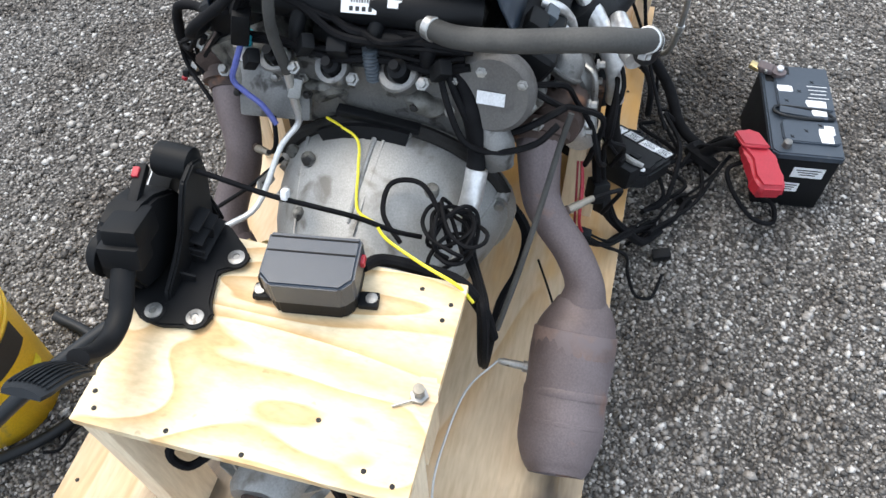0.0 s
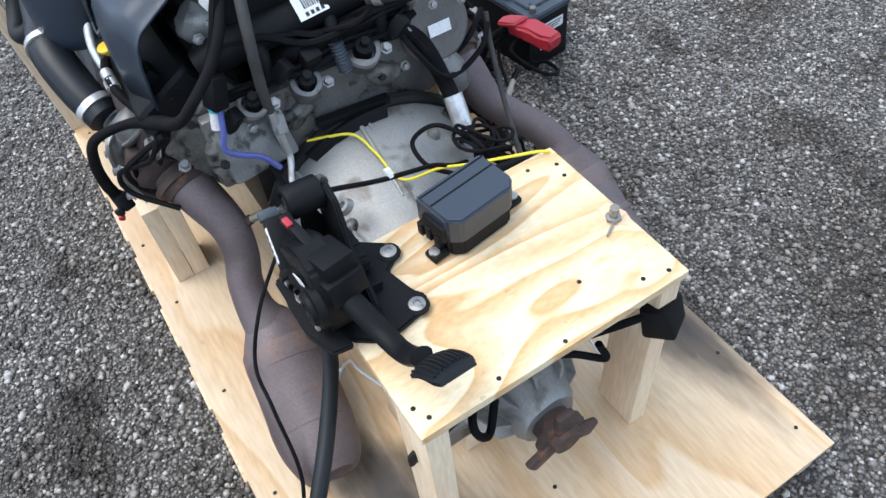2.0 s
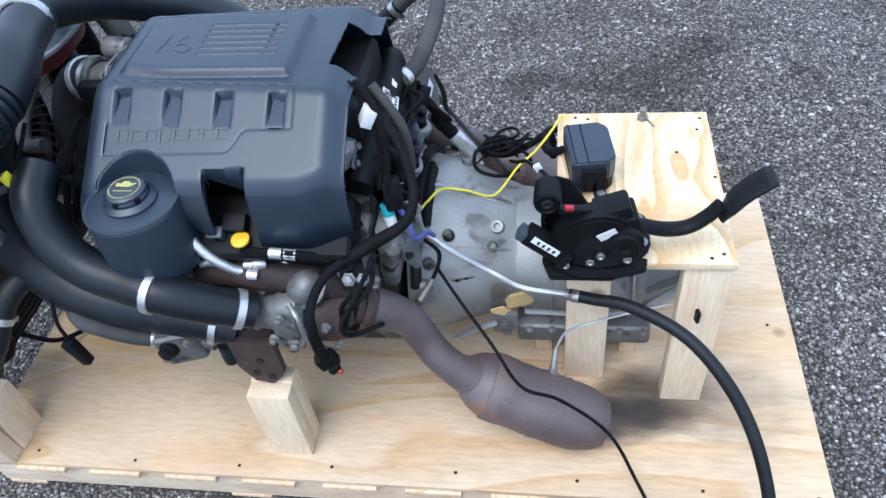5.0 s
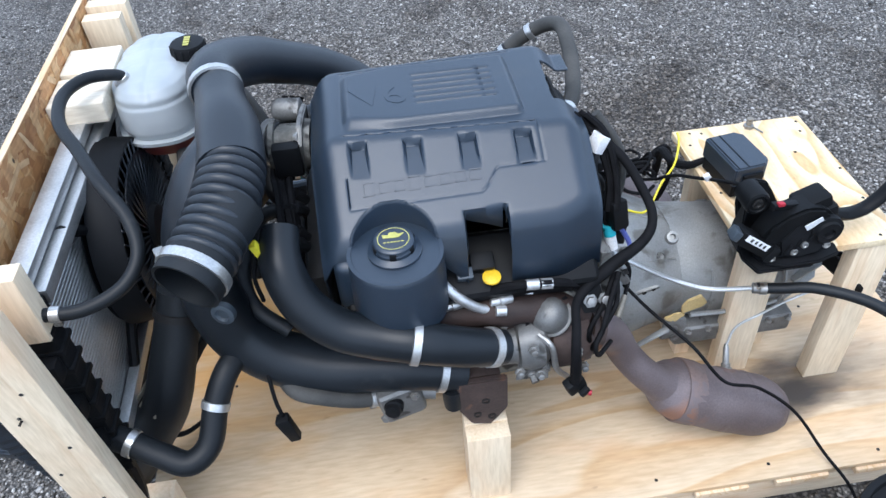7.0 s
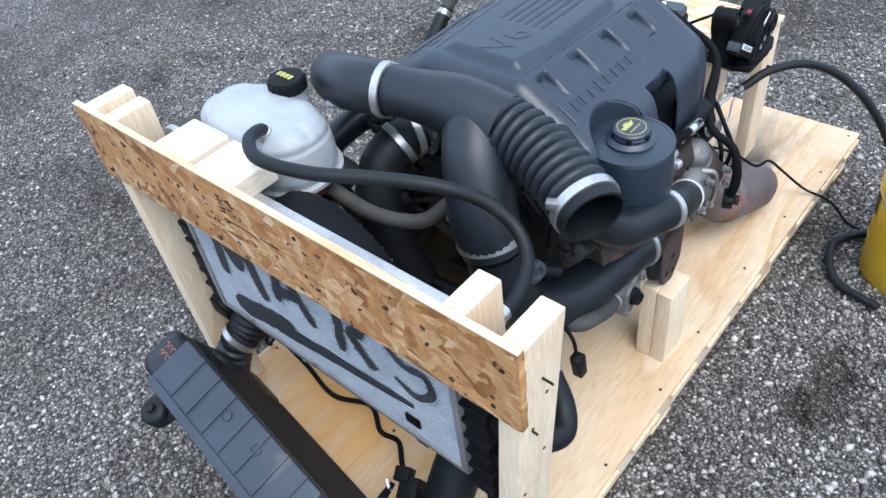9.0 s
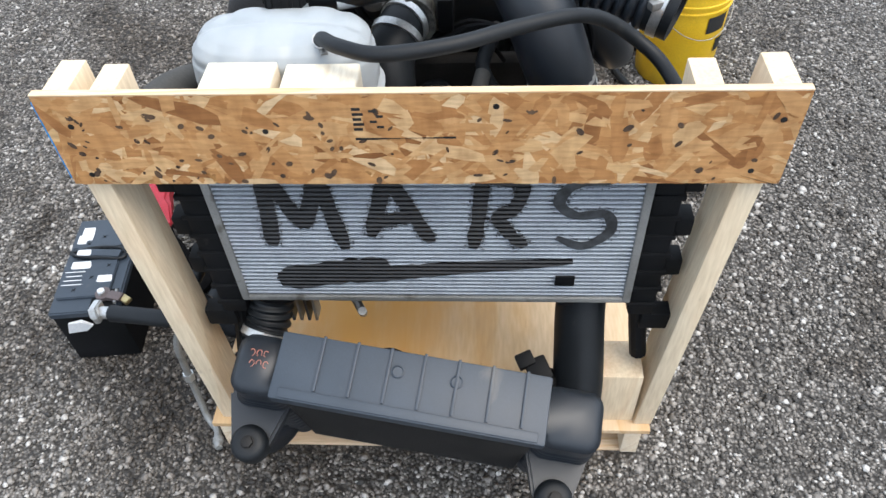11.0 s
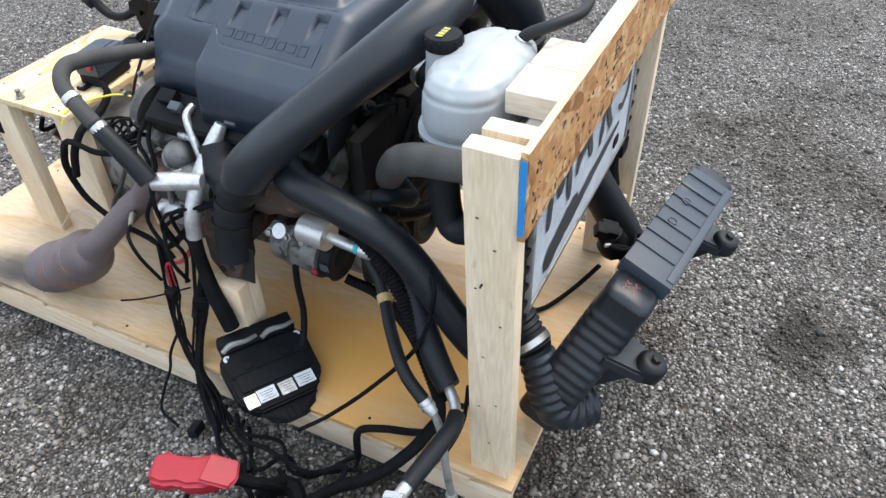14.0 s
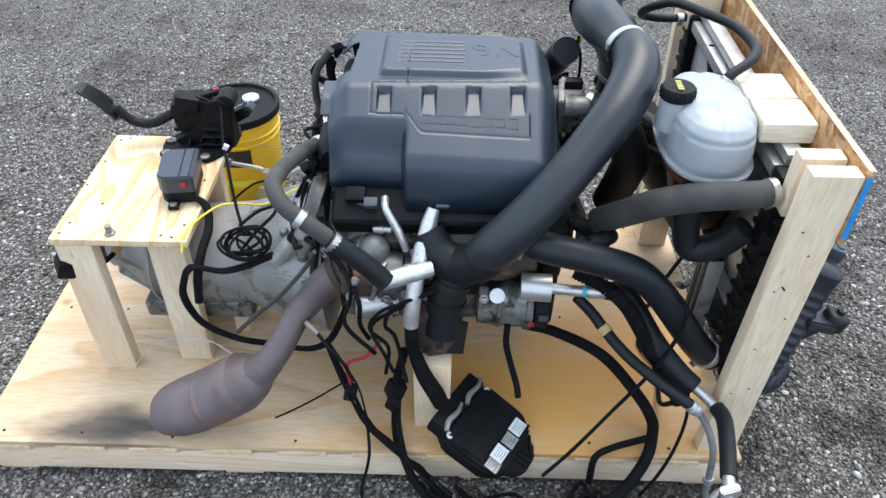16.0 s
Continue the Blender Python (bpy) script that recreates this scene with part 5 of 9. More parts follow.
part("ring_print", lathe(B(), (*CAPC, 0.8745), (0, 0, 1), ((0, 0.0275), (0.0012, 0.0275), (0.0012, 0.0262), (0, 0.0262)), 36), YPRINT, cap, "yellow printed ring")
part("can_print", plate(B(), ((-0.017, -0.003), (0.010, -0.004), (0.019, 0.006), (0.009, 0.005), (0.004, 0.010), (-0.006, 0.010), (-0.009, 0.004), (-0.019, 0.006)), (CAPC[0], CAPC[1] - 0.006, 0.8745), (-1, 0, 0), (0, -1, 0), 0.001), YPRINT, cap, "yellow oil can mark")
for k in range(6):
    part("print_bar", span(B(), (CAPC[0] - 0.017 + 0.006 * k, CAPC[1] + 0.007, 0.8742), (CAPC[0] - 0.0125 + 0.006 * k, CAPC[1] + 0.0092, 0.8754), 0), YPRINT, cap)
# hollow raised bars of the badge on either flank, and the figure on the pad
TILT = math.degrees(math.atan(SLOPE))
for s in (-1, 1):
    for k in range(8):
        x = 1.335 - 0.027 * k
        a_ = 0.203
        y, z = cover_mid(x) + s * a_, 0.9572 - SLOPE * (a_ - knee(x))
        tall = 0.024 if k in (0, 3) else 0.019
        bm = B()
        ym = Matrix.Rotation(radians(-s * TILT), 3, "X")
        for (dx, dy, sx, sy) in ((0, tall / 2, 0.021, 0.003), (0, -tall / 2, 0.021, 0.003), (0.009, 0, 0.003, tall), (-0.009, 0, 0.003, tall)):
            if k % 3 == 1 and dx < 0:
                continue
            box(bm, Vector((x, y, z)) + ym @ Vector((dx, dy, 0.0016)), (sx, sy, 0.0048), ym)
        part("badge_bar", bm, COVER, cover)
fc = bpy.data.curves.new("figure", "FONT")
fc.body, fc.size, fc.extrude, fc.align_x, fc.align_y = "V6", 0.088, 0.0026, "CENTER", "CENTER"
fo = bpy.data.objects.new("figure_tmp", fc)
me = bpy.data.meshes.new_from_object(fo)
bm = B()
bm.from_mesh(me)
bmesh.ops.transform(bm, matrix=Matrix.Translation((1.295, EY + 0.018, 0.9722)) @ Matrix(((-1, 0.25, 0, 0), (0, -1, 0, 0), (0, 0, 1, 0), (0, 0, 0, 1))), verts=bm.verts)
bpy.data.objects.remove(fo)
bpy.data.curves.remove(fc)
bpy.data.meshes.remove(me)
part("embossed_figure", bm, COVER, cover, "embossed V6")
part("front_lip", span(B(), (1.418, EY - 0.25, 0.79), (1.428, EY + 0.23, 0.83), 0.003), COVER, cover)
# dipstick
dip = thing("dipstick", (1.137, 0.80, 0.66), "yellow dipstick handle beside the valve cover", "dipstick")
part("handle", lathe(B(), (1.137, 0.803, 0.728), (0, 0.15, 1), ((0, 0.006), (0.004, 0.008), (0.010, 0.008), (0.013, 0.016), (0.016, 0.0175), (0.019, 0.017), (0.021, 0.010), (0.022, 0)), 18), YELLOW, dip)
part("stem", rod(B(), (1.137, 0.8, 0.74), (1.14, 0.78, 0.58), 0.005), BLACK, dip)

# ---- gearbox ----
gear = thing("gearbox", (0.55, 0.49, DZ), "grey cast aluminium gearbox with ribs and bolts", "gearbox")
GC = Vector((0, 0.49, 0.40))


def axis_y(x):
    return 0.458 + (0.87 - x) * 0.05


def section(x, rx_, rz_, dz=0.0, flat=0.0, k=36):
    out = []
    for i in range(k):
        a = 2 * math.pi * i / k
        cy, cz = math.cos(a) * rx_, math.sin(a) * rz_
        if flat and cz < -rz_ * flat:
            cz = -rz_ * flat
        out.append(Vector((x, axis_y(x) + cy, GC.z + dz + cz)))
    return out


bm = rings(B(), [section(0.885, 0.235, 0.20), section(0.868, 0.235, 0.20), section(0.866, 0.222, 0.19), section(0.82, 0.216, 0.182), section(0.74, 0.19, 0.155), section(0.68, 0.165, 0.135, -0.01), section(0.655, 0.155, 0.125, -0.01)])
bell = part("bell_housing", lumpy(bm, 0.004, 18), ALU, gear, "flared grey bell housing")
for k in (3, 5, 8):
    a = radians(-20 + 22 * k)
    d = Vector((0, math.cos(a), math.sin(a)))
    if abs(math.cos(a)) < 0.97:
        p0, p1 = Vector((0.86, axis_y(0.86), GC.z)) + Vector((0, d.y * 0.225, d.z * 0.19)), Vector((0.67, axis_y(0.67), GC.z)) + Vector((0, d.y * 0.162, d.z * 0.125))
        part("rib", tube(B(), (p0, (p0 + p1) / 2 + d * 0.003, p1), (0.004, 0.0035, 0.002), 4, 6), ALU, bell)
for a in (20, 160):
    d = Vector((0, math.cos(radians(a)), math.sin(radians(a))))
    c = Vector((0.868, axis_y(0.868) + d.y * 0.222, GC.z + d.z * 0.19))
    part("boss", lathe(B(), c, (-1, 0, 0), ((0, 0.018), (0.022, 0.014), (0.023, 0.012)), 14), ALU, bell)
    part("bolt", bolt(B(), c - Vector((0.022, 0, 0)), (-1, 0, 0), 0.010, 0.014), STEEL, bell)
bm = rings(B(), [section(0.66, 0.155, 0.13, -0.01, 0.8), section(0.60, 0.15, 0.135, -0.02, 0.8), section(0.50, 0.145, 0.135, -0.03, 0.8), section(0.42, 0.14, 0.13, -0.03, 0.8), section(0.38, 0.125, 0.12, -0.03, 0.8)])
case = part("case", lumpy(bm, 0.005, 22), ALU, gear, "ribbed grey gearbox case")
for k in range(5):
    x = 0.64 - 0.058 * k
    for s in (-1, 1):
        part("rib", tube(B(), [Vector((x, axis_y(x) + s * math.cos(t_) * 0.149, GC.z - 0.025 + math.sin(t_) * 0.132)) for t_ in (-0.6, -0.2, 0.2, 0.6, 1.0)], 0.005, 3, 6), ALU, case)
part("pan", span(B(), (0.36, 0.35, 0.235), (0.66, 0.635, 0.295), 0.014, 3), ALU_MID, gear, "grey gearbox pan")
for k in range(6):
    for y in (0.343, 0.642):
        part("pan_bolt", bolt(B(), (0.38 + 0.05 * k, y, 0.29), (0, 0, 1), 0.006, 0.008), STEEL, gear)
for x in (0.40, 0.60):
    part("foot", span(B(), (x - 0.02, 0.40, DZ), (x + 0.02, 0.58, 0.246), 0.004), LUMBER, gear, "wooden packing piece")
bm = rings(B(), [section(0.385, 0.12, 0.118, -0.03), section(0.36, 0.105, 0.105, -0.03), section(0.33, 0.085, 0.09, -0.025), section(0.28, 0.06, 0.065, -0.018), section(0.262, 0.058, 0.062, -0.018), section(0.25, 0.05, 0.055, -0.018)], True, True)
tail = part("tail_housing", lumpy(bm, 0.004, 30), ALU, gear, "tapered tail housing with fins")
for k in range(7):
    a = radians(-30 + 40 * k)
    d = Vector((0, math.cos(a), math.sin(a)))
    part("fin", prism(B(), [Vector((0.38, GC.y, GC.z - 0.03)) + d * 0.11, Vector((0.27, GC.y, GC.z - 0.02)) + d * 0.05, Vector((0.285, GC.y, GC.z - 0.02)) + d * 0.085, Vector((0.375, GC.y, GC.z - 0.03)) + d * 0.125], (0, 0, 0), d.cross(Vector((1, 0, 0))) * 0.006), ALU, tail)
fl = part("drive_flange", lathe(B(), (0.25, GC.y, GC.z - 0.018), (-1, 0, 0), ((0, 0.034), (0.02, 0.034), (0.022, 0.045), (0.034, 0.045), (0.036, 0.03), (0.05, 0.024), (0.05, 0.0)), 24), RUST_DARK, gear, "rusty drive shaft flange")
for k in range(3):
    a = radians(90 + 120 * k)
    bm = box(B(), (0.215, GC.y + 0.045 * math.cos(a), GC.z - 0.018 + 0.045 * math.sin(a)), (0.014, 0.06, 0.034), (math.degrees(a), 0, 0), 0.006)
    part("flange_ear", bm, RUST_DARK, fl)
part("shift_bracket", plate(B(), ((-0.03, -0.02), (0.02, -0.02), (0.03, 0.01), (0.028, 0.05), (0.0, 0.062), (-0.022, 0.05), (-0.026, 0.015)), (0.682, 0.652, 0.325), (-1, 0, 0.1), (0, 0.1, 1), 0.012, 0.003), ALU, gear, "grey shift lever bracket")
for x, z in ((0.686, 0.345), (0.679, 0.312)):
    part("hole", lathe(B(), (x, 0.666, z), (0, 1, 0), ((0, 0.011), (0.003, 0.011), (0.0032, 0.006), (0.001, 0.006), (0.001, 0)), 14), STEEL, gear)
part("shift_lever", tube(B(), ((0.70, 0.668, 0.35), (0.74, 0.675, 0.335), (0.80, 0.68, 0.30)), (0.009, 0.008, 0.006), 4, 8, flat=0.6), ALU, gear)
for c, w, h, t_ in (((0.654, 0.667, 0.428), 0.058, 0.055, 24), ((0.690, 0.667, 0.392), 0.034, 0.045, -30)):
    part("paper_wrap", lumpy(plate(B(), ((-w / 2, -h * 0.3), (w * 0.3, -h / 2), (w / 2, -h * 0.25), (w * 0.42, h * 0.4), (-w * 0.1, h / 2), (-w * 0.42, h * 0.15)), c, Euler((0, radians(t_), 0)).to_matrix() @ Vector((-1, 0, 0)), Euler((0, radians(t_), 0)).to_matrix() @ Vector((0, 0.15, 1)), 0.006, 0.002), 0.008, 40), TAN, gear, "crumpled tan paper wrap")
part("boss", lathe(B(), (0.694, 0.588, 0.566), (0.1, 0.6, 0.8), ((0, 0.016), (0.012, 0.013), (0.013, 0.007), (0.004, 0.006), (0.004, 0)), 16), ALU, gear)
part("tab", plate(B(), ((-0.03, -0.01), (0.018, -0.012), (0.026, 0.0), (0.018, 0.012), (-0.03, 0.010)), (0.764, 0.668, 0.500), (-0.94, 0.05, 0.33), (0.3, 0.45, 0.85), 0.006, 0.002), ALU, gear, "small drilled tab")
for x, z in ((0.757, 0.503), (0.777, 0.495)):
    part("tab_hole", lathe(B(), (x, 0.674, z), (0, 1, 0.2), ((-0.004, 0.0055), (0.0015, 0.0055), (0.002, 0.002)), 10), IRON, gear)
part("case_rib", tube(B(), ((0.64, 0.645, 0.36), (0.5, 0.637, 0.345), (0.4, 0.62, 0.34)), 0.006, 4, 6), ALU, gear)
part("bell_bar", box(B(), (0.865, 0.475, 0.606), (0.02, 0.15, 0.014), (6, 0, 0), 0.003), BLACK, gear, "black bracket over the bell housing")
part("tail_bracket", plate(B(), ((0, 0), (0.12, 0), (0.12, 0.03), (0.03, 0.05), (0, 0.03)), (0.31, 0.605, 0.43), (-0.2, 1, 0), (0, 0, 1), 0.008, 0.002), BLACK, gear, "black stay beside the tail")

# ---- intake ducting ----
duct = thing("air_intake_duct", (1.58, 0.60, 0.85), "black plastic air intake duct with bellows and clamps", "air duct")
part("bellows", bellows(B(), ((1.553, 0.70, 0.986), (1.561, 0.765, 0.974), (1.577, 0.825, 0.960), (1.60, 0.885, 0.945)), 0.052, 0.0052, 0.0192), DUCT, duct, "ribbed rubber bellows", 70)
part("mouth", tube(B(), ((1.598, 0.88, 0.947), (1.607, 0.90, 0.942), (1.62, 0.925, 0.936)), (0.054, 0.055, 0.055), 4, 28, hollow=0.09, ends=False, deep=0.16), RUBBER, duct, "open rubber mouth")
d = Vector((0.4, 0.85, -0.2)).normalized()
# added dark disc that stands for the shade deep in the mouth
part("mouth_shade_disc", lathe(B(), (1.588, 0.858, 0.953), d, ((0, 0.047), (0.002, 0.047)), 24), IRON, duct, "dark disc in place of the shade inside the mouth")
cl = part("clamp", lathe(B(), (1.604, 0.893, 0.944), d, ((0, 0.053), (0.001, 0.0585), (0.017, 0.0585), (0.018, 0.053)), 32, 0.0, False), CLAMP, duct, "bright steel clamp")
part("screw", box(B(), (1.655, 0.875, 0.965), (0.016, 0.022, 0.014), (0, 0, 25), 0.003), STEEL, cl)
part("junction", tube(B(), ((1.592, 0.46, 1.005), (1.578, 0.54, 1.005), (1.562, 0.62, 1.0), (1.554, 0.71, 0.984)), (0.046, 0.047, 0.056, 0.058), 6, 26), DUCT, duct, "smooth plastic junction")
part("branch", tube(B(), ((1.565, 0.655, 0.985), (1.61, 0.69, 0.94), (1.645, 0.725, 0.86), (1.65, 0.745, 0.80)), (0.056, 0.06, 0.06, 0.056), 7, 26), DUCT, duct, "second branch of the duct")
for c, dd, rr in (((1.592, 0.478, 1.006), (-0.15, 1, 0.0), 0.049), ((1.648, 0.737, 0.82), (0.1, 0.3, -1), 0.06)):
    u = Vector(dd).normalized()
    part("clamp", lathe(B(), Vector(c) - u * 0.008, u, ((0, rr * 0.92), (0.001, rr), (0.015, rr), (0.016, rr * 0.92)), 28), CLAMP, duct, "steel band clamp")
part("vent_stub", lathe(B(), (1.616, 0.80, 0.752), (0.3, 0.9, 0.1), ((0, 0.016), (0.004, 0.022), (0.016, 0.022), (0.018, 0.014), (0.012, 0.011), (0.012, 0.0)), 18), SHROUD, duct, "pale plastic vent stub")

hose("turbo_air_duct", ((1.592, 0.485, 1.006), (1.604, 0.43, 1.006), (1.592, 0.36, 0.988), (1.548, 0.278, 0.952), (1.486, 0.212, 0.902), (1.426, 0.155, 0.852), (1.358, 0.115, 0.787), (1.305, 0.105, 0.73), (1.275, 0.112, 0.69)), (0.046, 0.05, 0.052, 0.05, 0.047, 0.046, 0.048, 0.049, 0.046), DUCT, "thick black air duct running down beside the cover", (0.03,), "air duct", 26)
simple("duct_elbow", tube(B(), ((1.305, 0.105, 0.73), (1.27, 0.115, 0.675), (1.22, 0.14, 0.64), (1.175, 0.16, 0.66), (1.15, 0.185, 0.70)), (0.046, 0.047, 0.045, 0.042, 0.04), 6, 22), RUBBER, "black rubber elbow of the air duct", "air duct")
hose("compressor_inlet_hose", ((1.225, 0.15, 0.64), (1.205, 0.135, 0.58), (1.195, 0.125, 0.52), (1.19, 0.12, 0.45)), (0.04, 0.042, 0.043, 0.046), RUBBER, "short black rubber hose under the duct elbow", (0.3, 0.6), seg=20, clamp_mat=IRON)
hose("turbo_intake_hose", ((1.65, 0.745, 0.80), (1.645, 0.755, 0.73), (1.62, 0.765, 0.645), (1.555, 0.785, 0.585), (1.47, 0.80, 0.555), (1.38, 0.81, 0.545), (1.29, 0.82, 0.535), (1.20, 0.825, 0.51)), (0.052, 0.054, 0.055, 0.055, 0.053, 0.05, 0.046, 0.042), PIPE, "thick black air duct curving down to a turbocharger", (0.93,), "air duct", 26)
hose("boost_pipe", ((1.50, 0.745, 0.87), (1.50, 0.80, 0.84), (1.475, 0.84, 0.78), (1.42, 0.865, 0.73), (1.35, 0.88, 0.708), (1.277, 0.895, 0.695), (1.20, 0.885, 0.655), (1.13, 0.865, 0.615)), (0.036, 0.037, 0.038, 0.038, 0.038, 0.038, 0.037, 0.034), PIPE, "smooth black boost pipe with silver bands over a turbocharger", (0.71, 0.96), "pipe", 22, ALU_BRIGHT)
hose("throttle_hose", ((1.50, 0.465, 0.862), (1.545, 0.445, 0.855), (1.60, 0.43, 0.82), (1.64, 0.44, 0.74), (1.64, 0.47, 0.66), (1.62, 0.50, 0.56)), (0.042, 0.044, 0.046, 0.046, 0.045, 0.043), RUBBER, "black rubber hose from the throttle body", (0.12, 0.25), seg=20)
hose("long_boost_pipe", ((1.35, 0.17, 0.715), (1.40, 0.13, 0.708), (1.51, 0.12, 0.684), (1.61, 0.12, 0.648), (1.672, 0.12, 0.592), (1.722, 0.12, 0.525), (1.772, 0.122, 0.452), (1.815, 0.13, 0.392), (1.855, 0.142, 0.352)), (0.033, 0.035, 0.035, 0.035, 0.035, 0.035, 0.035, 0.034, 0.034), PIPE, "black boost pipe running down to the intercooler", (0.95,), "pipe", 20)
hose("upper_radiator_hose", ((1.835, 0.085, 0.895), (1.79, 0.08, 0.89), (1.71, 0.105, 0.865), (1.64, 0.15, 0.815), (1.59, 0.20, 0.75), (1.545, 0.26, 0.68)), (0.026, 0.028, 0.03, 0.031, 0.031, 0.03), HOSE, "dusty olive-black upper radiator hose", (0.04,), seg=18)
hose("black_u_hose", ((1.72, 0.19, 0.86), (1.715, 0.18, 0.76), (1.735, 0.17, 0.68), (1.79, 0.155, 0.70), (1.83, 0.14, 0.76)), 0.03, RUBBER, "black rubber hose bent in a deep curve", (), seg=18)
hose("lower_radiator_hose", ((1.612, 0.775, 0.628), (1.648, 0.832, 0.618), (1.674, 0.873, 0.578), (1.695, 0.92, 0.525), (1.735, 0.945, 0.51), (1.785, 0.93, 0.53), (1.831, 0.912, 0.552), (1.86, 0.90, 0.56)), 0.024, RUBBER, "curved black lower radiator hose", (0.3, 0.86), seg=16)
hose("intercooler_tube", ((1.72, 0.70, 0.72), (1.76, 0.755, 0.60), (1.80, 0.79, 0.50), (1.865, 0.79, 0.40), (1.935, 0.79, 0.30), (1.985, 0.78, 0.235), (2.04, 0.76, 0.225)), (0.04, 0.044, 0.047, 0.049, 0.05, 0.05, 0.046), RUBBER, "wide black tube down to the intercooler", (0.06, 0.9), "pipe", 24, IRON)
hose("ribbed_intercooler_hose", ((1.862, 0.192, 0.475), (1.890, 0.182, 0.435), (1.920, 0.170, 0.408)), 0.042, RUBBER, "ribbed black rubber hose below the radiator", (0.86,), seg=24, rib=0.003, pitch=0.017)
simple("intercooler_elbow", tube(B(), ((1.918, 0.170, 0.41), (1.946, 0.161, 0.362), (1.970, 0.153, 0.315), (1.990, 0.152, 0.282), (2.018, 0.170, 0.266), (2.05, 0.20, 0.262)), (0.038, 0.043, 0.049, 0.051, 0.050, 0.046), 12, 24, 0.0022, 0.021), DUCT, "ribbed charcoal elbow at the foot of the intercooler", "pipe", smooth=80)
hose("coolant_overflow_hose", ((1.784, 0.358, 0.982), (1.800, 0.366, 1.002), (1.845, 0.398, 1.018), (1.872, 0.46, 1.022), (1.855, 0.56, 1.025), (1.805, 0.649, 1.020), (1.757, 0.735, 1.009), (1.715, 0.79, 0.975), (1.703, 0.838, 0.938), (1.729, 0.879, 0.912), (1.79, 0.902, 0.897), (1.85, 0.905, 0.90)), 0.0115, RUBBER, "thin black hose looping from the coolant tank", (0.04, 0.97), seg=12)
hose("rear_coolant_hose", ((0.90, 0.395, 0.795), (0.869, 0.343, 0.805), (0.848, 0.26, 0.828), (0.840, 0.18, 0.850), (0.842, 0.115, 0.862), (0.870, 0.072, 0.845), (0.920, 0.055, 0.812), (0.975, 0.05, 0.765), (1.03, 0.05, 0.71), (1.065, 0.048, 0.664)), 0.0178, HOSE, "dark grey coolant hose looping over the rear of the engine", (0.05, 0.64, 0.76), seg=14)
hose("coolant_hose_end", ((0.955, 0.051, 0.782), (0.99, 0.049, 0.752), (1.03, 0.049, 0.712), (1.068, 0.048, 0.668)), (0.0195, 0.021, 0.022, 0.022), RUBBER, "black rubber end of the coolant hose", (), seg=14)
hose("bypass_hose", ((1.56, 0.73, 0.62), (1.555, 0.80, 0.565), (1.53, 0.845, 0.55), (1.48, 0.855, 0.53), (1.42, 0.85, 0.50), (1.37, 0.84, 0.485)), 0.017, HOSE, "grey-black oil cooler hose", (0.95,), seg=12)
hose("heater_hose", ((1.50, 0.62, 0.82), (1.56, 0.60, 0.78), (1.60, 0.66, 0.72), (1.58, 0.75, 0.70), (1.52, 0.79, 0.66)), 0.014, RUBBER, "short black heater hose", (), seg=12)
hose("breather_hose", ((1.715, 0.40, 0.83), (1.70, 0.50, 0.80), (1.66, 0.58, 0.79), (1.60, 0.60, 0.80)), 0.015, HOSE, "grey breather hose below the coolant tank", (), seg=12)
cf = thing("cooler_fitting", (1.335, 0.835, 0.43), "grey cast oil cooler fitting with a black knob", "fitting")
part("casting", lumpy(box(B(), (1.335, 0.835, 0.475), (0.09, 0.058, 0.088), (0, 8, 10), 0.014, 3), 0.006, 30), ALU_MID, cf)
part("knob", lathe(B(), (1.348, 0.862, 0.485), (0.2, 1, 0.1), ((0, 0.02), (0.012, 0.02), (0.014, 0.016), (0.024, 0.015), (0.025, 0)), 16), BLACK, cf, "black plastic knob")
part("neck", rod(B(), (1.295, 0.832, 0.475), (1.262, 0.838, 0.472), 0.016), ALU_MID, cf)
for dx, dz in ((-0.03, 0.03), (0.034, -0.03)):
    part("bolt", bolt(B(), (1.335 + dx, 0.864, 0.475 + dz), (0.15, 1, 0), 0.007, 0.008), STEEL, cf)
simple("pipe_stub", lathe(B(), (1.23, 0.85, 0.49), (0, 0.1, -1), ((0, 0.02), (0.03, 0.02), (0.05, 0.018), (0.058, 0.01), (0.06, 0)), 16), RUBBER, "capped black pipe stub", "pipe")

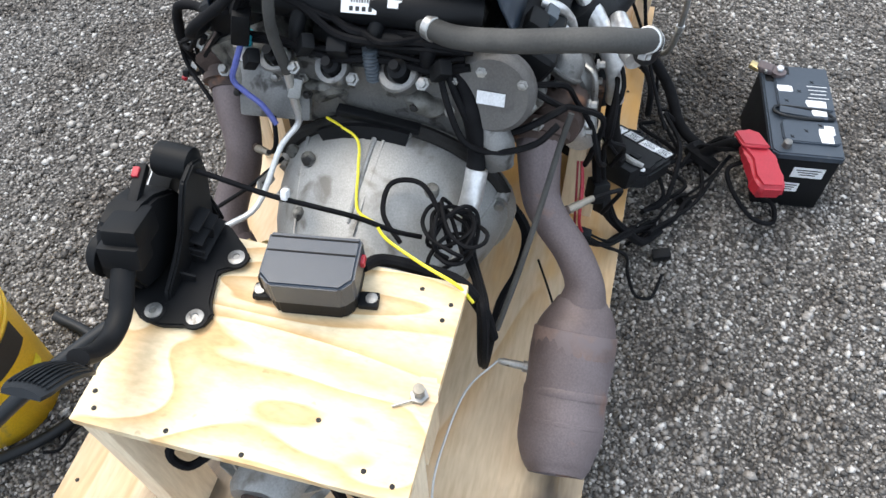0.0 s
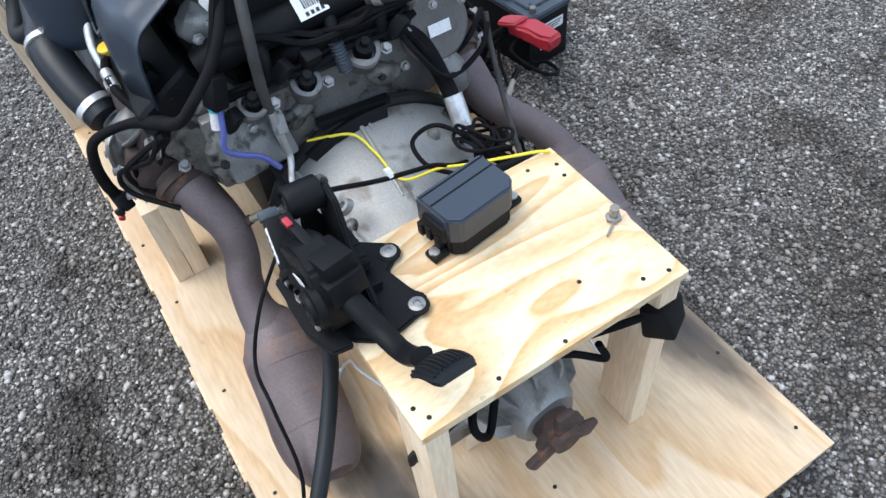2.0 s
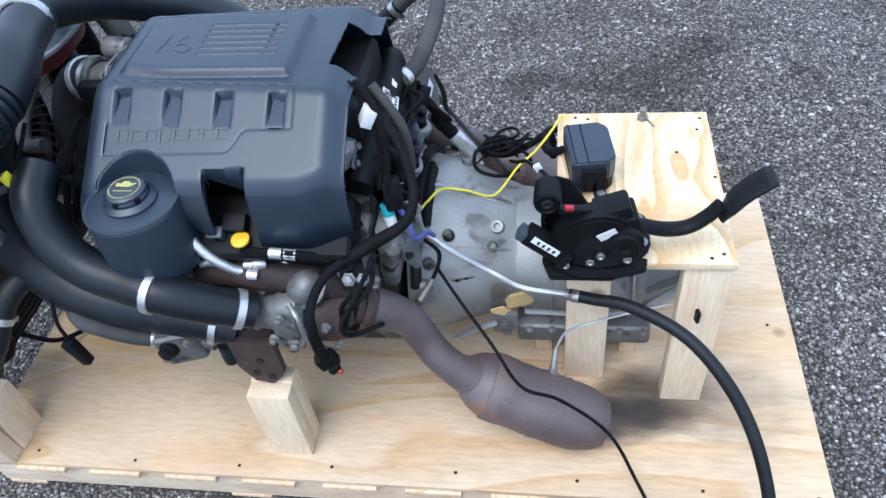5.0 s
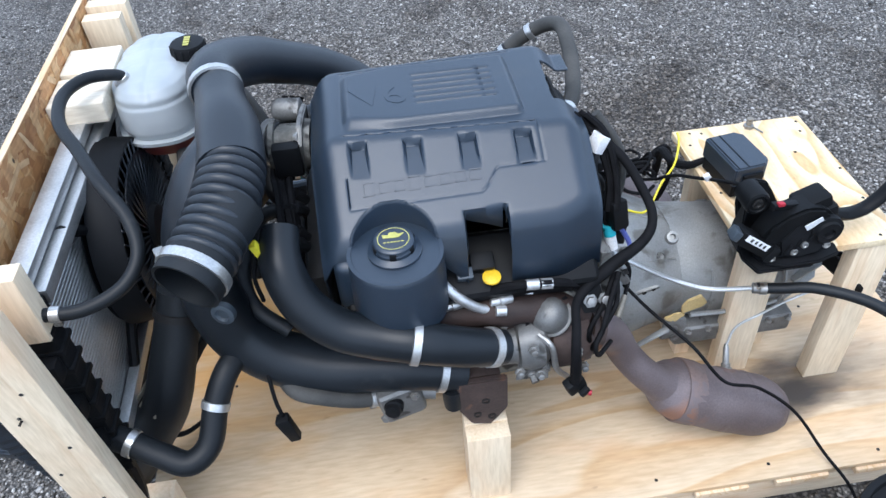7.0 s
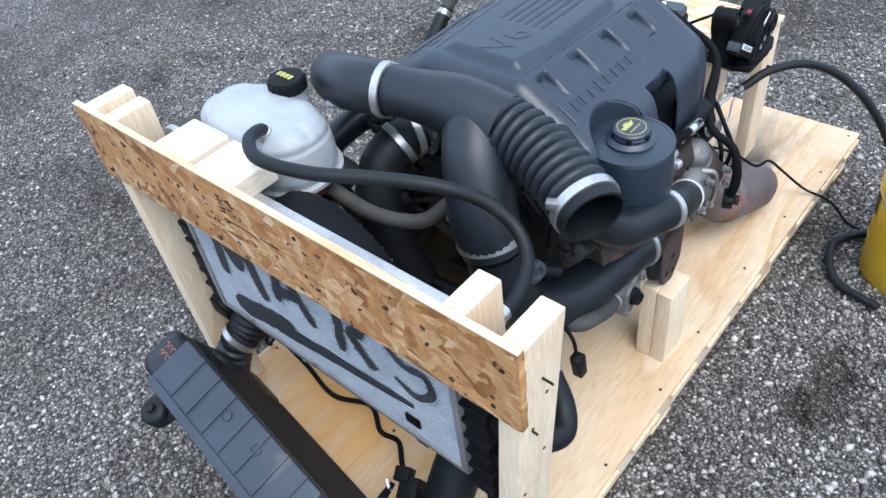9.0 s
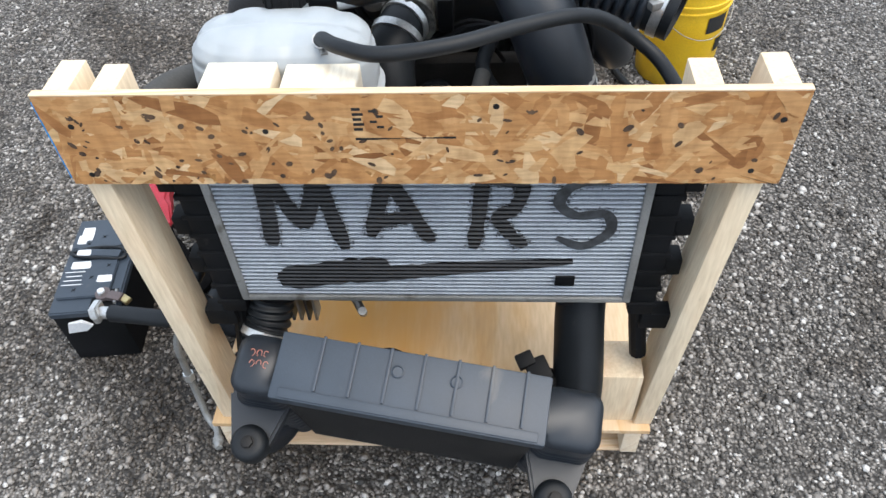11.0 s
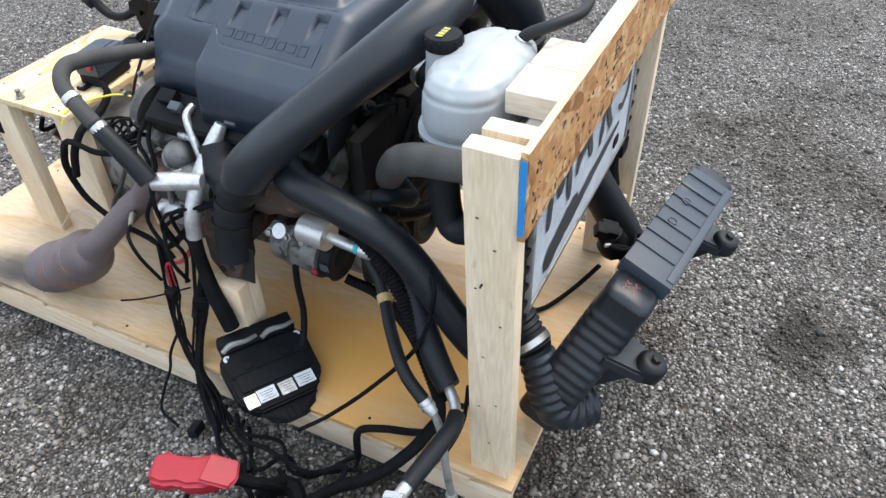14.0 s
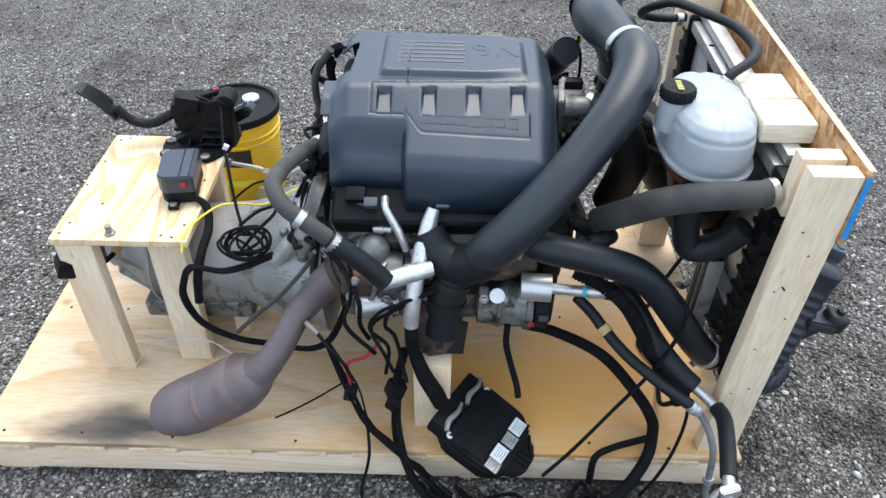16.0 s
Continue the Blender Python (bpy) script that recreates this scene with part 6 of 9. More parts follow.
# ---- turbochargers ----
def turbo(s, label):
    y = EY + s * 0.335
    t = thing("turbocharger", (1.07, y, 0.5), label, "turbocharger", "turbochargers")
    part("compressor_housing", lumpy(lathe(B(), (1.10, y, 0.585), (-1, 0, 0), ((0, 0.03), (0.004, 0.045), (0.025, 0.052), (0.05, 0.05), (0.062, 0.035)), 26), 0.004, 40), ALU_MID, t, "cast aluminium compressor housing")
    part("inlet", lathe(B(), (1.10, y, 0.585), (1, 0, 0), ((0, 0.036), (0.03, 0.034), (0.034, 0.038), (0.04, 0.038)), 22), ALU_MID, t)
    part("turbine_housing", lumpy(lathe(B(), (1.04, y - 0.01 * s, 0.57), (-1, 0, 0), ((0, 0.035), (0.01, 0.05), (0.05, 0.055), (0.085, 0.046), (0.09, 0.03)), 24), 0.008, 35), RUST_DARK, t, "rusty turbine housing")
    part("oil_line", tube(B(), ((1.06, y + 0.02 * s, 0.63), (1.04, y + 0.045 * s, 0.62), (1.03, y + 0.05 * s, 0.56), (1.0, y + 0.03 * s, 0.50)), 0.006, 5, 8), STEEL, t)
    can = part("wastegate_can", lathe(B(), (1.022, y - 0.02 * s, 0.628), (0.42, s * 0.42, 0.8), ((0, 0.022), (0.006, 0.036), (0.012, 0.041), (0.016, 0.041), (0.018, 0.036), (0.034, 0.034), (0.046, 0.028), (0.053, 0.018), (0.056, 0.0)), 28), ALU_MID, t, "round grey wastegate can")
    part("actuator_rod", rod(B(), (1.02, y, 0.60), (0.965, y + 0.012 * s, 0.585), 0.0035), STEEL, can)
    part("bracket", plate(B(), ((0, 0), (0.055, 0), (0.06, 0.05), (0.03, 0.075), (0.005, 0.05)), (1.105, y + 0.03 * s, 0.52), (-1, 0, 0), (0, 0, 1), 0.006 * s, 0.001), ALU_MID, t)
    for k, (x, z) in enumerate(((1.075, 0.62), (1.06, 0.545), (1.10, 0.56), (0.99, 0.60), (0.975, 0.55))):
        part("bolt", bolt(B(), (x, y + 0.045 * s, z), (0, s, 0.2), 0.007, 0.014), STEEL, t)
    for k in range(2):
        part("fitting", lathe(B(), (1.075 - 0.03 * k, y + 0.02 * s, 0.535 + 0.012 * k), (0.5 * k - 0.2, s, -0.4), ((0, 0.012), (0.018, 0.012), (0.019, 0.008), (0.032, 0.008)), 10), ALU_MID, t)
    return t


turbo(1, "turbocharger with a grey wastegate can beside the manifold")
turbo(-1, "turbocharger with foil-wrapped pipes beside the manifold")

# ---- catalytic converters ----
def converter(pts, rs, body, brs, sensor, label, flange):
    c = thing("catalytic_converter", min(body, key=lambda p: p[2]), label, "exhaust", "catalytic converters")
    part("down_pipe", tube(B(), pts, rs, 7, 20), RUST, c, "bent heat-stained down pipe")
    can = part("can", lumpy(tube(B(), body, brs, 7, 26, flat=0.9, hollow=0.25, deep=0.02), 0.003, 20), RUST, c, "brown-purple stained can")
    L = [Vector(p) for p in body]
    d = (L[-1] - L[0]).normalized()
    for i, f, half, mat, lab in ((2, 0.05, 0.022, STAIN, "orange stain band"), (3, 0.12, 0.008, RUST, ""), (3, 0.75, 0.004, RUST, "")):
        q, dl = L[i].lerp(L[i + 1], f), (L[i + 1] - L[i]).normalized()
        rr = brs[i] * (1 - f) + brs[i + 1] * f
        part("band", tube(B(), (q - dl * half, q - dl * half * 0.8, q + dl * half * 0.8, q + dl * half), (rr * 0.985, rr * 1.01, rr * 1.01, rr * 0.985), 2, 26, flat=0.9), mat, can, lab)
    u = Vector(sensor[1])
    s_ = part("oxygen_sensor", lathe(B(), sensor[0], u, ((0, 0.014), (0.012, 0.014), (0.013, 0.011), (0.022, 0.011), (0.023, 0.008), (0.06, 0.007), (0.07, 0.004)), 10), STEEL, c, "steel oxygen sensor")
    part("flange", lathe(B(), flange[0], flange[1], ((0, 0.05), (0.012, 0.05), (0.013, 0.058), (0.026, 0.058), (0.027, 0.05), (0.04, 0.045)), 22), RUST_DARK, c, "rusty clamp flange")
    for k in range(2):
        fu, fv, fd = frame_of(flange[1])
        part("flange_bolt", bolt(B(), Vector(flange[0]) + fv * (0.06 if k else -0.06) + fd * 0.02, fv * (1 if k else -1), 0.008, 0.02), STEEL, c)
    return c


converter(((0.955, 0.80, 0.56), (0.915, 0.785, 0.53), (0.872, 0.765, 0.475), (0.845, 0.768, 0.42), (0.815, 0.785, 0.38), (0.778, 0.792, 0.338), (0.745, 0.786, 0.302)), (0.042, 0.041, 0.036, 0.034, 0.034, 0.037, 0.048),
          ((0.765, 0.787, 0.318), (0.735, 0.784, 0.29), (0.70, 0.786, 0.268), (0.62, 0.797, 0.235), (0.535, 0.808, 0.207), (0.485, 0.814, 0.192), (0.462, 0.817, 0.186)), (0.042, 0.066, 0.077, 0.077, 0.077, 0.064, 0.050),
          ((0.578, 0.752, 0.262), (-0.1, -0.55, 0.8)), "rusty purple-brown catalytic converter lying on the deck", ((0.965, 0.80, 0.565), (-0.8, -0.2, -0.5)))
converter(((0.955, 0.205, 0.56), (0.915, 0.195, 0.535), (0.866, 0.178, 0.48), (0.835, 0.15, 0.452), (0.806, 0.104, 0.412), (0.772, 0.072, 0.372), (0.740, 0.066, 0.338)), (0.042, 0.040, 0.035, 0.033, 0.033, 0.036, 0.046),
          ((0.752, 0.073, 0.35), (0.725, 0.069, 0.325), (0.69, 0.068, 0.298), (0.615, 0.066, 0.248), (0.54, 0.062, 0.210), (0.495, 0.058, 0.193), (0.472, 0.056, 0.186)), (0.042, 0.066, 0.077, 0.077, 0.077, 0.064, 0.050),
          ((0.64, 0.13, 0.25), (-0.05, 1.0, 0.1)), "rusty brown catalytic converter with a faint stain band", ((0.965, 0.205, 0.565), (-0.8, 0.0, -0.5)))

# ---- coolant tank ----
def tank_material():
    m, n, l, p = nodes_of("milky_plastic")
    big = texture(n, l, "noise", 7, detail=4)
    l.new(ramp(n, l, big.outputs[0], ((0.3, (0.29, 0.32, 0.34)), (0.7, (0.40, 0.425, 0.435)))).outputs[0], p.inputs["Base Color"])
    p.inputs["Roughness"].default_value = 0.38
    p.inputs["Subsurface Weight"].default_value = 0.3
    p.inputs["Subsurface Radius"].default_value = (0.02, 0.02, 0.02)
    f = texture(n, l, "noise", 120, detail=3)
    bump(n, l, p, f.outputs[0], 0.08, 0.001)
    return m


MILK = tank_material()
COOLANT = surf("dark_red_coolant", (0.10, 0.02, 0.02), (0.16, 0.035, 0.03), 9, 0.35)
tank = thing("coolant_tank", (1.72, 0.29, 0.84), "milky white coolant tank with a black cap", "coolant tank")
TC = Vector((1.744, 0.288, 0.907))


def tank_ring(z, sx, sy, k=48, lobes=0.0):
    out = []
    for i in range(k):
        a = 2 * math.pi * i / k
        e = 2.6
        c_, s_ = math.cos(a), math.sin(a)
        r = (abs(c_) ** e + abs(s_) ** e) ** (-1 / e)
        q = 1 - 1.1 * lobes * math.exp(-(math.sin(3 * a + 0.5) / 0.2) ** 2)
        out.append(Vector((TC.x + sx * r * c_ * q, TC.y + sy * r * s_ * q, TC.z + z * 1.0)))
    return out


TANK_X = ((-0.028, 0.084), (-0.01, 0.089), (0.015, 0.089), (0.045, 0.087), (0.062, 0.083), (0.075, 0.074), (0.085, 0.058), (0.091, 0.036), (0.094, 0.012))
TANK_Y = ((-0.028, 0.138), (-0.01, 0.146), (0.015, 0.146), (0.045, 0.143), (0.062, 0.138), (0.075, 0.127), (0.085, 0.106), (0.091, 0.07), (0.094, 0.02))
loops = []
for i in range(46):
    z = -0.028 + 0.122 * (1 - (1 - i / 45) ** 1.6)
    ring = tank_ring(z, lerp_table(TANK_X, z), lerp_table(TANK_Y, z), 120)
    for v in ring:
        # pillow cells: grooves run over the top and round the sides
        g = max(math.exp(-((v.y - TC.y - y0) / 0.012) ** 2) for y0 in (-0.088, -0.03, 0.03, 0.088)) * sstep(-0.012, 0.012, z)
        g = max(g, math.exp(-((z - 0.05) / 0.005) ** 2) * 0.8, math.exp(-((v.x - TC.x) / 0.009) ** 2) * sstep(0.05, 0.07, z))
        mid = Vector((TC.x, TC.y + 0.6 * (v.y - TC.y), TC.z + 0.01))
        v += (mid - v).normalized() * 0.0036 * g
    loops.append(ring)
part("upper_shell", rings(B(), loops), MILK, tank, "milky upper half moulded in pillow-shaped cells", 70)
part("seam", rings(B(), [tank_ring(-0.034, 0.096, 0.152), tank_ring(-0.026, 0.097, 0.153)]), MILK, tank)
part("lower_shell", rings(B(), [tank_ring(-0.085, 0.062, 0.10), tank_ring(-0.075, 0.074, 0.12), tank_ring(-0.034, 0.085, 0.138)]), COOLANT, tank, "lower half dark with red coolant")
cap = part("cap", lathe(B(), (1.668, 0.286, 0.986), (0, 0, 1), ((0, 0.031), (0.004, 0.036), (0.022, 0.036), (0.028, 0.033), (0.030, 0.0)), 30), BLACK, tank, "black screw cap with yellow print")
part("neck", lathe(B(), (1.668, 0.286, 0.92), (0, 0, 1), ((0, 0.036), (0.02, 0.036), (0.035, 0.034), (0.067, 0.033)), 28), MILK, tank)
for k in range(14):
    a = 2 * math.pi * k / 14
    part("grip", box(B(), (1.668 + 0.0355 * math.cos(a), 0.286 + 0.0355 * math.sin(a), 1.0), (0.004, 0.004, 0.02), (0, 0, math.degrees(a)), 0.001), BLACK, cap)
for k in range(4):
    part("print_bar", span(B(), (1.668 - 0.006, 0.286 - 0.02 + 0.0105 * k, 1.016), (1.668 + 0.006, 0.286 - 0.013 + 0.0105 * k, 1.0172), 0), YPRINT, cap, "yellow print")
part("nipple", rod(B(), (1.775, 0.345, 0.972), (1.792, 0.366, 0.992), 0.009), MILK, tank)
part("side_port", rod(B(), (1.64, 0.36, 0.965), (1.625, 0.40, 0.965), 0.009), MILK, tank)
part("foot", span(B(), (1.74, 0.21, 0.82), (1.80, 0.36, 0.955 - 0.07), 0.006), MILK, tank)
part("stay", plate(B(), ((0, 0), (0.02, 0), (0.02, 0.08), (0, 0.08)), (1.80, 0.30, 0.80), (0, 1, 0), (0.1, 0, 1), 0.004), STEEL, tank)

# ---- air conditioning compressor and its lines ----
ac = thing("compressor", (1.35, 0.2, 0.38), "grey aluminium air conditioning compressor", "compressor")
part("body", lumpy(lathe(B(), (1.27, 0.205, 0.47), (1, -0.06, -0.03), ((0, 0.035), (0.006, 0.055), (0.05, 0.058), (0.052, 0.062), (0.06, 0.062), (0.062, 0.058), (0.12, 0.058), (0.122, 0.062), (0.135, 0.062), (0.14, 0.045)), 28), 0.003, 35), ALU_DIRTY, ac)
part("pulley", lathe(B(), (1.41, 0.197, 0.466), (1, -0.06, -0.03), ((0, 0.045), (0.002, 0.057), (0.01, 0.054), (0.016, 0.054), (0.022, 0.054), (0.03, 0.057), (0.034, 0.052), (0.03, 0.03), (0.036, 0.02), (0.036, 0)), 30), BLACK, ac, "black grooved pulley")
part("muffler", rod(B(), (1.37, 0.165, 0.555), (1.44, 0.16, 0.555), 0.034), ALU_BRIGHT, ac, "bright line muffler")
part("port", lathe(B(), (1.315, 0.17, 0.52), (0, -0.6, 0.5), ((0, 0.014), (0.02, 0.014), (0.022, 0.018), (0.035, 0.018)), 12), ALU_BRIGHT, ac)
for x in (1.285, 1.33, 1.375):
    part("mount_ear", box(B(), (x, 0.17, 0.52), (0.022, 0.03, 0.03), (20, 0, 0), 0.006), ALU, ac)
    part("bolt", bolt(B(), (x, 0.15, 0.525), (0, -1, 0.4), 0.008, 0.012), STEEL, ac)
part("red_tag", box(B(), (1.40, 0.138, 0.455), (0.014, 0.004, 0.012), None, 0.001), RED, ac)
part("plate_print", box(B(), (1.428, 0.139, 0.475), (0.022, 0.002, 0.022), (8, 0, 0), 0), SHROUD, ac)
line = thing("suction_line", (1.80, 0.0, 0.02), "foam-covered air conditioning line with bare metal ends", "pipe")
part("metal_end", tube(B(), ((1.44, 0.16, 0.555), (1.50, 0.155, 0.553), (1.55, 0.152, 0.555)), 0.013, 4, 12), ALU_BRIGHT, line)
part("ferrule", rod(B(), (1.525, 0.153, 0.554), (1.565, 0.152, 0.555), 0.017), ALU_BRIGHT, line)
part("green_band", rod(B(), (1.512, 0.154, 0.5535), (1.522, 0.153, 0.554), 0.0145), TEAL, line, "green band")
part("foam_tube", tube(B(), ((1.562, 0.152, 0.555), (1.605, 0.155, 0.55), (1.64, 0.145, 0.505), (1.69, 0.11, 0.435), (1.745, 0.065, 0.385), (1.785, 0.035, 0.362)), (0.018, 0.027, 0.029, 0.029, 0.028, 0.026), 6, 16), RUBBER, line, "black foam sleeve")
part("metal_pipe", tube(B(), ((1.785, 0.035, 0.362), (1.81, 0.01, 0.355), (1.83, -0.025, 0.35)), 0.012, 4, 12), ALU_BRIGHT, line)
part("lower_sleeve", tube(B(), ((1.828, -0.018, 0.354), (1.834, -0.055, 0.358), (1.824, -0.124, 0.355), (1.810, -0.196, 0.345)), 0.0185, 6, 14), RUBBER, line)
part("end_fitting", rod(B(), (1.811, -0.19, 0.346), (1.805, -0.222, 0.342), 0.0135), ALU_BRIGHT, line, "bright end fitting")
part("end_stub", tube(B(), ((1.806, -0.226, 0.340), (1.803, -0.240, 0.328), (1.80, -0.246, 0.305)), 0.009, 4, 10), ALU_BRIGHT, line)
part("end_plate", plate(B(), ((-0.022, -0.014), (0.012, -0.018), (0.024, 0.0), (0.02, 0.022), (-0.02, 0.02)), (1.803, -0.222, 0.342), (0.9, 0.1, 0.25), (-0.25, -0.1, 0.95), 0.018, 0.003), ALU_BRIGHT, line, "pale cast end block")
line2 = thing("liquid_line", (1.83, -0.1, 0.0), "thin air conditioning line lying off the deck edge", "pipe")
part("hose_part", tube(B(), ((1.51, 0.19, 0.50), (1.55, 0.17, 0.465), (1.577, 0.144, 0.44), (1.627, 0.081, 0.416), (1.70, 0.003, 0.402), (1.761, -0.027, 0.373)), 0.014, 6, 12), RUBBER, line2)
part("clip", lathe(B(), (1.573, 0.149, 0.443), (0.6, -0.65, -0.4), ((0, 0.014), (0.001, 0.017), (0.02, 0.017), (0.021, 0.014)), 14), TAN, line2)
part("metal_part", tube(B(), ((1.761, -0.027, 0.373), (1.788, -0.034, 0.347), (1.812, -0.052, 0.31), (1.828, -0.074, 0.26), (1.838, -0.076, 0.18), (1.85, -0.072, 0.09), (1.875, -0.058, 0.03), (1.905, -0.03, 0.02), (1.93, -0.02, 0.022)), 0.0085, 6, 10), ALU, line2, "dull bent metal tube")
part("ferrule", lathe(B(), (1.757, -0.026, 0.376), (0.72, -0.16, -0.67), ((0, 0.0150), (0.008, 0.0155), (0.009, 0.0135), (0.012, 0.0135), (0.013, 0.0155), (0.024, 0.0155), (0.025, 0.0125), (0.036, 0.0115), (0.037, 0.0085)), 16), ALU_BRIGHT, line2)
part("tip", lathe(B(), (1.925, -0.021, 0.022), (1, 0.3, 0), ((0, 0.0085), (0.004, 0.013), (0.014, 0.013), (0.016, 0.010), (0.03, 0.009), (0.031, 0)), 14), ALU, line2)
part("nut", lathe(B(), (1.840, -0.076, 0.16), (0.1, 0, -1), ((0, 0.013), (0.02, 0.013), (0.022, 0.010)), 6), ALU_BRIGHT, line2)
hose("taped_harness_branch", ((1.40, 0.25, 0.34), (1.485, 0.265, 0.30), (1.604, 0.204, 0.28), (1.695, 0.138, 0.208), (1.732, 0.09, 0.168), (1.727, 0.045, 0.162), (1.704, -0.014, 0.140), (1.645, -0.075, 0.095), (1.56, -0.12, 0.05), (1.50, -0.19, 0.03)), (0.013, 0.014, 0.015, 0.015, 0.015, 0.015, 0.015, 0.015, 0.015, 0.014), WIRE, "thick taped harness branch hanging off the deck", (), "cable", 12)
cable("short_loop_cable", ((1.72, 0.03, 0.17), (1.68, 0.03, 0.15), (1.62, 0.0, 0.165), (1.575, -0.02, 0.15), (1.57, -0.03, 0.06)), 0.009, WIRE, "short black cable looping at the deck edge")
cable("loose_black_lead", ((1.70, 0.13, 0.60), (1.735, 0.08, 0.56), (1.70, 0.06, 0.42), (1.60, 0.02, 0.28), (1.51, -0.03, 0.19), (1.44, -0.07, 0.14)), 0.005, WIRE, "thin black lead hanging over the deck edge")
cable("ground_lead", ((1.80, 0.10, 0.30), (1.805, 0.06, 0.22), (1.78, 0.015, 0.145), (1.74, -0.03, 0.10), (1.70, -0.05, 0.03)), 0.0045, WIRE, "thin black ground lead at the deck edge")
hose("foil_oil_line", ((1.165, 0.20, 0.75), (1.155, 0.18, 0.72), (1.135, 0.13, 0.65), (1.122, 0.09, 0.57), (1.117, 0.08, 0.505)), (0.014, 0.018, 0.019, 0.0185, 0.018), FOIL, "silver foil sleeve on a turbo line", (), "pipe", 14)
hose("foil_coolant_line", ((1.06, 0.062, 0.655), (1.085, 0.075, 0.655), (1.12, 0.09, 0.656), (1.165, 0.105, 0.658)), (0.019, 0.021, 0.021, 0.017), FOIL, "silver foil sleeve between two hoses", (), "pipe", 14)
hose("taped_turbo_harness", ((1.117, 0.08, 0.51), (1.12, 0.075, 0.44), (1.145, 0.06, 0.36), (1.175, 0.05, 0.30), (1.19, 0.045, 0.265)), (0.015, 0.016, 0.019, 0.021, 0.02), WIRE, "thick taped harness down to the control module", (), "cable", 12)
for s, pts in ((1, ((1.235, 0.80, 0.775), (1.23, 0.81, 0.755), (1.195, 0.825, 0.715), (1.15, 0.82, 0.675), (1.10, 0.805, 0.66))), (-1, ((1.055, 0.235, 0.75), (1.06, 0.205, 0.74), (1.085, 0.185, 0.70), (1.105, 0.175, 0.65)))):
    hose("silver_turbo_line", pts, 0.0095, FOIL, "bent silver turbo coolant line", (), "pipe", 12)
simple("starter", lathe(B(), (0.985, 0.13, 0.515), (1, 0.1, -0.02), ((0, 0.02), (0.004, 0.03), (0.075, 0.03), (0.08, 0.024), (0.1, 0.024)), 18), ALU_BRIGHT, "bright cylindrical solenoid below the turbocharger", "starter")
simple("heat_shield", plate(B(), ((0, 0), (0.10, 0), (0.11, 0.10), (0.0, 0.13)), (1.14, 0.11, 0.38), (1, 0, 0), (0, 0.1, 1), 0.004, 0.001), IRON, "dark bent heat shield plate", "shield")

# ---- control module, harness, battery ----
e1 = Vector((0.50, 0.86, -0.07)).normalized()
e2 = Vector((-0.84, 0.43, 0.33))
e2 = (e2 - e1 * e2.dot(e1)).normalized()
e3 = e1.cross(e2)
EM = Matrix((e1, e2, e3)).transposed()
EC = Vector((1.305, 0.03, 0.182))


def em(a, b, c):
    return EC + e1 * a + e2 * b + e3 * c


ecm = thing("control_module", (1.30, 0.0, 0.1), "black engine control module leaning on the deck edge", "control module")
part("housing", plate(B(), ((-0.108, -0.05), (-0.072, -0.094), (0.072, -0.094), (0.108, -0.05), (0.112, 0.06), (0.085, 0.095), (-0.085, 0.095), (-0.112, 0.06)), em(0, 0, -0.031), e1, e2, 0.042, 0.006), BLACK, ecm)
part("raised_field", box(B(), em(0, 0.022, 0.0125), (0.185, 0.11, 0.006), EM, 0.003), BLACK, ecm)
part("label_field", box(B(), em(-0.006, -0.060, 0.0115), (0.182, 0.042, 0.0016), EM, 0), BLACK, ecm)
for w, off, mt in ((0.030, -0.080, FOIL), (0.046, -0.040, WHITE), (0.038, 0.010, FOIL), (0.046, 0.058, WHITE)):
    lab = part("label", box(B(), em(off, -0.060 + 0.003 * (mt is WHITE), 0.0130), (w, 0.034, 0.0015), EM, 0), mt, ecm, "silver printed label")
    for q in range(4):
        part("print_bar", box(B(), em(off, -0.049 - 0.0065 * q, 0.0142), (w * (0.75 - 0.13 * (q % 3)), 0.0011, 0.0006), EM, 0), SHROUD, lab)
for a in (-0.05, 0.045):
    part("lug", box(B(), em(a, 0.03, 0.017), (0.025, 0.022, 0.01), EM, 0.003), BLACK, ecm)
conn = part("connector_block", box(B(), em(0, 0.10, 0.004), (0.19, 0.05, 0.05), EM, 0.008), BLACK, ecm, "black connector block")
for a in (-0.05, 0.05):
    part("lever", tube(B(), [em(a - 0.046, 0.078, 0.031), em(a - 0.02, 0.088, 0.034), em(a + 0.015, 0.084, 0.035), em(a + 0.046, 0.090, 0.031)], (0.006, 0.0075, 0.006, 0.0045), 4, 8), ALU, conn, "pale lever bar")
foot = part("mount_tongue", plate(B(), ((-0.068, -0.09), (-0.05, -0.122), (-0.02, -0.136), (0.03, -0.136), (0.058, -0.122), (0.072, -0.09)), em(0, 0, -0.022), e1, e2, 0.016, 0.004), BLACK, ecm)
for k in range(3):
    part("slot_bar", box(B(), em(-0.012 + 0.016 * k, -0.113, -0.004), (0.004, 0.032, 0.009), EM, 0.001), BLACK, foot)
for sd in (-1, 1):
    part("web", tube(B(), (em(sd * 0.022, -0.130, -0.003), em(sd * 0.045, -0.112, -0.003), em(sd * 0.072, -0.094, -0.003)), 0.004, 3, 6), BLACK, foot)
for k in range(6):
    part("edge_rib", box(B(), em(-0.095 + 0.036 * k, -0.0785, 0.008), (0.003, 0.006, 0.012), EM, 0.001), BLACK, ecm)
part("top_step", plate(B(), ((-0.10, 0.01), (0.10, 0.01), (0.104, 0.05), (0.08, 0.075), (-0.08, 0.075), (-0.104, 0.05)), em(0, 0, 0.010), e1, e2, 0.008, 0.003), BLACK, ecm)
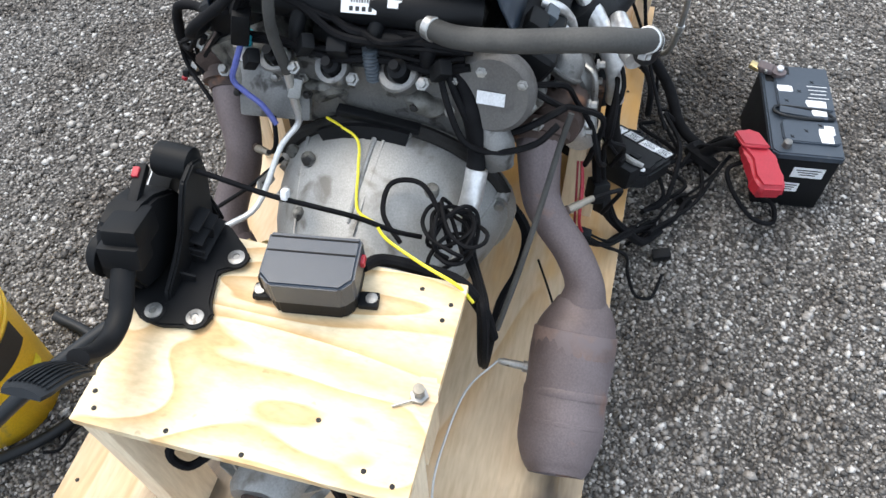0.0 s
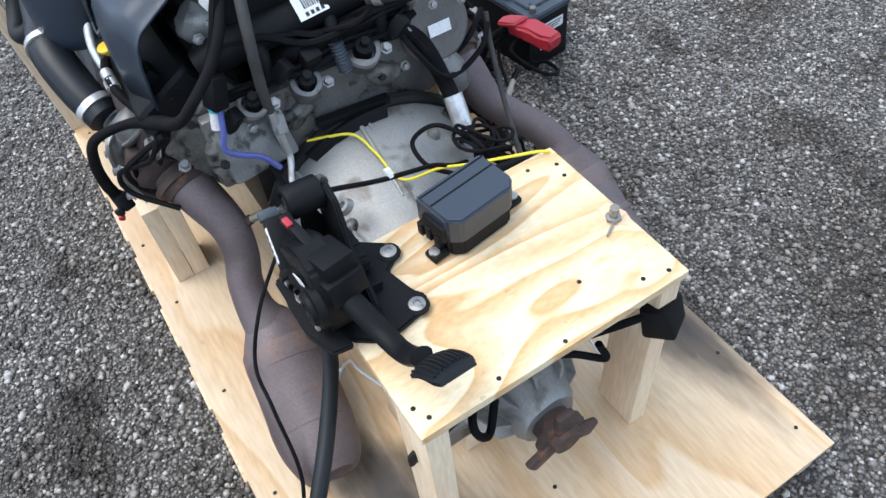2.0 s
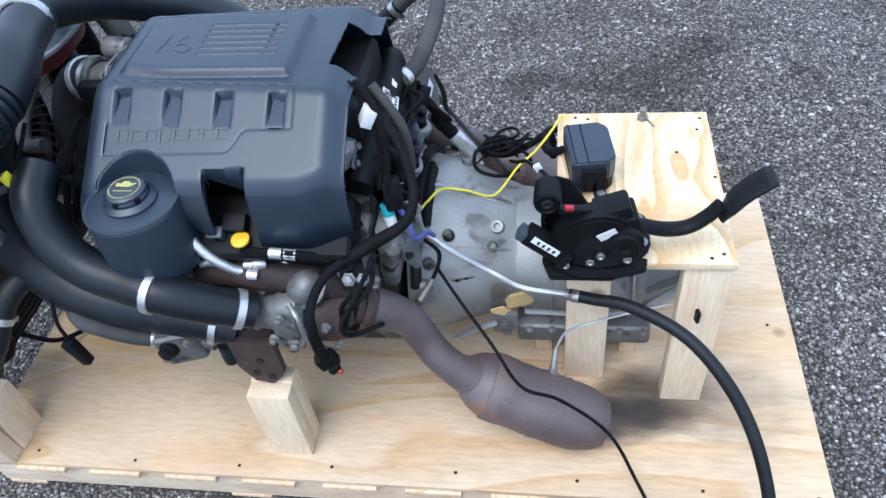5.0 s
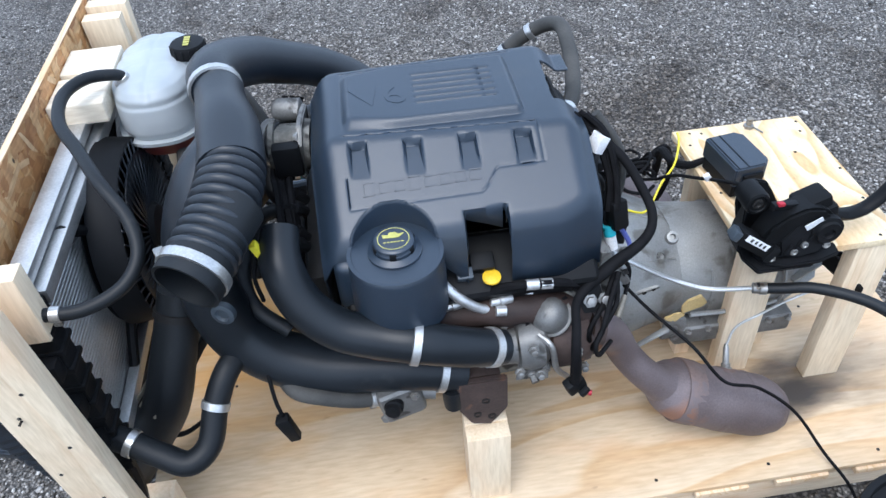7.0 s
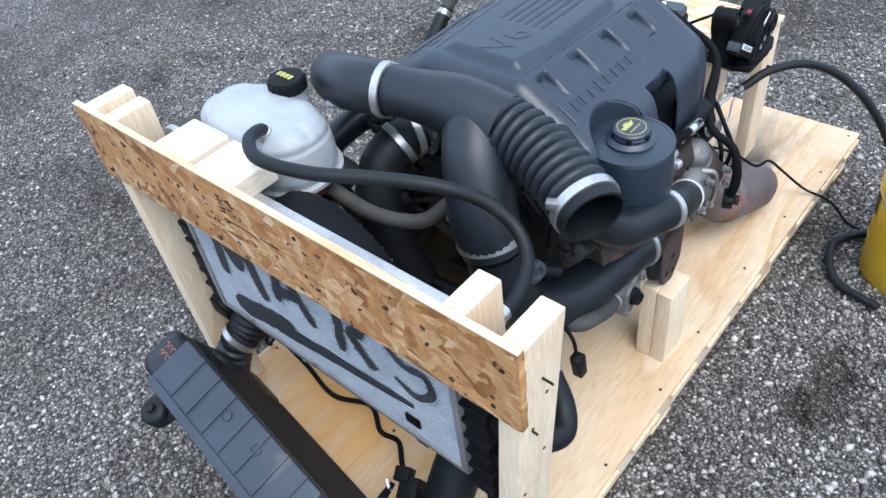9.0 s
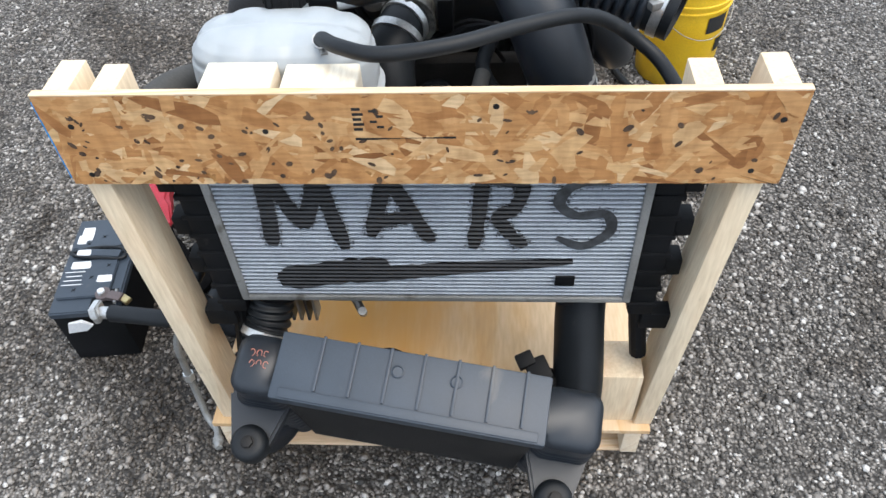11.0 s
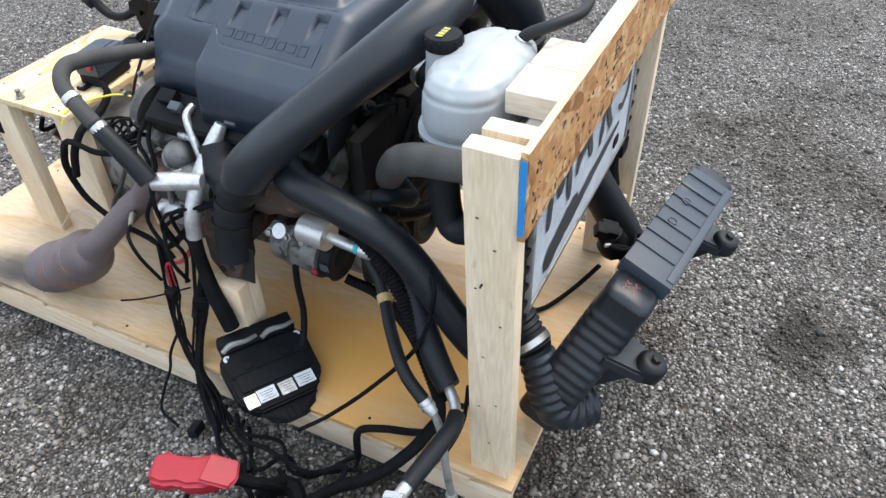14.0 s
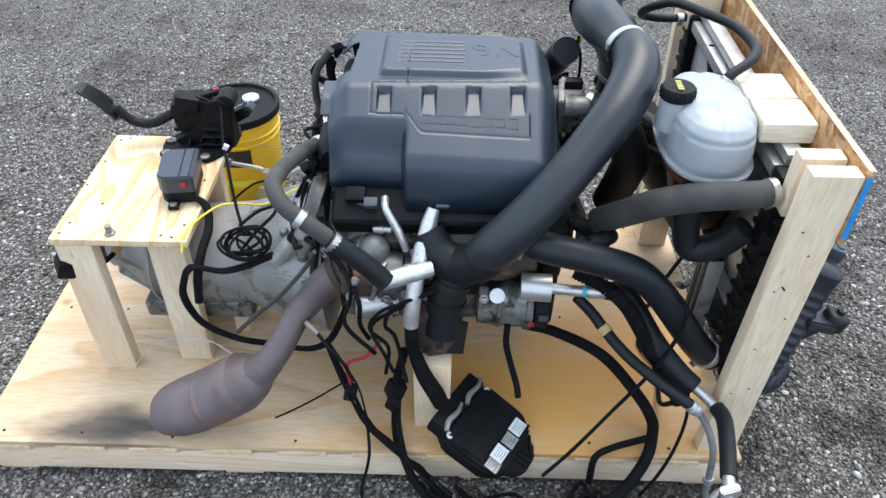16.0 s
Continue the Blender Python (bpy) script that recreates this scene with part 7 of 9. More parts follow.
for a, b in ((-0.09, 0.065), (0.09, 0.06)):
    part("eyelet", lathe(B(), em(a, b, 0.014), e3, ((0, 0.009), (0.003, 0.009), (0.0032, 0.004), (0.001, 0.004)), 12), WHITE, ecm)

rnd = random.Random(4)


def bundle(name, pts, count, spread, r, label, material=WIRE, wander=0.0):
    """Loose wires that run side by side, each a part."""
    th = thing(name, min(pts, key=lambda p: p[2]), label, "wiring")
    for k in range(count):
        off = Vector((rnd.uniform(-1, 1), rnd.uniform(-1, 1), rnd.uniform(-0.4, 1))) * spread
        q = [Vector(p) + off * (0.4 + 0.9 * rnd.random()) + Vector((rnd.gauss(0, 1), rnd.gauss(0, 1), abs(rnd.gauss(0, 0.7)))) * (wander if i else 0.0) + Vector((0, 0, 0.002)) for i, p in enumerate(pts)]
        for v in q:
            v.z = max(v.z, r + 0.002)
        part("wire", tube(B(), q, r * rnd.uniform(0.7, 1.3), 5, 6), material, th)
    return th


bundle("main_wiring_bundle", ((0.905, 0.14, 0.36), (0.958, 0.09, 0.256), (1.003, 0.04, 0.186), (1.077, -0.01, 0.138), (1.15, -0.04, 0.07), (1.22, -0.08, 0.03)), 6, 0.007, 0.0036, "loose black wires hanging over the deck edge", WIRE, 0.006)
bundle("connector_wiring", ((1.077, 0.06, 0.285), (1.076, 0.02, 0.192), (1.10, -0.02, 0.13), (1.14, -0.03, 0.086), (1.20, -0.07, 0.03)), 3, 0.006, 0.0036, "black wires below a plug at the deck edge", WIRE, 0.005)
cable("drooping_wire", ((1.003, 0.04, 0.186), (1.012, -0.015, 0.155), (1.005, -0.03, 0.10), (0.99, -0.06, 0.04), (1.01, -0.10, 0.012), (1.08, -0.12, 0.012)), 0.004, WIRE, "black wire drooping off the deck edge")
bundle("red_wiring", ((1.035, 0.12, 0.40), (1.0, 0.11, 0.355), (0.955, 0.105, 0.335), (0.952, 0.10, 0.30), (0.96, 0.09, 0.262)), 3, 0.008, 0.003, "thin red wires hanging below a turbocharger", RED)
bundle("fringe_wiring", ((1.24, -0.06, 0.02), (1.30, -0.12, 0.03), (1.40, -0.10, 0.04), (1.46, -0.13, 0.03), (1.53, -0.08, 0.03), (1.58, -0.11, 0.03)), 3, 0.03, 0.005, "black leads tangled on the gravel beside the pallet", WIRE, 0.02)
for k in (1, 4):
    rr_ = random.Random(k + 40)
    simple("loose_plug", box(B(), (1.08 + 0.06 * k + rr_.uniform(-0.02, 0.02), -0.08 - rr_.uniform(0, 0.14), 0.02), (0.045, 0.026, 0.026), (rr_.uniform(-20, 20), rr_.uniform(-15, 15), rr_.uniform(0, 180)), 0.005), BLACK, "small plug on the tangled wires", "connector", "loose connectors")
bundle("ground_wiring", ((1.14, -0.04, 0.03), (1.20, -0.10, 0.02), (1.28, -0.16, 0.03), (1.34, -0.20, 0.03), (1.42, -0.22, 0.04)), 3, 0.035, 0.0045, "tangled black wires on the gravel", WIRE, 0.022)
for k, (c, s_) in enumerate((((0.960, 0.088, 0.250), (0.030, 0.030, 0.05)), ((1.075, 0.075, 0.283), (0.04, 0.04, 0.05)), ((1.07, 0.06, 0.25), (0.03, 0.03, 0.04)))):
    simple("wire_connector", box(B(), c, s_, (10, 15, 30 * k), 0.006), BLACK, "black plastic connector on loose wires", "connector", "loose connectors")
cable("connector_lead", ((1.10, 0.10, 0.40), (1.085, 0.085, 0.34), (1.078, 0.078, 0.30)), 0.011, WIRE, "short black lead into a connector")
cable("module_lead", ((1.078, 0.07, 0.25), (1.08, 0.03, 0.19), (1.10, -0.02, 0.12), (1.14, -0.06, 0.05), (1.20, -0.10, 0.03)), 0.011, WIRE, "taped black lead under the control module")
cable("thin_dangling_wire", ((0.93, 0.17, 0.19), (0.86, 0.13, 0.17), (0.80, 0.10, 0.155), (0.76, 0.07, 0.16)), 0.0025, WIRE, "thin stiff black wire end")
cable("compressor_lead", ((1.345, 0.14, 0.45), (1.345, 0.135, 0.39), (1.36, 0.12, 0.33), (1.375, 0.09, 0.29), (1.38, 0.07, 0.265)), 0.008, WIRE, "black sleeve lead below the compressor")
cable("trailing_harness", ((1.42, -0.22, 0.05), (1.44, -0.18, 0.06), (1.47, -0.16, 0.05), (1.50, -0.18, 0.04)), 0.022, WIRE, "thick black harness on the gravel by the battery")
bundle("battery_cables", ((1.40, -0.245, 0.15), (1.42, -0.215, 0.11), (1.44, -0.175, 0.06), (1.42, -0.14, 0.03)), 3, 0.012, 0.0075, "thick black cables from the battery", WIRE, 0.012)
cable("battery_loop", ((1.37, -0.27, 0.15), (1.34, -0.23, 0.14), (1.30, -0.25, 0.11), (1.27, -0.31, 0.06), (1.29, -0.37, 0.03), (1.35, -0.37, 0.03), (1.38, -0.32, 0.03)), 0.006, WIRE, "black wire looping beside the battery")

batt = thing("car_battery", (1.535, -0.385, 0), "black car battery with worn white labels on the gravel", "battery")
bq = Matrix.Rotation(radians(6), 3, "Z")


def bat(a, b, c):
    """A point on the battery: along, across, up."""
    return Vector((1.535, -0.385, 0)) + bq @ Vector((a, b, c))


part("case", box(B(), bat(0, 0, 0.088), (0.312, 0.162, 0.176), bq, 0.006), BLACK, batt)
blid = part("lid", plate(B(), ((-0.16, -0.084), (0.16, -0.084), (0.16, 0.01), (0.152, 0.084), (-0.148, 0.084), (-0.16, 0.07)), bat(0, 0, 0.172), bq @ Vector((1, 0, 0)), bq @ Vector((0, 1, 0)), 0.022, 0.004, 3), IC_TOP, batt, "slate-grey lid")
for a, w in ((-0.085, 0.075), (0.055, 0.125)):
    vc = part("vent_cover", plate(B(), rounded(w, 0.135, 0.014, 4), bat(a, -0.012, 0.190), bq @ Vector((1, 0, 0)), bq @ Vector((0, 1, 0)), 0.011, 0.004, 3), IC_TOP, batt, "raised dusty vent cover")
    for k in range(3):
        for q in (-1, 1):
            part("vent_cross", box(B(), bat(a - w * 0.3 + w * 0.3 * k, 0.035 - 0.035 * k, 0.2015), (0.012, 0.0016, 0.0008), bq @ Matrix.Rotation(radians(45 * q), 3, "Z"), 0), BLACK, vc)
part("strap_slot", tube(B(), [bat(*p) for p in ((-0.035, -0.075, 0.2), (-0.045, -0.02, 0.2035), (-0.04, 0.045, 0.2035), (-0.022, 0.068, 0.2), (-0.005, 0.06, 0.2), (-0.008, 0.01, 0.2035), (-0.018, -0.05, 0.2035), (-0.035, -0.075, 0.2))], 0.0042, 6, 8), RUBBER, batt, "black carrying strap")
part("strap_grip", box(B(), bat(-0.026, 0.0, 0.202), (0.024, 0.115, 0.009), bq @ Matrix.Rotation(radians(-8), 3, "Z"), 0.004), IC_TOP, batt, "glossy strap grip")
for a, b, sx, sy, z in ((-0.098, -0.045, 0.046, 0.032, 0.2018), (-0.078, -0.055, 0.03, 0.024, 0.2021), (-0.026, -0.036, 0.020, 0.036, 0.2071), (0.012, -0.035, 0.024, 0.05, 0.2018), (0.062, 0.035, 0.022, 0.038, 0.2018)):
    part("label", lumpy(plate(B(), ((-sx / 2, -sy / 2), (sx * 0.4, -sy / 2), (sx / 2, -sy * 0.3), (sx / 2, sy * 0.45), (sx * 0.1, sy / 2), (-sx * 0.5, sy * 0.4)), bat(a, b, z - 0.001), bq @ Vector((1, 0, 0)), bq @ Vector((0, 1, 0)), 0.0012), 0.0, 40), WHITE, blid, "worn white label")
for k in range(8):
    part("print_bar", box(B(), bat(0.034 + 0.007 * k, -0.045, 0.2016), (0.0022, 0.05 - 0.006 * (k % 3), 0.0008), bq, 0), SHROUD if k % 2 else WHITE, blid)
for a, b, mt, lb in ((-0.135, 0.05, ALU_MID, "grey terminal"), (0.117, 0.045, ALU_MID, "grey terminal")):
    part("terminal", lathe(B(), bat(a, b, 0.192), (0, 0, 1), ((0, 0.012), (0.018, 0.010), (0.020, 0.007), (0.020, 0)), 16), mt, batt, lb)
part("terminal_well", box(B(), bat(0.122, 0.045, 0.193), (0.06, 0.062, 0.004), bq, 0.001), BLACK, batt)
ring = part("terminal_clamp", lumpy(lathe(B(), bat(0.117, 0.045, 0.198), (0, 0, 1), ((0, 0.012), (0, 0.0185), (0.012, 0.0185), (0.013, 0.011)), 18), 0.003, 60), RUST, batt, "corroded brass clamp")
part("clamp_ear", lumpy(box(B(), bat(0.128, 0.078, 0.207), (0.026, 0.04, 0.016), bq @ Matrix.Rotation(radians(-20), 3, "Z"), 0.005), 0.006, 50), RUST, ring, "rusty clamp ear")
part("clamp_lug", lumpy(box(B(), bat(0.135, 0.102, 0.203), (0.02, 0.028, 0.012), bq @ Matrix.Rotation(radians(-35), 3, "Z"), 0.004), 0.005, 50), BRASS, ring, "brass cable lug")
part("clamp_bolt", rod(B(), bat(0.108, 0.078, 0.208), bat(0.15, 0.082, 0.209), 0.0042), STEEL, ring)
part("clamp_nut", lathe(B(), bat(0.117, 0.045, 0.216), (0, 0, 1), ((0, 0.009), (0.005, 0.009), (0.006, 0.006), (0.006, 0)), 6), WHITE, ring, "pale corroded nut")
part("torn_scrap", lumpy(plate(B(), ((0, 0), (0.05, 0.005), (0.075, 0.03), (0.05, 0.05), (0.015, 0.045)), bat(0.158, -0.06, 0.12), bq @ Vector((0, 1, 0)), (0.1, 0, 1), 0.006, 0.002), 0.008, 40), WHITE, batt, "crumpled pale plastic scrap")
for b, z, w, h in ((-0.02, 0.13, 0.075, 0.034), (0.01, 0.075, 0.05, 0.03)):
    part("end_label", box(B(), bat(-0.1565, b, z), (0.0016, w, h), bq, 0), WHITE, batt, "white printed label")
    for k in range(3):
        part("print_bar", box(B(), bat(-0.1577, b, z + 0.009 - 0.008 * k), (0.0008, w * (0.8 - 0.15 * k), 0.003), bq, 0), INK, batt)
boot = thing("terminal_boot", (1.32, -0.28, 0.17), "bright red terminal boot on the battery cable", "cable boot")
bd, bs = Vector((0.93, 0.36, 0.02)).normalized(), Vector((-0.36, 0.93, 0.12)).normalized()
part("cover_half", lumpy(plate(B(), ((-0.094, -0.026), (-0.06, -0.038), (-0.02, -0.030), (0.0, -0.036), (0.05, -0.036), (0.066, -0.022), (0.068, 0.022), (0.03, 0.038), (0.0, 0.030), (-0.05, 0.042), (-0.088, 0.034)), Vector((1.325, -0.285, 0.172)), bd, bs, 0.040, 0.009, 3), 0.011, 26, 3.0), RED, boot, "", 60)
part("cover_flap", lumpy(plate(B(), ((-0.03, -0.032), (0.04, -0.036), (0.052, -0.01), (0.046, 0.03), (-0.02, 0.034)), Vector((1.372, -0.268, 0.202)), (bd + Vector((0, 0, -0.3))).normalized(), bs, 0.014, 0.005, 3), 0.004, 30, 1.0), RED, boot, "folded flap", 60)
part("cable_tail", tube(B(), ((1.385, -0.255, 0.185), (1.42, -0.235, 0.15), (1.44, -0.20, 0.10), (1.45, -0.17, 0.05)), (0.013, 0.014, 0.014, 0.014), 6, 12), WIRE, boot, "black cable")

# ---- accelerator pedal on the stand ----
ped = thing("accelerator_pedal", (0.47, 0.68, 0.60), "black plastic accelerator pedal bolted to the stand", "pedal")
part("base_plate", plate(B(), ((0.40, 0.69), (0.395, 0.655), (0.408, 0.595), (0.43, 0.588), (0.448, 0.60), (0.50, 0.612), (0.518, 0.585), (0.535, 0.575), (0.552, 0.59), (0.585, 0.63), (0.60, 0.72), (0.585, 0.765), (0.47, 0.765), (0.42, 0.715)), (0, 0, 0.601), (1, 0, 0), (0, 1, 0), 0.011, 0.003), BLACK, ped)
for x, y in ((0.418, 0.61), (0.529, 0.594), (0.414, 0.673)):
    part("boss", lathe(B(), (x, y, 0.610), (0, 0, 1), ((0, 0.019), (0.003, 0.018), (0.0035, 0.014)), 18), BLACK, ped)
    part("bolt", lathe(B(), (x, y, 0.6125), (0, 0, 1), ((0, 0.013), (0.003, 0.013), (0.004, 0.0085), (0.0045, 0.006), (0.002, 0.005), (0.002, 0)), 16), STEEL, ped, "steel washer and bolt")
# fan-shaped wall that carries the pivot head
part("side_wall", plate(B(), ((-0.075, 0.0), (-0.068, 0.02), (-0.03, 0.045), (0.0, 0.075), (0.022, 0.115), (0.040, 0.143), (0.070, 0.152), (0.094, 0.138), (0.098, 0.10), (0.088, 0.05), (0.080, 0.0)), (0.508, 0.668, 0.608), (1, 0, 0), (0, -0.1, 1), 0.010, 0.003), BLACK, ped)
part("back_wall", plate(B(), ((0.0, 0.0), (0.06, 0.0), (0.052, 0.05), (0.045, 0.11), (0.028, 0.115), (0.008, 0.05)), (0.592, 0.645, 0.608), (0.05, 1, 0), (0, 0, 1), 0.008, 0.003), BLACK, ped)
for k in range(3):
    part("step_rib", box(B(), (0.545, 0.648, 0.628 + 0.022 * k), (0.075 - 0.016 * k, 0.034 - 0.006 * k, 0.004), (14, 0, 0), 0.001), BLACK, ped)
for k in range(3):
    part("web", box(B(), (0.475 + 0.036 * k, 0.652, 0.620 + 0.006 * k), (0.004, 0.034, 0.022 + 0.012 * k), (14, 0, 4), 0.001), BLACK, ped)
head = part("pivot_head", lathe(B(), (0.590, 0.652, 0.740), (0, 1, 0.05), ((0, 0.018), (0.004, 0.025), (0.050, 0.026), (0.056, 0.024), (0.058, 0.019), (0.054, 0.017), (0.054, 0.0)), 26), BLACK, ped)
part("pivot_pin", lathe(B(), (0.590, 0.704, 0.7425), (0, 1, 0.05), ((0, 0.011), (0.005, 0.011), (0.006, 0.007), (0.003, 0.005), (0.003, 0.0)), 16), IRON, head)
# sensor housing with faceted lid, gear boss and hood
part("sensor_body", plate(B(), ((0.568, 0.616), (0.585, 0.665), (0.570, 0.700), (0.535, 0.728), (0.500, 0.742), (0.462, 0.735), (0.436, 0.708), (0.424, 0.665), (0.436, 0.628), (0.470, 0.612)), (0, 0.742, 0), (1, 0, 0), (0, 0, 1), 0.054, 0.006), BLACK, ped)
lidp = part("sensor_lid", plate(B(), ((0.540, 0.640), (0.548, 0.676), (0.520, 0.712), (0.482, 0.722), (0.450, 0.704), (0.440, 0.668), (0.458, 0.636), (0.500, 0.628)), (0, 0.842, 0), (1, 0, 0), (0, -0.14, 1), 0.02, 0.005), BLACK, ped, "faceted sensor lid")
part("gear_boss", lathe(B(), (0.452, 0.737, 0.682), (0, 1, 0.05), ((0, 0.034), (0.012, 0.033), (0.014, 0.026), (0.02, 0.024), (0.021, 0.012), (0.016, 0.01), (0.016, 0)), 22), BLACK, lidp)
for k in range(4):
    part("lid_rib", box(B(), (0.528 - 0.02 * k, 0.7535 - 0.002 * k, 0.650 + 0.008 * k), (0.003, 0.006, 0.03), (-6, -20, 0), 0.001), BLACK, lidp)
part("hood", box(B(), (0.474, 0.700, 0.722), (0.066, 0.052, 0.044), (0, 14, 8), 0.008), BLACK, ped)
part("hood_step", box(B(), (0.448, 0.700, 0.706), (0.040, 0.060, 0.038), (0, 14, 8), 0.006), BLACK, ped)
part("latch_arm", box(B(), (0.540, 0.716, 0.738), (0.062, 0.016, 0.014), (0, -12, 10), 0.003), BLACK, ped)
part("red_clip", box(B(), (0.552, 0.722, 0.748), (0.016, 0.010, 0.008), (0, -12, 10), 0.002), RED, ped, "red lock tab")
CN = Matrix.Rotation(radians(-34), 3, "Y") @ Matrix.Rotation(radians(-8), 3, "Z")
cc = Vector((0.592, 0.730, 0.664))
con = part("connector", box(B(), cc, (0.092, 0.036, 0.032), CN, 0.005), BLACK, ped, "black sensor connector")
part("connector_lip", box(B(), cc + CN @ Vector((-0.042, 0, 0)), (0.014, 0.044, 0.040), CN, 0.003), BLACK, con)
part("clip_bar", box(B(), cc + CN @ Vector((0.052, 0.006, 0.0)), (0.016, 0.03, 0.022), CN, 0.003), SHROUD, con)
part("label", box(B(), cc + CN @ Vector((0.004, 0.0172, 0.008)), (0.056, 0.003, 0.014), CN, 0), WHITE, con, "small white label")
part("label", box(B(), (0.484, 0.7465, 0.706), (0.036, 0.0016, 0.018), (-8, 32, 0), 0), WHITE, lidp, "small white label")
for k in range(4):
    part("print_bar", box(B(), cc + CN @ Vector((-0.014 + 0.011 * k, 0.0192, 0.008)), (0.005, 0.0006, 0.008), CN, 0), INK, con)
for x, z in ((0.512, 0.640), (0.494, 0.656), (0.556, 0.630), (0.446, 0.648)):
    part("screw", lathe(B(), (x, 0.750, z), (0, 1, 0.1), ((0, 0.008), (0.004, 0.008), (0.005, 0.005), (0.003, 0.003), (0.003, 0)), 12), STEEL, lidp)
part("foot_flange", plate(B(), ((0.405, 0.72), (0.41, 0.752), (0.46, 0.768), (0.53, 0.768), (0.57, 0.752), (0.58, 0.72)), (0, 0, 0.612), (1, 0, 0), (0, 1, 0), 0.010, 0.003), BLACK, ped)
arm_pts = ((0.47, 0.712, 0.700), (0.42, 0.698, 0.682), (0.375, 0.686, 0.662), (0.335, 0.680, 0.663), (0.305, 0.676, 0.684), (0.284, 0.674, 0.712))
part("pedal_arm", tube(B(), arm_pts, (0.0175, 0.0175, 0.017, 0.016, 0.016, 0.016), 7, 12, flat=0.72), BLACK, ped, "curved pedal arm")
pdir = Vector((-0.63, -0.06, 0.78)).normalized()
pside = Vector((0.05, -1.0, -0.05))
pside = (pside - pdir * pside.dot(pdir)).normalized()
pout = pdir.cross(pside)
pa = Vector((0.292, 0.675, 0.700))
bm = B()
for i in range(13):
    f = i / 12
    w = 0.029 - 0.014 * max(0.0, 0.3 - f) / 0.3 - 0.005 * max(0.0, f - 0.9) / 0.1
    bow = 0.012 * (2 * f - 1) ** 2
    bm_c = pa + pdir * (0.122 * f - 0.006) - pout * bow
    row = [bm.verts.new(bm_c + pside * (w * q) - pout * 0.006 * q * q) for q in (-1, -0.6, 0, 0.6, 1)] + [bm.verts.new(bm_c + pside * (w * q) - pout * 0.011) for q in (1, 0, -1)]
    if i:
        for j in range(8):
            bm.faces.new((prow[j], prow[(j + 1) % 8], row[(j + 1) % 8], row[j]))
    else:
        bm.faces.new(row)
    prow = row
bm.faces.new(prow)
pad = part("pad", bm, RUBBER, ped, "ribbed rubber pedal pad")
for k in range(9):
    q = -0.84 + 0.21 * k
    part("tread", tube(B(), [pa + pdir * (0.122 * f - 0.004) - pout * (0.012 * (2 * f - 1) ** 2 + 0.006 * q * q - 0.0008) + pside * q * 0.0275 for f in (0.26, 0.45, 0.65, 0.9)], 0.0016, 3, 5), RUBBER, pad)

# ---- fuse box on the stand ----
fuse = thing("fuse_box", (0.51, 0.455, 0.60), "black plastic fuse box screwed to the stand", "fuse box")
FR_ = Euler((0, 0, radians(8))).to_matrix()
FO = Vector((0.508, 0.457, 0.60))
fux, fuy = FR_ @ Vector((1, 0, 0)), FR_ @ Vector((0, 1, 0))
outline = ((-0.045, -0.050), (-0.028, -0.067), (0.045, -0.067), (0.045, 0.067), (-0.028, 0.067), (-0.045, 0.050))
part("body", plate(B(), tuple((x * 0.95, y * 0.95) for x, y in outline), FO + Vector((0, 0, 0.002)), fux, fuy, 0.05, 0.004), BLACK, fuse)
lid = part("lid", plate(B(), outline, FO + Vector((0, 0, 0.034)), fux, fuy, 0.05, 0.004, 3), COVER, fuse, "dark grey lid with a groove")
for dx in (0.012, 0.036):
    part("groove", box(B(), FO + FR_ @ Vector((dx, 0, 0.0843)), (0.0026, 0.126, 0.0012), FR_, 0), BLACK, lid)
for k in range(3):
    part("hinge_clip", box(B(), FO + FR_ @ Vector((-0.01 + 0.02 * k, 0.070, 0.028 + 0.006 * (k % 2))), (0.012, 0.012, 0.026), FR_, 0.002), BLACK, fuse)
for y in (-0.078, 0.078):
    t_ = part("tab", box(B(), FO + FR_ @ Vector((-0.012, y, 0.008)), (0.026, 0.03, 0.012), FR_, 0.004), BLACK, fuse)
    part("screw", lathe(B(), FO + FR_ @ Vector((-0.012, y * 1.06, 0.014)), (0, 0, 1), ((0, 0.009), (0.003, 0.009), (0.004, 0.004)), 12), STEEL, t_)
part("latch", box(B(), FO + FR_ @ Vector((0.0, 0.067, 0.05)), (0.05, 0.012, 0.03), FR_, 0.003), BLACK, fuse)
part("red_fuse", box(B(), FO + FR_ @ Vector((0.02, -0.067, 0.062)), (0.016, 0.012, 0.012), FR_, 0.002), RED, fuse)

# ---- brass valve and screws on the stand ----
valve = thing("brass_valve", (0.383, 0.268, 0.60), "small brass drain fitting through the stand top", "fitting")
part("nut", lathe(B(), (0.383, 0.268, 0.60), (0, 0, 1), ((0, 0.013), (0.008, 0.013), (0.009, 0.008), (0.02, 0.008), (0.021, 0.006)), 6), STEEL, valve)
part("neck", lathe(B(), (0.383, 0.268, 0.60), (0, 0, 1), ((0, 0.006), (0.022, 0.006), (0.023, 0.008), (0.027, 0.008), (0.028, 0)), 12), TAN_METAL, valve)
part("cotter_pin", rod(B(), (0.383, 0.26, 0.606), (0.36, 0.30, 0.603), 0.002, None, 6), STEEL, valve)
part("under_body", lathe(B(), (0.383, 0.275, 0.581), (0, 0, -1), ((0, 0.014), (0.012, 0.016), (0.03, 0.016), (0.032, 0.008), (0.055, 0.006)), 12), BRASS, valve)
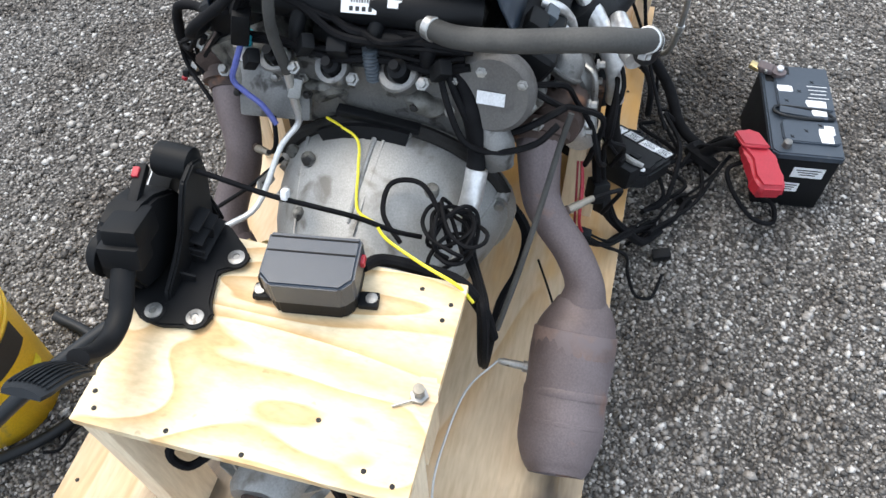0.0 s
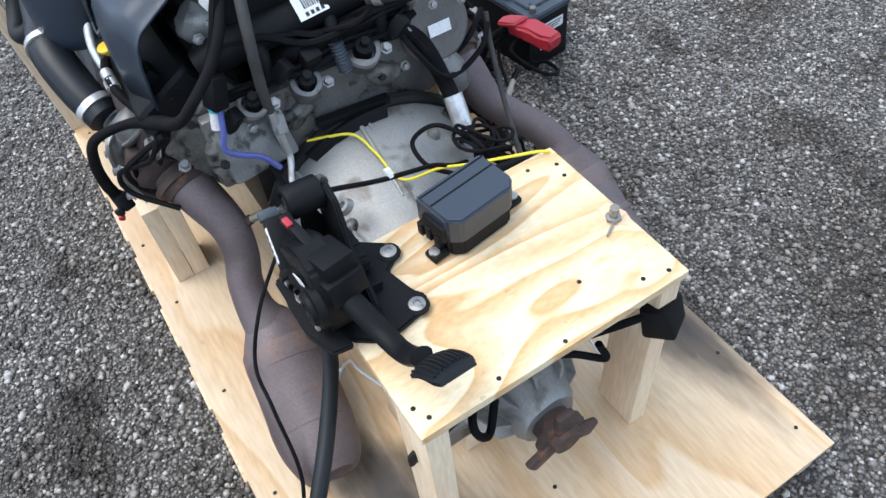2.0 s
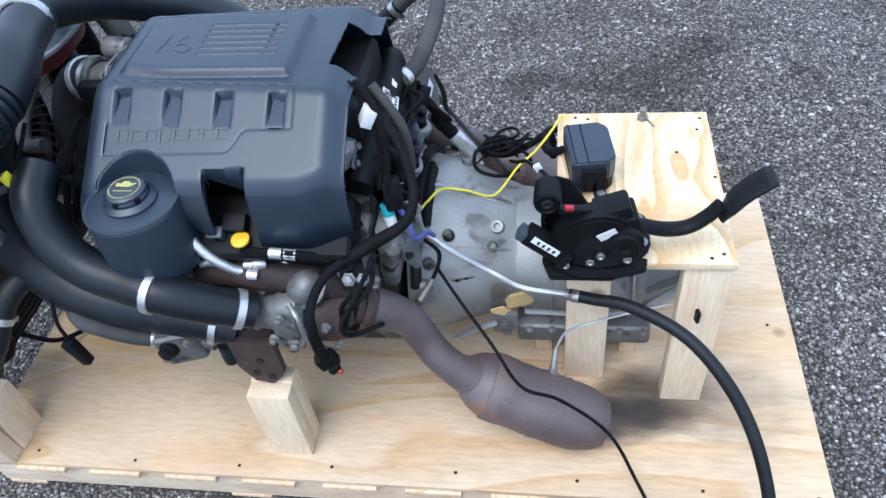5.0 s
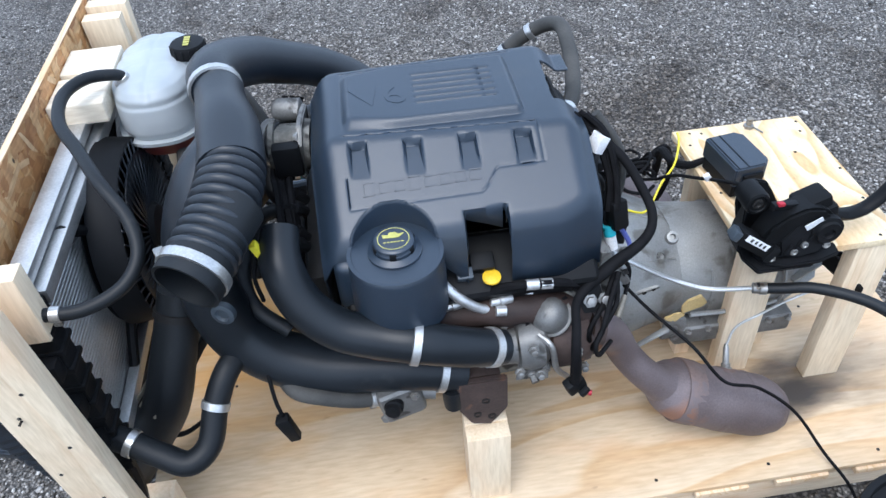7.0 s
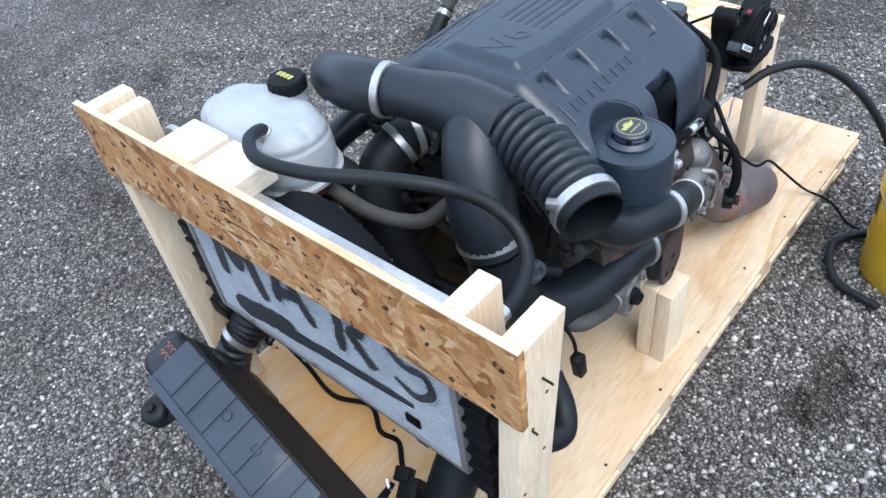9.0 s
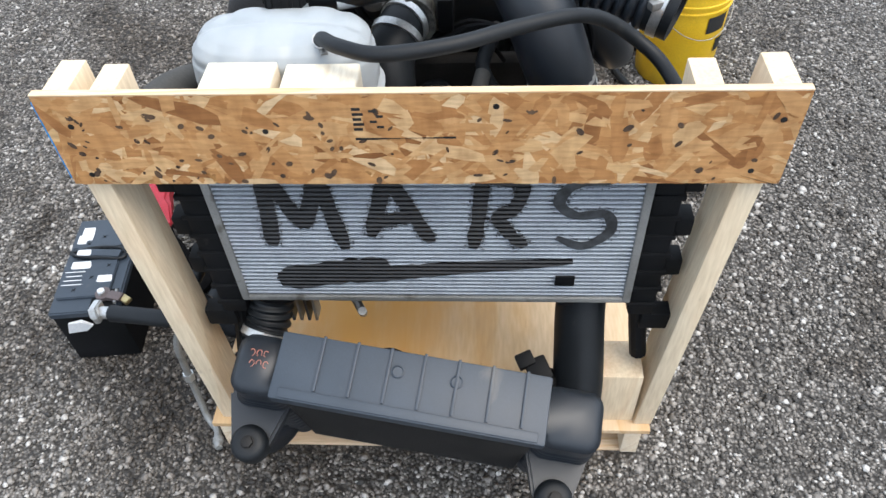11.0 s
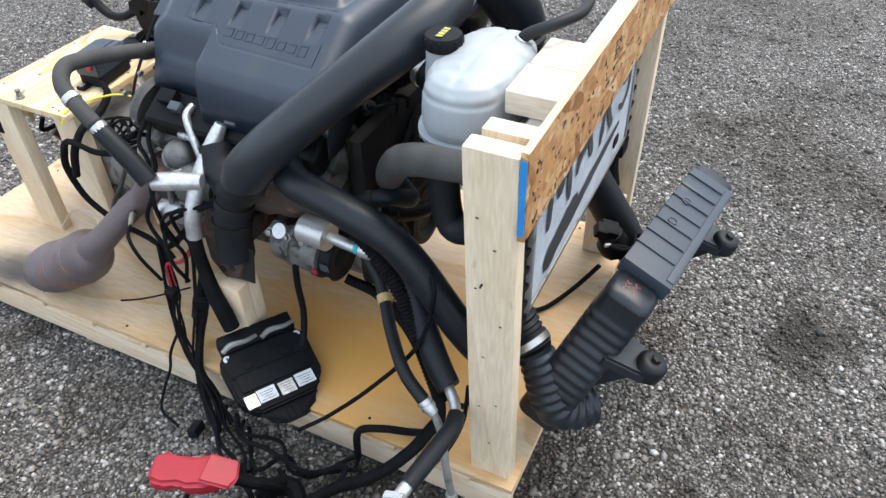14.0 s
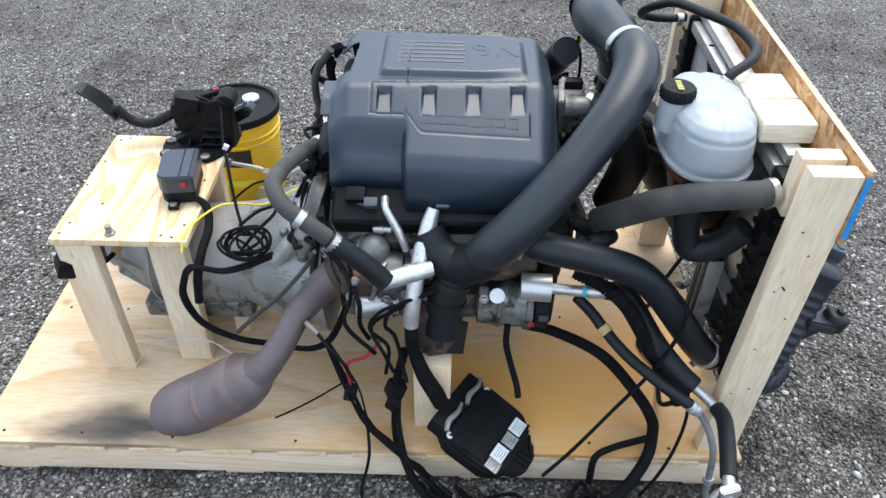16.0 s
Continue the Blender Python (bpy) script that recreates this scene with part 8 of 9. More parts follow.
part("stain", plate(B(), ((-0.03, -0.012), (0.0, -0.02), (0.032, -0.01), (0.03, 0.012), (-0.005, 0.018)), (0.383, 0.262, 0.6002), (1, 0, 0), (0, 1, 0), 0.0006), LUMBER_Y, valve, "brown stain round the fitting")
for x, y in ((0.262, 0.689), (0.285, 0.70), (0.258, 0.269), (0.268, 0.31), (0.319, 0.389), (0.533, 0.262), (0.55, 0.31), (0.25, 0.47), (0.256, 0.58), (0.55, 0.50), (0.505, 0.268)):
    part("screw", lathe(B(), (x, y, 0.5995), (0, 0, 1), ((0, 0.004), (0.0009, 0.0038), (0.0012, 0.002), (0.0012, 0.0)), 8), IRON, stand)
for x in (0.05, 0.25, 0.52, 0.80, 1.05, 1.30, 1.55, 1.78):
    for y in (0.03, 0.93, 0.48):
        part("deck_screw", lathe(B(), (x + 0.02 * math.sin(9 * x + 5 * y), y + 0.008 * math.cos(20 * x), DZ - 0.0003), (0, 0, 1), ((0, 0.0042), (0.0009, 0.0042), (0.001, 0.002)), 8), IRON, pallet)
simple("lead_connector", lumpy(box(B(), (0.247, 0.272, 0.50), (0.05, 0.06, 0.05), (10, 20, 30), 0.006), 0.008, 30), BLACK, "black multi-way connector hanging under the stand", "connector")
cable("tail_lead", ((0.25, 0.29, 0.515), (0.27, 0.34, 0.50), (0.30, 0.42, 0.485), (0.32, 0.46, 0.46), (0.30, 0.40, 0.43), (0.27, 0.36, 0.42), (0.28, 0.37, 0.46)), 0.007, WIRE, "black lead behind the gearbox tail")
cable("under_stand_lead", ((0.35, 0.56, 0.47), (0.27, 0.62, 0.48), (0.26, 0.60, 0.44), (0.30, 0.56, 0.45)), 0.007, WIRE, "black lead looped under the stand")

# ---- wiring at the rear ----
hose("shift_cable_rod", ((0.858, 0.625, 0.70), (0.853, 0.622, 0.63), (0.845, 0.62, 0.585), (0.80, 0.642, 0.56), (0.705, 0.66, 0.505), (0.64, 0.70, 0.505), (0.545, 0.72, 0.51)), (0.008, 0.008, 0.0065, 0.0055, 0.0055, 0.0055, 0.0055), ALU_BRIGHT, "bare metal line running beside the gearbox", (), "pipe", 10)
sc = thing("shift_cable", (0.40, 1.1, 0.0), "thick black cable looping off the deck", "cable")
part("sheath", tube(B(), ((0.545, 0.72, 0.51), (0.50, 0.735, 0.515), (0.43, 0.765, 0.53), (0.33, 0.83, 0.52), (0.25, 0.91, 0.46), (0.20, 0.99, 0.37), (0.175, 1.07, 0.25), (0.19, 1.14, 0.12), (0.26, 1.19, 0.03), (0.36, 1.10, 0.02), (0.45, 1.06, 0.022), (0.58, 1.12, 0.02), (0.62, 1.25, 0.02)), 0.0125, 7, 12), RUBBER, sc)
part("ferrule", lathe(B(), (0.555, 0.718, 0.5095), (-1, 0.3, 0.05), ((0, 0.006), (0.002, 0.012), (0.014, 0.012), (0.016, 0.0135), (0.03, 0.0135)), 14), STEEL, sc, "steel cable ferrule")
cable("thin_cable", ((0.82, 0.655, 0.51), (0.77, 0.71, 0.47), (0.70, 0.79, 0.43), (0.64, 0.845, 0.365), (0.56, 0.855, 0.335), (0.46, 0.87, 0.24), (0.40, 0.93, 0.155), (0.36, 1.0, 0.11), (0.33, 1.06, 0.03), (0.32, 1.10, 0.012)), 0.0038, WIRE, "thin black cable crossing the catalytic converter")
cable("yellow_wire", ((0.868, 0.575, 0.585), (0.848, 0.54, 0.590), (0.82, 0.50, 0.592), (0.77, 0.485, 0.575), (0.71, 0.47, 0.548), (0.66, 0.42, 0.585), (0.62, 0.385, 0.605), (0.585, 0.32, 0.612), (0.565, 0.262, 0.606), (0.56, 0.235, 0.575)), 0.0027, YWIRE, "bright yellow wire over the bell housing")
cable("blue_wire", ((0.868, 0.70, 0.735), (0.848, 0.712, 0.70), (0.84, 0.722, 0.668), (0.834, 0.70, 0.648), (0.826, 0.67, 0.632), (0.818, 0.648, 0.60)), 0.0052, BLUE, "blue corrugated wire sleeve over the bell housing")
simple("blue_wire_plug", box(B(), (0.872, 0.698, 0.76), (0.034, 0.03, 0.06), (15, 0, 20), 0.005), BLACK, "black plug on the blue wire", "connector")
simple("teal_plug", lathe(B(), (0.888, 0.70, 0.735), (-0.2, 0.3, -1), ((0, 0.012), (0.022, 0.012)), 12), TEAL, "teal collar on a white plug", "connector")
simple("white_plug", lathe(B(), (0.884, 0.706, 0.713), (-0.2, 0.3, -1), ((0, 0.012), (0.03, 0.011), (0.032, 0.006)), 12), WHITE, "white plug below the teal collar", "connector")
hose("head_harness", ((0.90, 0.63, 0.90), (0.86, 0.66, 0.865), (0.835, 0.698, 0.827), (0.822, 0.745, 0.79), (0.842, 0.773, 0.754), (0.915, 0.797, 0.716), (0.981, 0.838, 0.69), (1.0, 0.899, 0.672), (1.003, 0.918, 0.625), (1.001, 0.92, 0.577), (1.0, 0.914, 0.545)), (0.008, 0.009, 0.009, 0.009, 0.010, 0.013, 0.009, 0.009, 0.010, 0.011, 0.011), WIRE, "black taped harness round a cylinder head", (), "cable", 12)
sn = thing("hanging_plug", (0.99, 0.915, 0.50), "dark plug with a red cap on the harness end", "connector")
part("plug_body", box(B(), (0.998, 0.91, 0.53), (0.04, 0.024, 0.034), (0, 20, 20), 0.005), BLACK, sn)
part("plug_latch", box(B(), (0.982, 0.924, 0.52), (0.022, 0.012, 0.014), (0, 30, 20), 0.003), BLACK, sn)
part("red_cap", lathe(B(), (0.974, 0.924, 0.516), (-0.8, 0.3, -0.2), ((0, 0.006), (0.006, 0.006), (0.007, 0.003)), 12), RED, sn, "red cap")
for a, b in (((1.078, 0.828, 0.735), (1.055, 0.828, 0.733)), ((1.051, 0.828, 0.7325), (1.030, 0.828, 0.730)), ((1.135, 0.83, 0.679), (1.116, 0.83, 0.676))):
    simple("foil_sleeve", rod(B(), a, b, 0.0105), FOIL, "short silver foil sleeve on a black line", "sleeve", "foil sleeves on the turbo line")
cable("sleeve_line", ((1.16, 0.805, 0.70), (1.12, 0.82, 0.728), (1.07, 0.828, 0.7345), (1.02, 0.828, 0.729), (0.975, 0.81, 0.70)), 0.0085, WIRE, "black line with foil sleeves beside the cover")
for base, axis, lead in (((0.858, 0.733, 0.478), (-0.5, -0.72, 0.48), ((0.815, 0.668, 0.53), (0.812, 0.655, 0.56), (0.835, 0.66, 0.60))), ((0.858, 0.135, 0.455), (0.62, -0.75, 0.1), ((0.925, 0.05, 0.46), (0.96, 0.035, 0.42), (0.975, 0.06, 0.33)))):
    o2 = thing("lambda_sensor", base, "brass-sleeved sensor screwed into the down pipe", "sensor", "exhaust sensors")
    ax = Vector(axis).normalized()
    part("hex", lathe(B(), base, ax, ((0, 0.010), (0.012, 0.010), (0.013, 0.008)), 6), RUST_DARK, o2)
    part("sleeve", lathe(B(), Vector(base) + ax * 0.012, ax, ((0, 0.0078), (0.026, 0.0078), (0.03, 0.0066), (0.052, 0.0062), (0.054, 0.004)), 14), TAN_METAL, o2, "dull brass sleeve")
    part("lead", tube(B(), (Vector(base) + ax * 0.06, *lead), 0.0045, 5, 8), WIRE, o2)
hose("rear_harness", ((0.90, 0.60, 0.93), (0.855, 0.62, 0.86), (0.845, 0.628, 0.79), (0.855, 0.628, 0.72), (0.858, 0.625, 0.69)), 0.0095, HOSE, "black harness over the rear of the engine", (), "cable", 12)
hose("gearbox_harness", ((0.89, 0.34, 0.72), (0.865, 0.315, 0.68), (0.84, 0.295, 0.615), (0.80, 0.29, 0.555), (0.76, 0.295, 0.505)), (0.016, 0.017, 0.016, 0.016, 0.015), WIRE, "taped harness from the engine to the gearbox", (), "cable", 12)
simple("foil_wrap", tube(B(), ((0.818, 0.288, 0.578), (0.79, 0.29, 0.54), (0.765, 0.295, 0.508)), 0.0195, 4, 14), FOIL, "silver foil wrap on the harness", "sleeve")
coil = thing("cable_coil", (0.70, 0.30, 0.50), "black cable coiled beside the gearbox", "cable")
lr = random.Random(11)
for k in range(7):
    ctr = Vector((0.70 + lr.uniform(-0.03, 0.03), 0.30 + lr.uniform(-0.012, 0.012), 0.545 + lr.uniform(-0.012, 0.016)))
    ax = Vector((lr.uniform(-0.5, 0.5), -0.5, 1.0)).normalized()
    fu, fv, _ = frame_of(ax)
    rr, sq, a0 = lr.uniform(0.04, 0.062), lr.uniform(0.45, 0.8), lr.uniform(0, 6)
    part("loop", tube(B(), [ctr + fu * rr * math.cos(a0 + t_) + fv * rr * sq * math.sin(a0 + t_) + ax * 0.01 * math.sin(2 * t_ + k) for t_ in (i * 2 * math.pi / 9 for i in range(9 + k % 3))], 0.0036, 4, 7), WIRE, coil)
part("rising_loop", tube(B(), ((0.68, 0.30, 0.53), (0.72, 0.33, 0.57), (0.755, 0.37, 0.59), (0.75, 0.42, 0.58), (0.70, 0.42, 0.56), (0.66, 0.38, 0.545)), 0.0045, 6, 7), WIRE, coil)
bundle("stand_harness", ((0.82, 0.30, 0.545), (0.74, 0.285, 0.515), (0.69, 0.27, 0.50), (0.64, 0.245, 0.505), (0.58, 0.225, 0.535), (0.556, 0.215, 0.50), (0.545, 0.212, 0.44), (0.575, 0.215, 0.35), (0.655, 0.22, 0.29), (0.75, 0.22, 0.272), (0.84, 0.20, 0.28), (0.90, 0.20, 0.32), (0.94, 0.26, 0.38)), 5, 0.007, 0.0055, "black harness looping beside the stand")
hose("fuse_box_lead", ((0.552, 0.40, 0.622), (0.585, 0.385, 0.60), (0.60, 0.33, 0.575), (0.598, 0.265, 0.56), (0.588, 0.225, 0.51), (0.583, 0.205, 0.44)), (0.008, 0.010, 0.011, 0.011, 0.011, 0.010), WIRE, "taped black lead from the fuse box", (), "cable", 10)
cable("pedal_lead", ((0.575, 0.67, 0.752), (0.585, 0.63, 0.73), (0.60, 0.56, 0.69), (0.62, 0.50, 0.655), (0.64, 0.44, 0.62), (0.66, 0.39, 0.575), (0.68, 0.35, 0.545)), 0.0042, WIRE, "thin black lead from the pedal to the harness")
simple("pedal_lead_tag", box(B(), (0.612, 0.535, 0.682), (0.014, 0.01, 0.016), (0, 30, 0), 0.002), WHITE, "small white tag on the pedal lead", "tag")
hose("grey_cable", ((0.90, 0.15, 0.66), (0.87, 0.16, 0.60), (0.80, 0.175, 0.50), (0.73, 0.19, 0.42), (0.66, 0.21, 0.33)), 0.0055, HOSE, "thin grey cable beside the down pipe", (), "cable", 10)
cable("sensor_lead", ((0.571, 0.714, 0.318), (0.55, 0.70, 0.36), (0.50, 0.70, 0.395), (0.42, 0.675, 0.40), (0.34, 0.68, 0.44)), 0.003, ALU_BRIGHT, "pale oxygen sensor lead")
cable("sensor_lead", ((0.636, 0.20, 0.257), (0.56, 0.245, 0.255), (0.44, 0.262, 0.24), (0.38, 0.262, 0.2), (0.34, 0.25, 0.15)), 0.0022, ALU_BRIGHT, "pale oxygen sensor lead on the deck")
for s in (-1, 1):
    y = EY + s * 0.265
    bundle("head_wiring", ((1.40, y, 0.72), (1.28, y + 0.012 * s, 0.70), (1.15, y, 0.715), (1.02, y + 0.01 * s, 0.70), (0.93, y - 0.02 * s, 0.73)), 4, 0.01, 0.006, "black wiring along the cylinder head")
    simple("grey_plug", box(B(), (1.0, y + 0.005 * s, 0.735), (0.05, 0.03, 0.028), (0, 0, 20 * s), 0.006), SHROUD, "grey plug on the head wiring", "connector")
    simple("white_clip", rod(B(), (1.10, y + 0.03 * s, 0.70), (1.06, y + 0.035 * s, 0.695), 0.009), WHITE, "white wiring clip beside the head", "connector")
bundle("rear_engine_wiring", ((0.885, 0.70, 0.72), (0.868, 0.62, 0.735), (0.865, 0.54, 0.725), (0.868, 0.46, 0.735), (0.87, 0.38, 0.725), (0.875, 0.32, 0.74)), 3, 0.012, 0.005, "black wiring across the rear of the engine")
bundle("rear_top_wiring", ((0.91, 0.67, 0.80), (0.885, 0.60, 0.79), (0.875, 0.53, 0.765), (0.872, 0.46, 0.76), (0.875, 0.39, 0.77), (0.885, 0.32, 0.76)), 4, 0.018, 0.005, "black wiring over the rear castings", WIRE, 0.012)
bundle("pump_wiring", ((0.88, 0.36, 0.74), (0.852, 0.34, 0.69), (0.848, 0.30, 0.625), (0.85, 0.25, 0.61), (0.86, 0.20, 0.63), (0.88, 0.16, 0.66)), 2, 0.008, 0.0055, "black wiring round the pump cover", WIRE, 0.008)
bundle("turbo_side_wiring", ((0.90, 0.80, 0.70), (0.92, 0.84, 0.65), (0.97, 0.87, 0.62), (0.96, 0.86, 0.55), (0.91, 0.82, 0.53)), 3, 0.012, 0.0042, "black wires round a turbocharger", WIRE, 0.014)
bundle("turbo_side_wiring", ((0.92, 0.22, 0.68), (0.94, 0.17, 0.64), (0.98, 0.13, 0.60), (1.0, 0.10, 0.54), (0.98, 0.10, 0.46), (1.02, 0.09, 0.40)), 2, 0.014, 0.005, "black wires round a turbocharger", WIRE, 0.016)
for y, z in ((0.36, 0.74), (0.585, 0.75), (0.69, 0.70)):
    simple("rear_connector", box(B(), (0.862, y, z), (0.026, 0.022, 0.04), (25, -30, 20), 0.004), BLACK, "black plug on the rear wiring", "connector", "rear wiring plugs")
bundle("front_engine_wiring", ((1.47, 0.34, 0.88), (1.50, 0.40, 0.82), (1.505, 0.50, 0.80), (1.50, 0.58, 0.83), (1.49, 0.66, 0.80), (1.50, 0.74, 0.72)), 6, 0.018, 0.006, "black wiring across the front of the engine")
bundle("corner_wiring", ((0.93, 0.60, 0.93), (0.90, 0.63, 0.90), (0.88, 0.67, 0.83), (0.885, 0.70, 0.77)), 4, 0.012, 0.006, "black wires at the rear cover corner")
simple("barcode_tag", box(B(), (0.905, 0.645, 0.895), (0.02, 0.03, 0.034), (0, -30, 20), 0.001), WHITE, "white tag on a rear plug", "tag")
yc_ = thing("yellow_tagged_plug", (1.535, 0.78, 0.86), "thin black plug with a yellow clip", "connector")
part("clip", box(B(), (1.535, 0.79, 0.875), (0.012, 0.018, 0.026), (0, 20, 0), 0.002), YWIRE, yc_, "yellow clip")
part("lead", tube(B(), ((1.52, 0.70, 0.93), (1.525, 0.74, 0.90), (1.535, 0.785, 0.87), (1.55, 0.80, 0.82), (1.55, 0.79, 0.75)), 0.004, 5, 8), WIRE, yc_)
hp = thing("hanging_sensor", (1.56, 0.86, 0.42), "black sensor plug hanging below the hose", "sensor")
part("lead", tube(B(), ((1.575, 0.83, 0.60), (1.57, 0.86, 0.55), (1.565, 0.865, 0.50)), 0.004, 4, 8), WIRE, hp)
part("plug_body", lumpy(box(B(), (1.56, 0.868, 0.465), (0.026, 0.022, 0.075), (0, 12, 0), 0.005), 0.006, 50), BLACK, hp)
cable("deck_cable", ((1.78, 0.10, 0.22), (1.77, 0.16, 0.15), (1.79, 0.28, 0.138), (1.755, 0.38, 0.138), (1.795, 0.455, 0.138), (1.79, 0.51, 0.138), (1.83, 0.56, 0.14), (1.88, 0.63, 0.17), (1.93, 0.665, 0.24)), 0.0065, WIRE, "black cable lying on the deck below the radiator")
vv = thing("bypass_valve", (1.95, 0.70, 0.24), "black bypass valve with plugs beside the intercooler tube", "valve")
part("body", lumpy(lathe(B(), (1.955, 0.735, 0.245), (-0.35, -0.25, 1), ((0, 0.03), (0.006, 0.04), (0.04, 0.042), (0.05, 0.036), (0.07, 0.034), (0.078, 0.022)), 20), 0.005, 40), BLACK, vv)
part("plug_body", box(B(), (1.928, 0.712, 0.325), (0.05, 0.045, 0.04), (15, 20, 25), 0.006), BLACK, vv)
part("plug_hood", box(B(), (1.915, 0.685, 0.342), (0.03, 0.035, 0.03), (15, 20, 25), 0.004), BLACK, vv)
part("white_tab", box(B(), (1.945, 0.662, 0.318), (0.026, 0.006, 0.008), (0, 20, 60), 0.001), WHITE, vv, "white tab")
for k in range(2):
    part("lead", tube(B(), ((1.935, 0.665, 0.315), (1.985, 0.668 + 0.012 * k, 0.31), (2.005, 0.705, 0.305 - 0.012 * k), (1.995, 0.755, 0.30), (2.02, 0.785, 0.27), (2.05, 0.765, 0.25)), 0.006, 5, 8), WIRE, vv)
for k in range(4):
    part("clip", box(B(), (2.018 + 0.006 * k, 0.742 + 0.004 * k, 0.285 + 0.007 * (k % 2)), (0.008, 0.012, 0.006), (20 * k, 15, 40), 0.001), TAN if k % 2 else WHITE, vv)
cable("pump_stub_pipe", ((1.80, 0.33, 0.42), (1.82, 0.345, 0.40), (1.85, 0.36, 0.41), (1.87, 0.365, 0.44)), 0.009, STEEL, "bent metal stub pipe below the radiator", category="pipe")

# ---- small plumbing round the block ----
part("casting_rib", tube(B(), ((0.862, 0.475, 0.588), (0.80, 0.478, 0.574), (0.74, 0.48, 0.552), (0.69, 0.482, 0.53)), (0.006, 0.005, 0.0045, 0.003), 4, 8), ALU, gear)
for x, y, z in ((0.80, 0.59, 0.55), (0.78, 0.36, 0.55), (0.71, 0.58, 0.505), (0.84, 0.64, 0.515), (0.835, 0.29, 0.53)):
    part("case_boss", lathe(B(), (x, y, z - 0.01), (0.0, (y - 0.47) * 3, 1), ((0, 0.014), (0.012, 0.012), (0.016, 0.008), (0.016, 0.0)), 12), ALU_DIRTY, gear)
rb = thing("rear_bracket", (0.96, 0.665, 0.80), "bare aluminium bracket inside the rear of the cover", "bracket")
bm = B()
bmesh.ops.create_icosphere(bm, subdivisions=3, radius=1.0)
bmesh.ops.transform(bm, matrix=Matrix.Translation((0.968, 0.665, 0.825)) @ Matrix.Diagonal((0.03, 0.032, 0.036, 1)), verts=bm.verts)
part("casting", lumpy(lumpy(bm, 0.016, 30, 4.0), 0.006, 80, 1.0), ALU, rb)
part("arm", box(B(), (0.985, 0.66, 0.79), (0.03, 0.02, 0.09), (10, 15, 0), 0.005), ALU_DIRTY, rb)
for y, z in ((0.655, 0.835), (0.68, 0.815)):
    part("bolt", bolt(B(), (0.938, y, z), (-1, 0.2, 0.3), 0.007, 0.012), STEEL, rb)
hose("water_pump_hose", ((1.48, 0.36, 0.62), (1.54, 0.33, 0.60), (1.58, 0.28, 0.62), (1.56, 0.22, 0.66), (1.50, 0.19, 0.64)), 0.02, RUBBER, "black hose at the front of the engine", (0.1, 0.9), seg=14, clamp_mat=IRON)
hose("front_cross_hose", ((1.50, 0.70, 0.56), (1.54, 0.62, 0.50), (1.56, 0.50, 0.48), (1.54, 0.38, 0.50), (1.50, 0.30, 0.54)), 0.018, RUBBER, "black hose across the front pulleys", (0.06, 0.94), seg=14, clamp_mat=IRON)
hose("corrugated_conduit", ((1.49, 0.17, 0.60), (1.56, 0.14, 0.58), (1.62, 0.12, 0.53), (1.67, 0.10, 0.45), (1.73, 0.06, 0.36), (1.765, 0.04, 0.30)), 0.017, WIRE, "corrugated black conduit beside the boost pipe", (), "conduit", 12, rib=0.0016, pitch=0.009)
for k in range(6):
    rr_ = random.Random(k + 90)
    x = 1.0 + 0.075 * k
    simple("head_connector", box(B(), (x, 0.225 + rr_.uniform(-0.012, 0.012), 0.70 + rr_.uniform(-0.015, 0.02)), (0.042, 0.026, 0.024), (rr_.uniform(-25, 25), rr_.uniform(-20, 20), rr_.uniform(-40, 40)), 0.005), (BLACK, SHROUD, BLACK)[k % 3], "plug on the cylinder head wiring", "connector", "head wiring plugs")
for k in range(5):
    rr_ = random.Random(k + 120)
    x = 1.02 + 0.075 * k
    simple("head_connector", box(B(), (x, 0.782 + rr_.uniform(-0.01, 0.012), 0.695 + rr_.uniform(-0.015, 0.015)), (0.042, 0.026, 0.024), (rr_.uniform(-25, 25), rr_.uniform(-20, 20), rr_.uniform(-40, 40)), 0.005), (BLACK, BLACK, SHROUD)[k % 3], "plug on the cylinder head wiring", "connector", "head wiring plugs")
for x, y, z, d in ((1.19, 0.805, 0.69, (1, 0.2, -0.1)), (1.10, 0.812, 0.69, (1, 0.15, 0.0)), (1.03, 0.20, 0.69, (1, -0.2, 0.1))):
    simple("silver_fitting", lathe(B(), (x, y, z), d, ((0, 0.008), (0.004, 0.0105), (0.024, 0.0105), (0.026, 0.008), (0.042, 0.008), (0.044, 0.005)), 14), ALU_BRIGHT, "bright quick-fit pipe end beside the head", "fitting", "pipe ends")
bundle("turbo_wiring", ((1.20, 0.14, 0.62), (1.15, 0.10, 0.58), (1.08, 0.085, 0.55), (1.04, 0.09, 0.48), (1.06, 0.08, 0.42), (1.08, 0.07, 0.34)), 3, 0.014, 0.0045, "thin black wires over a turbocharger", WIRE, 0.014)
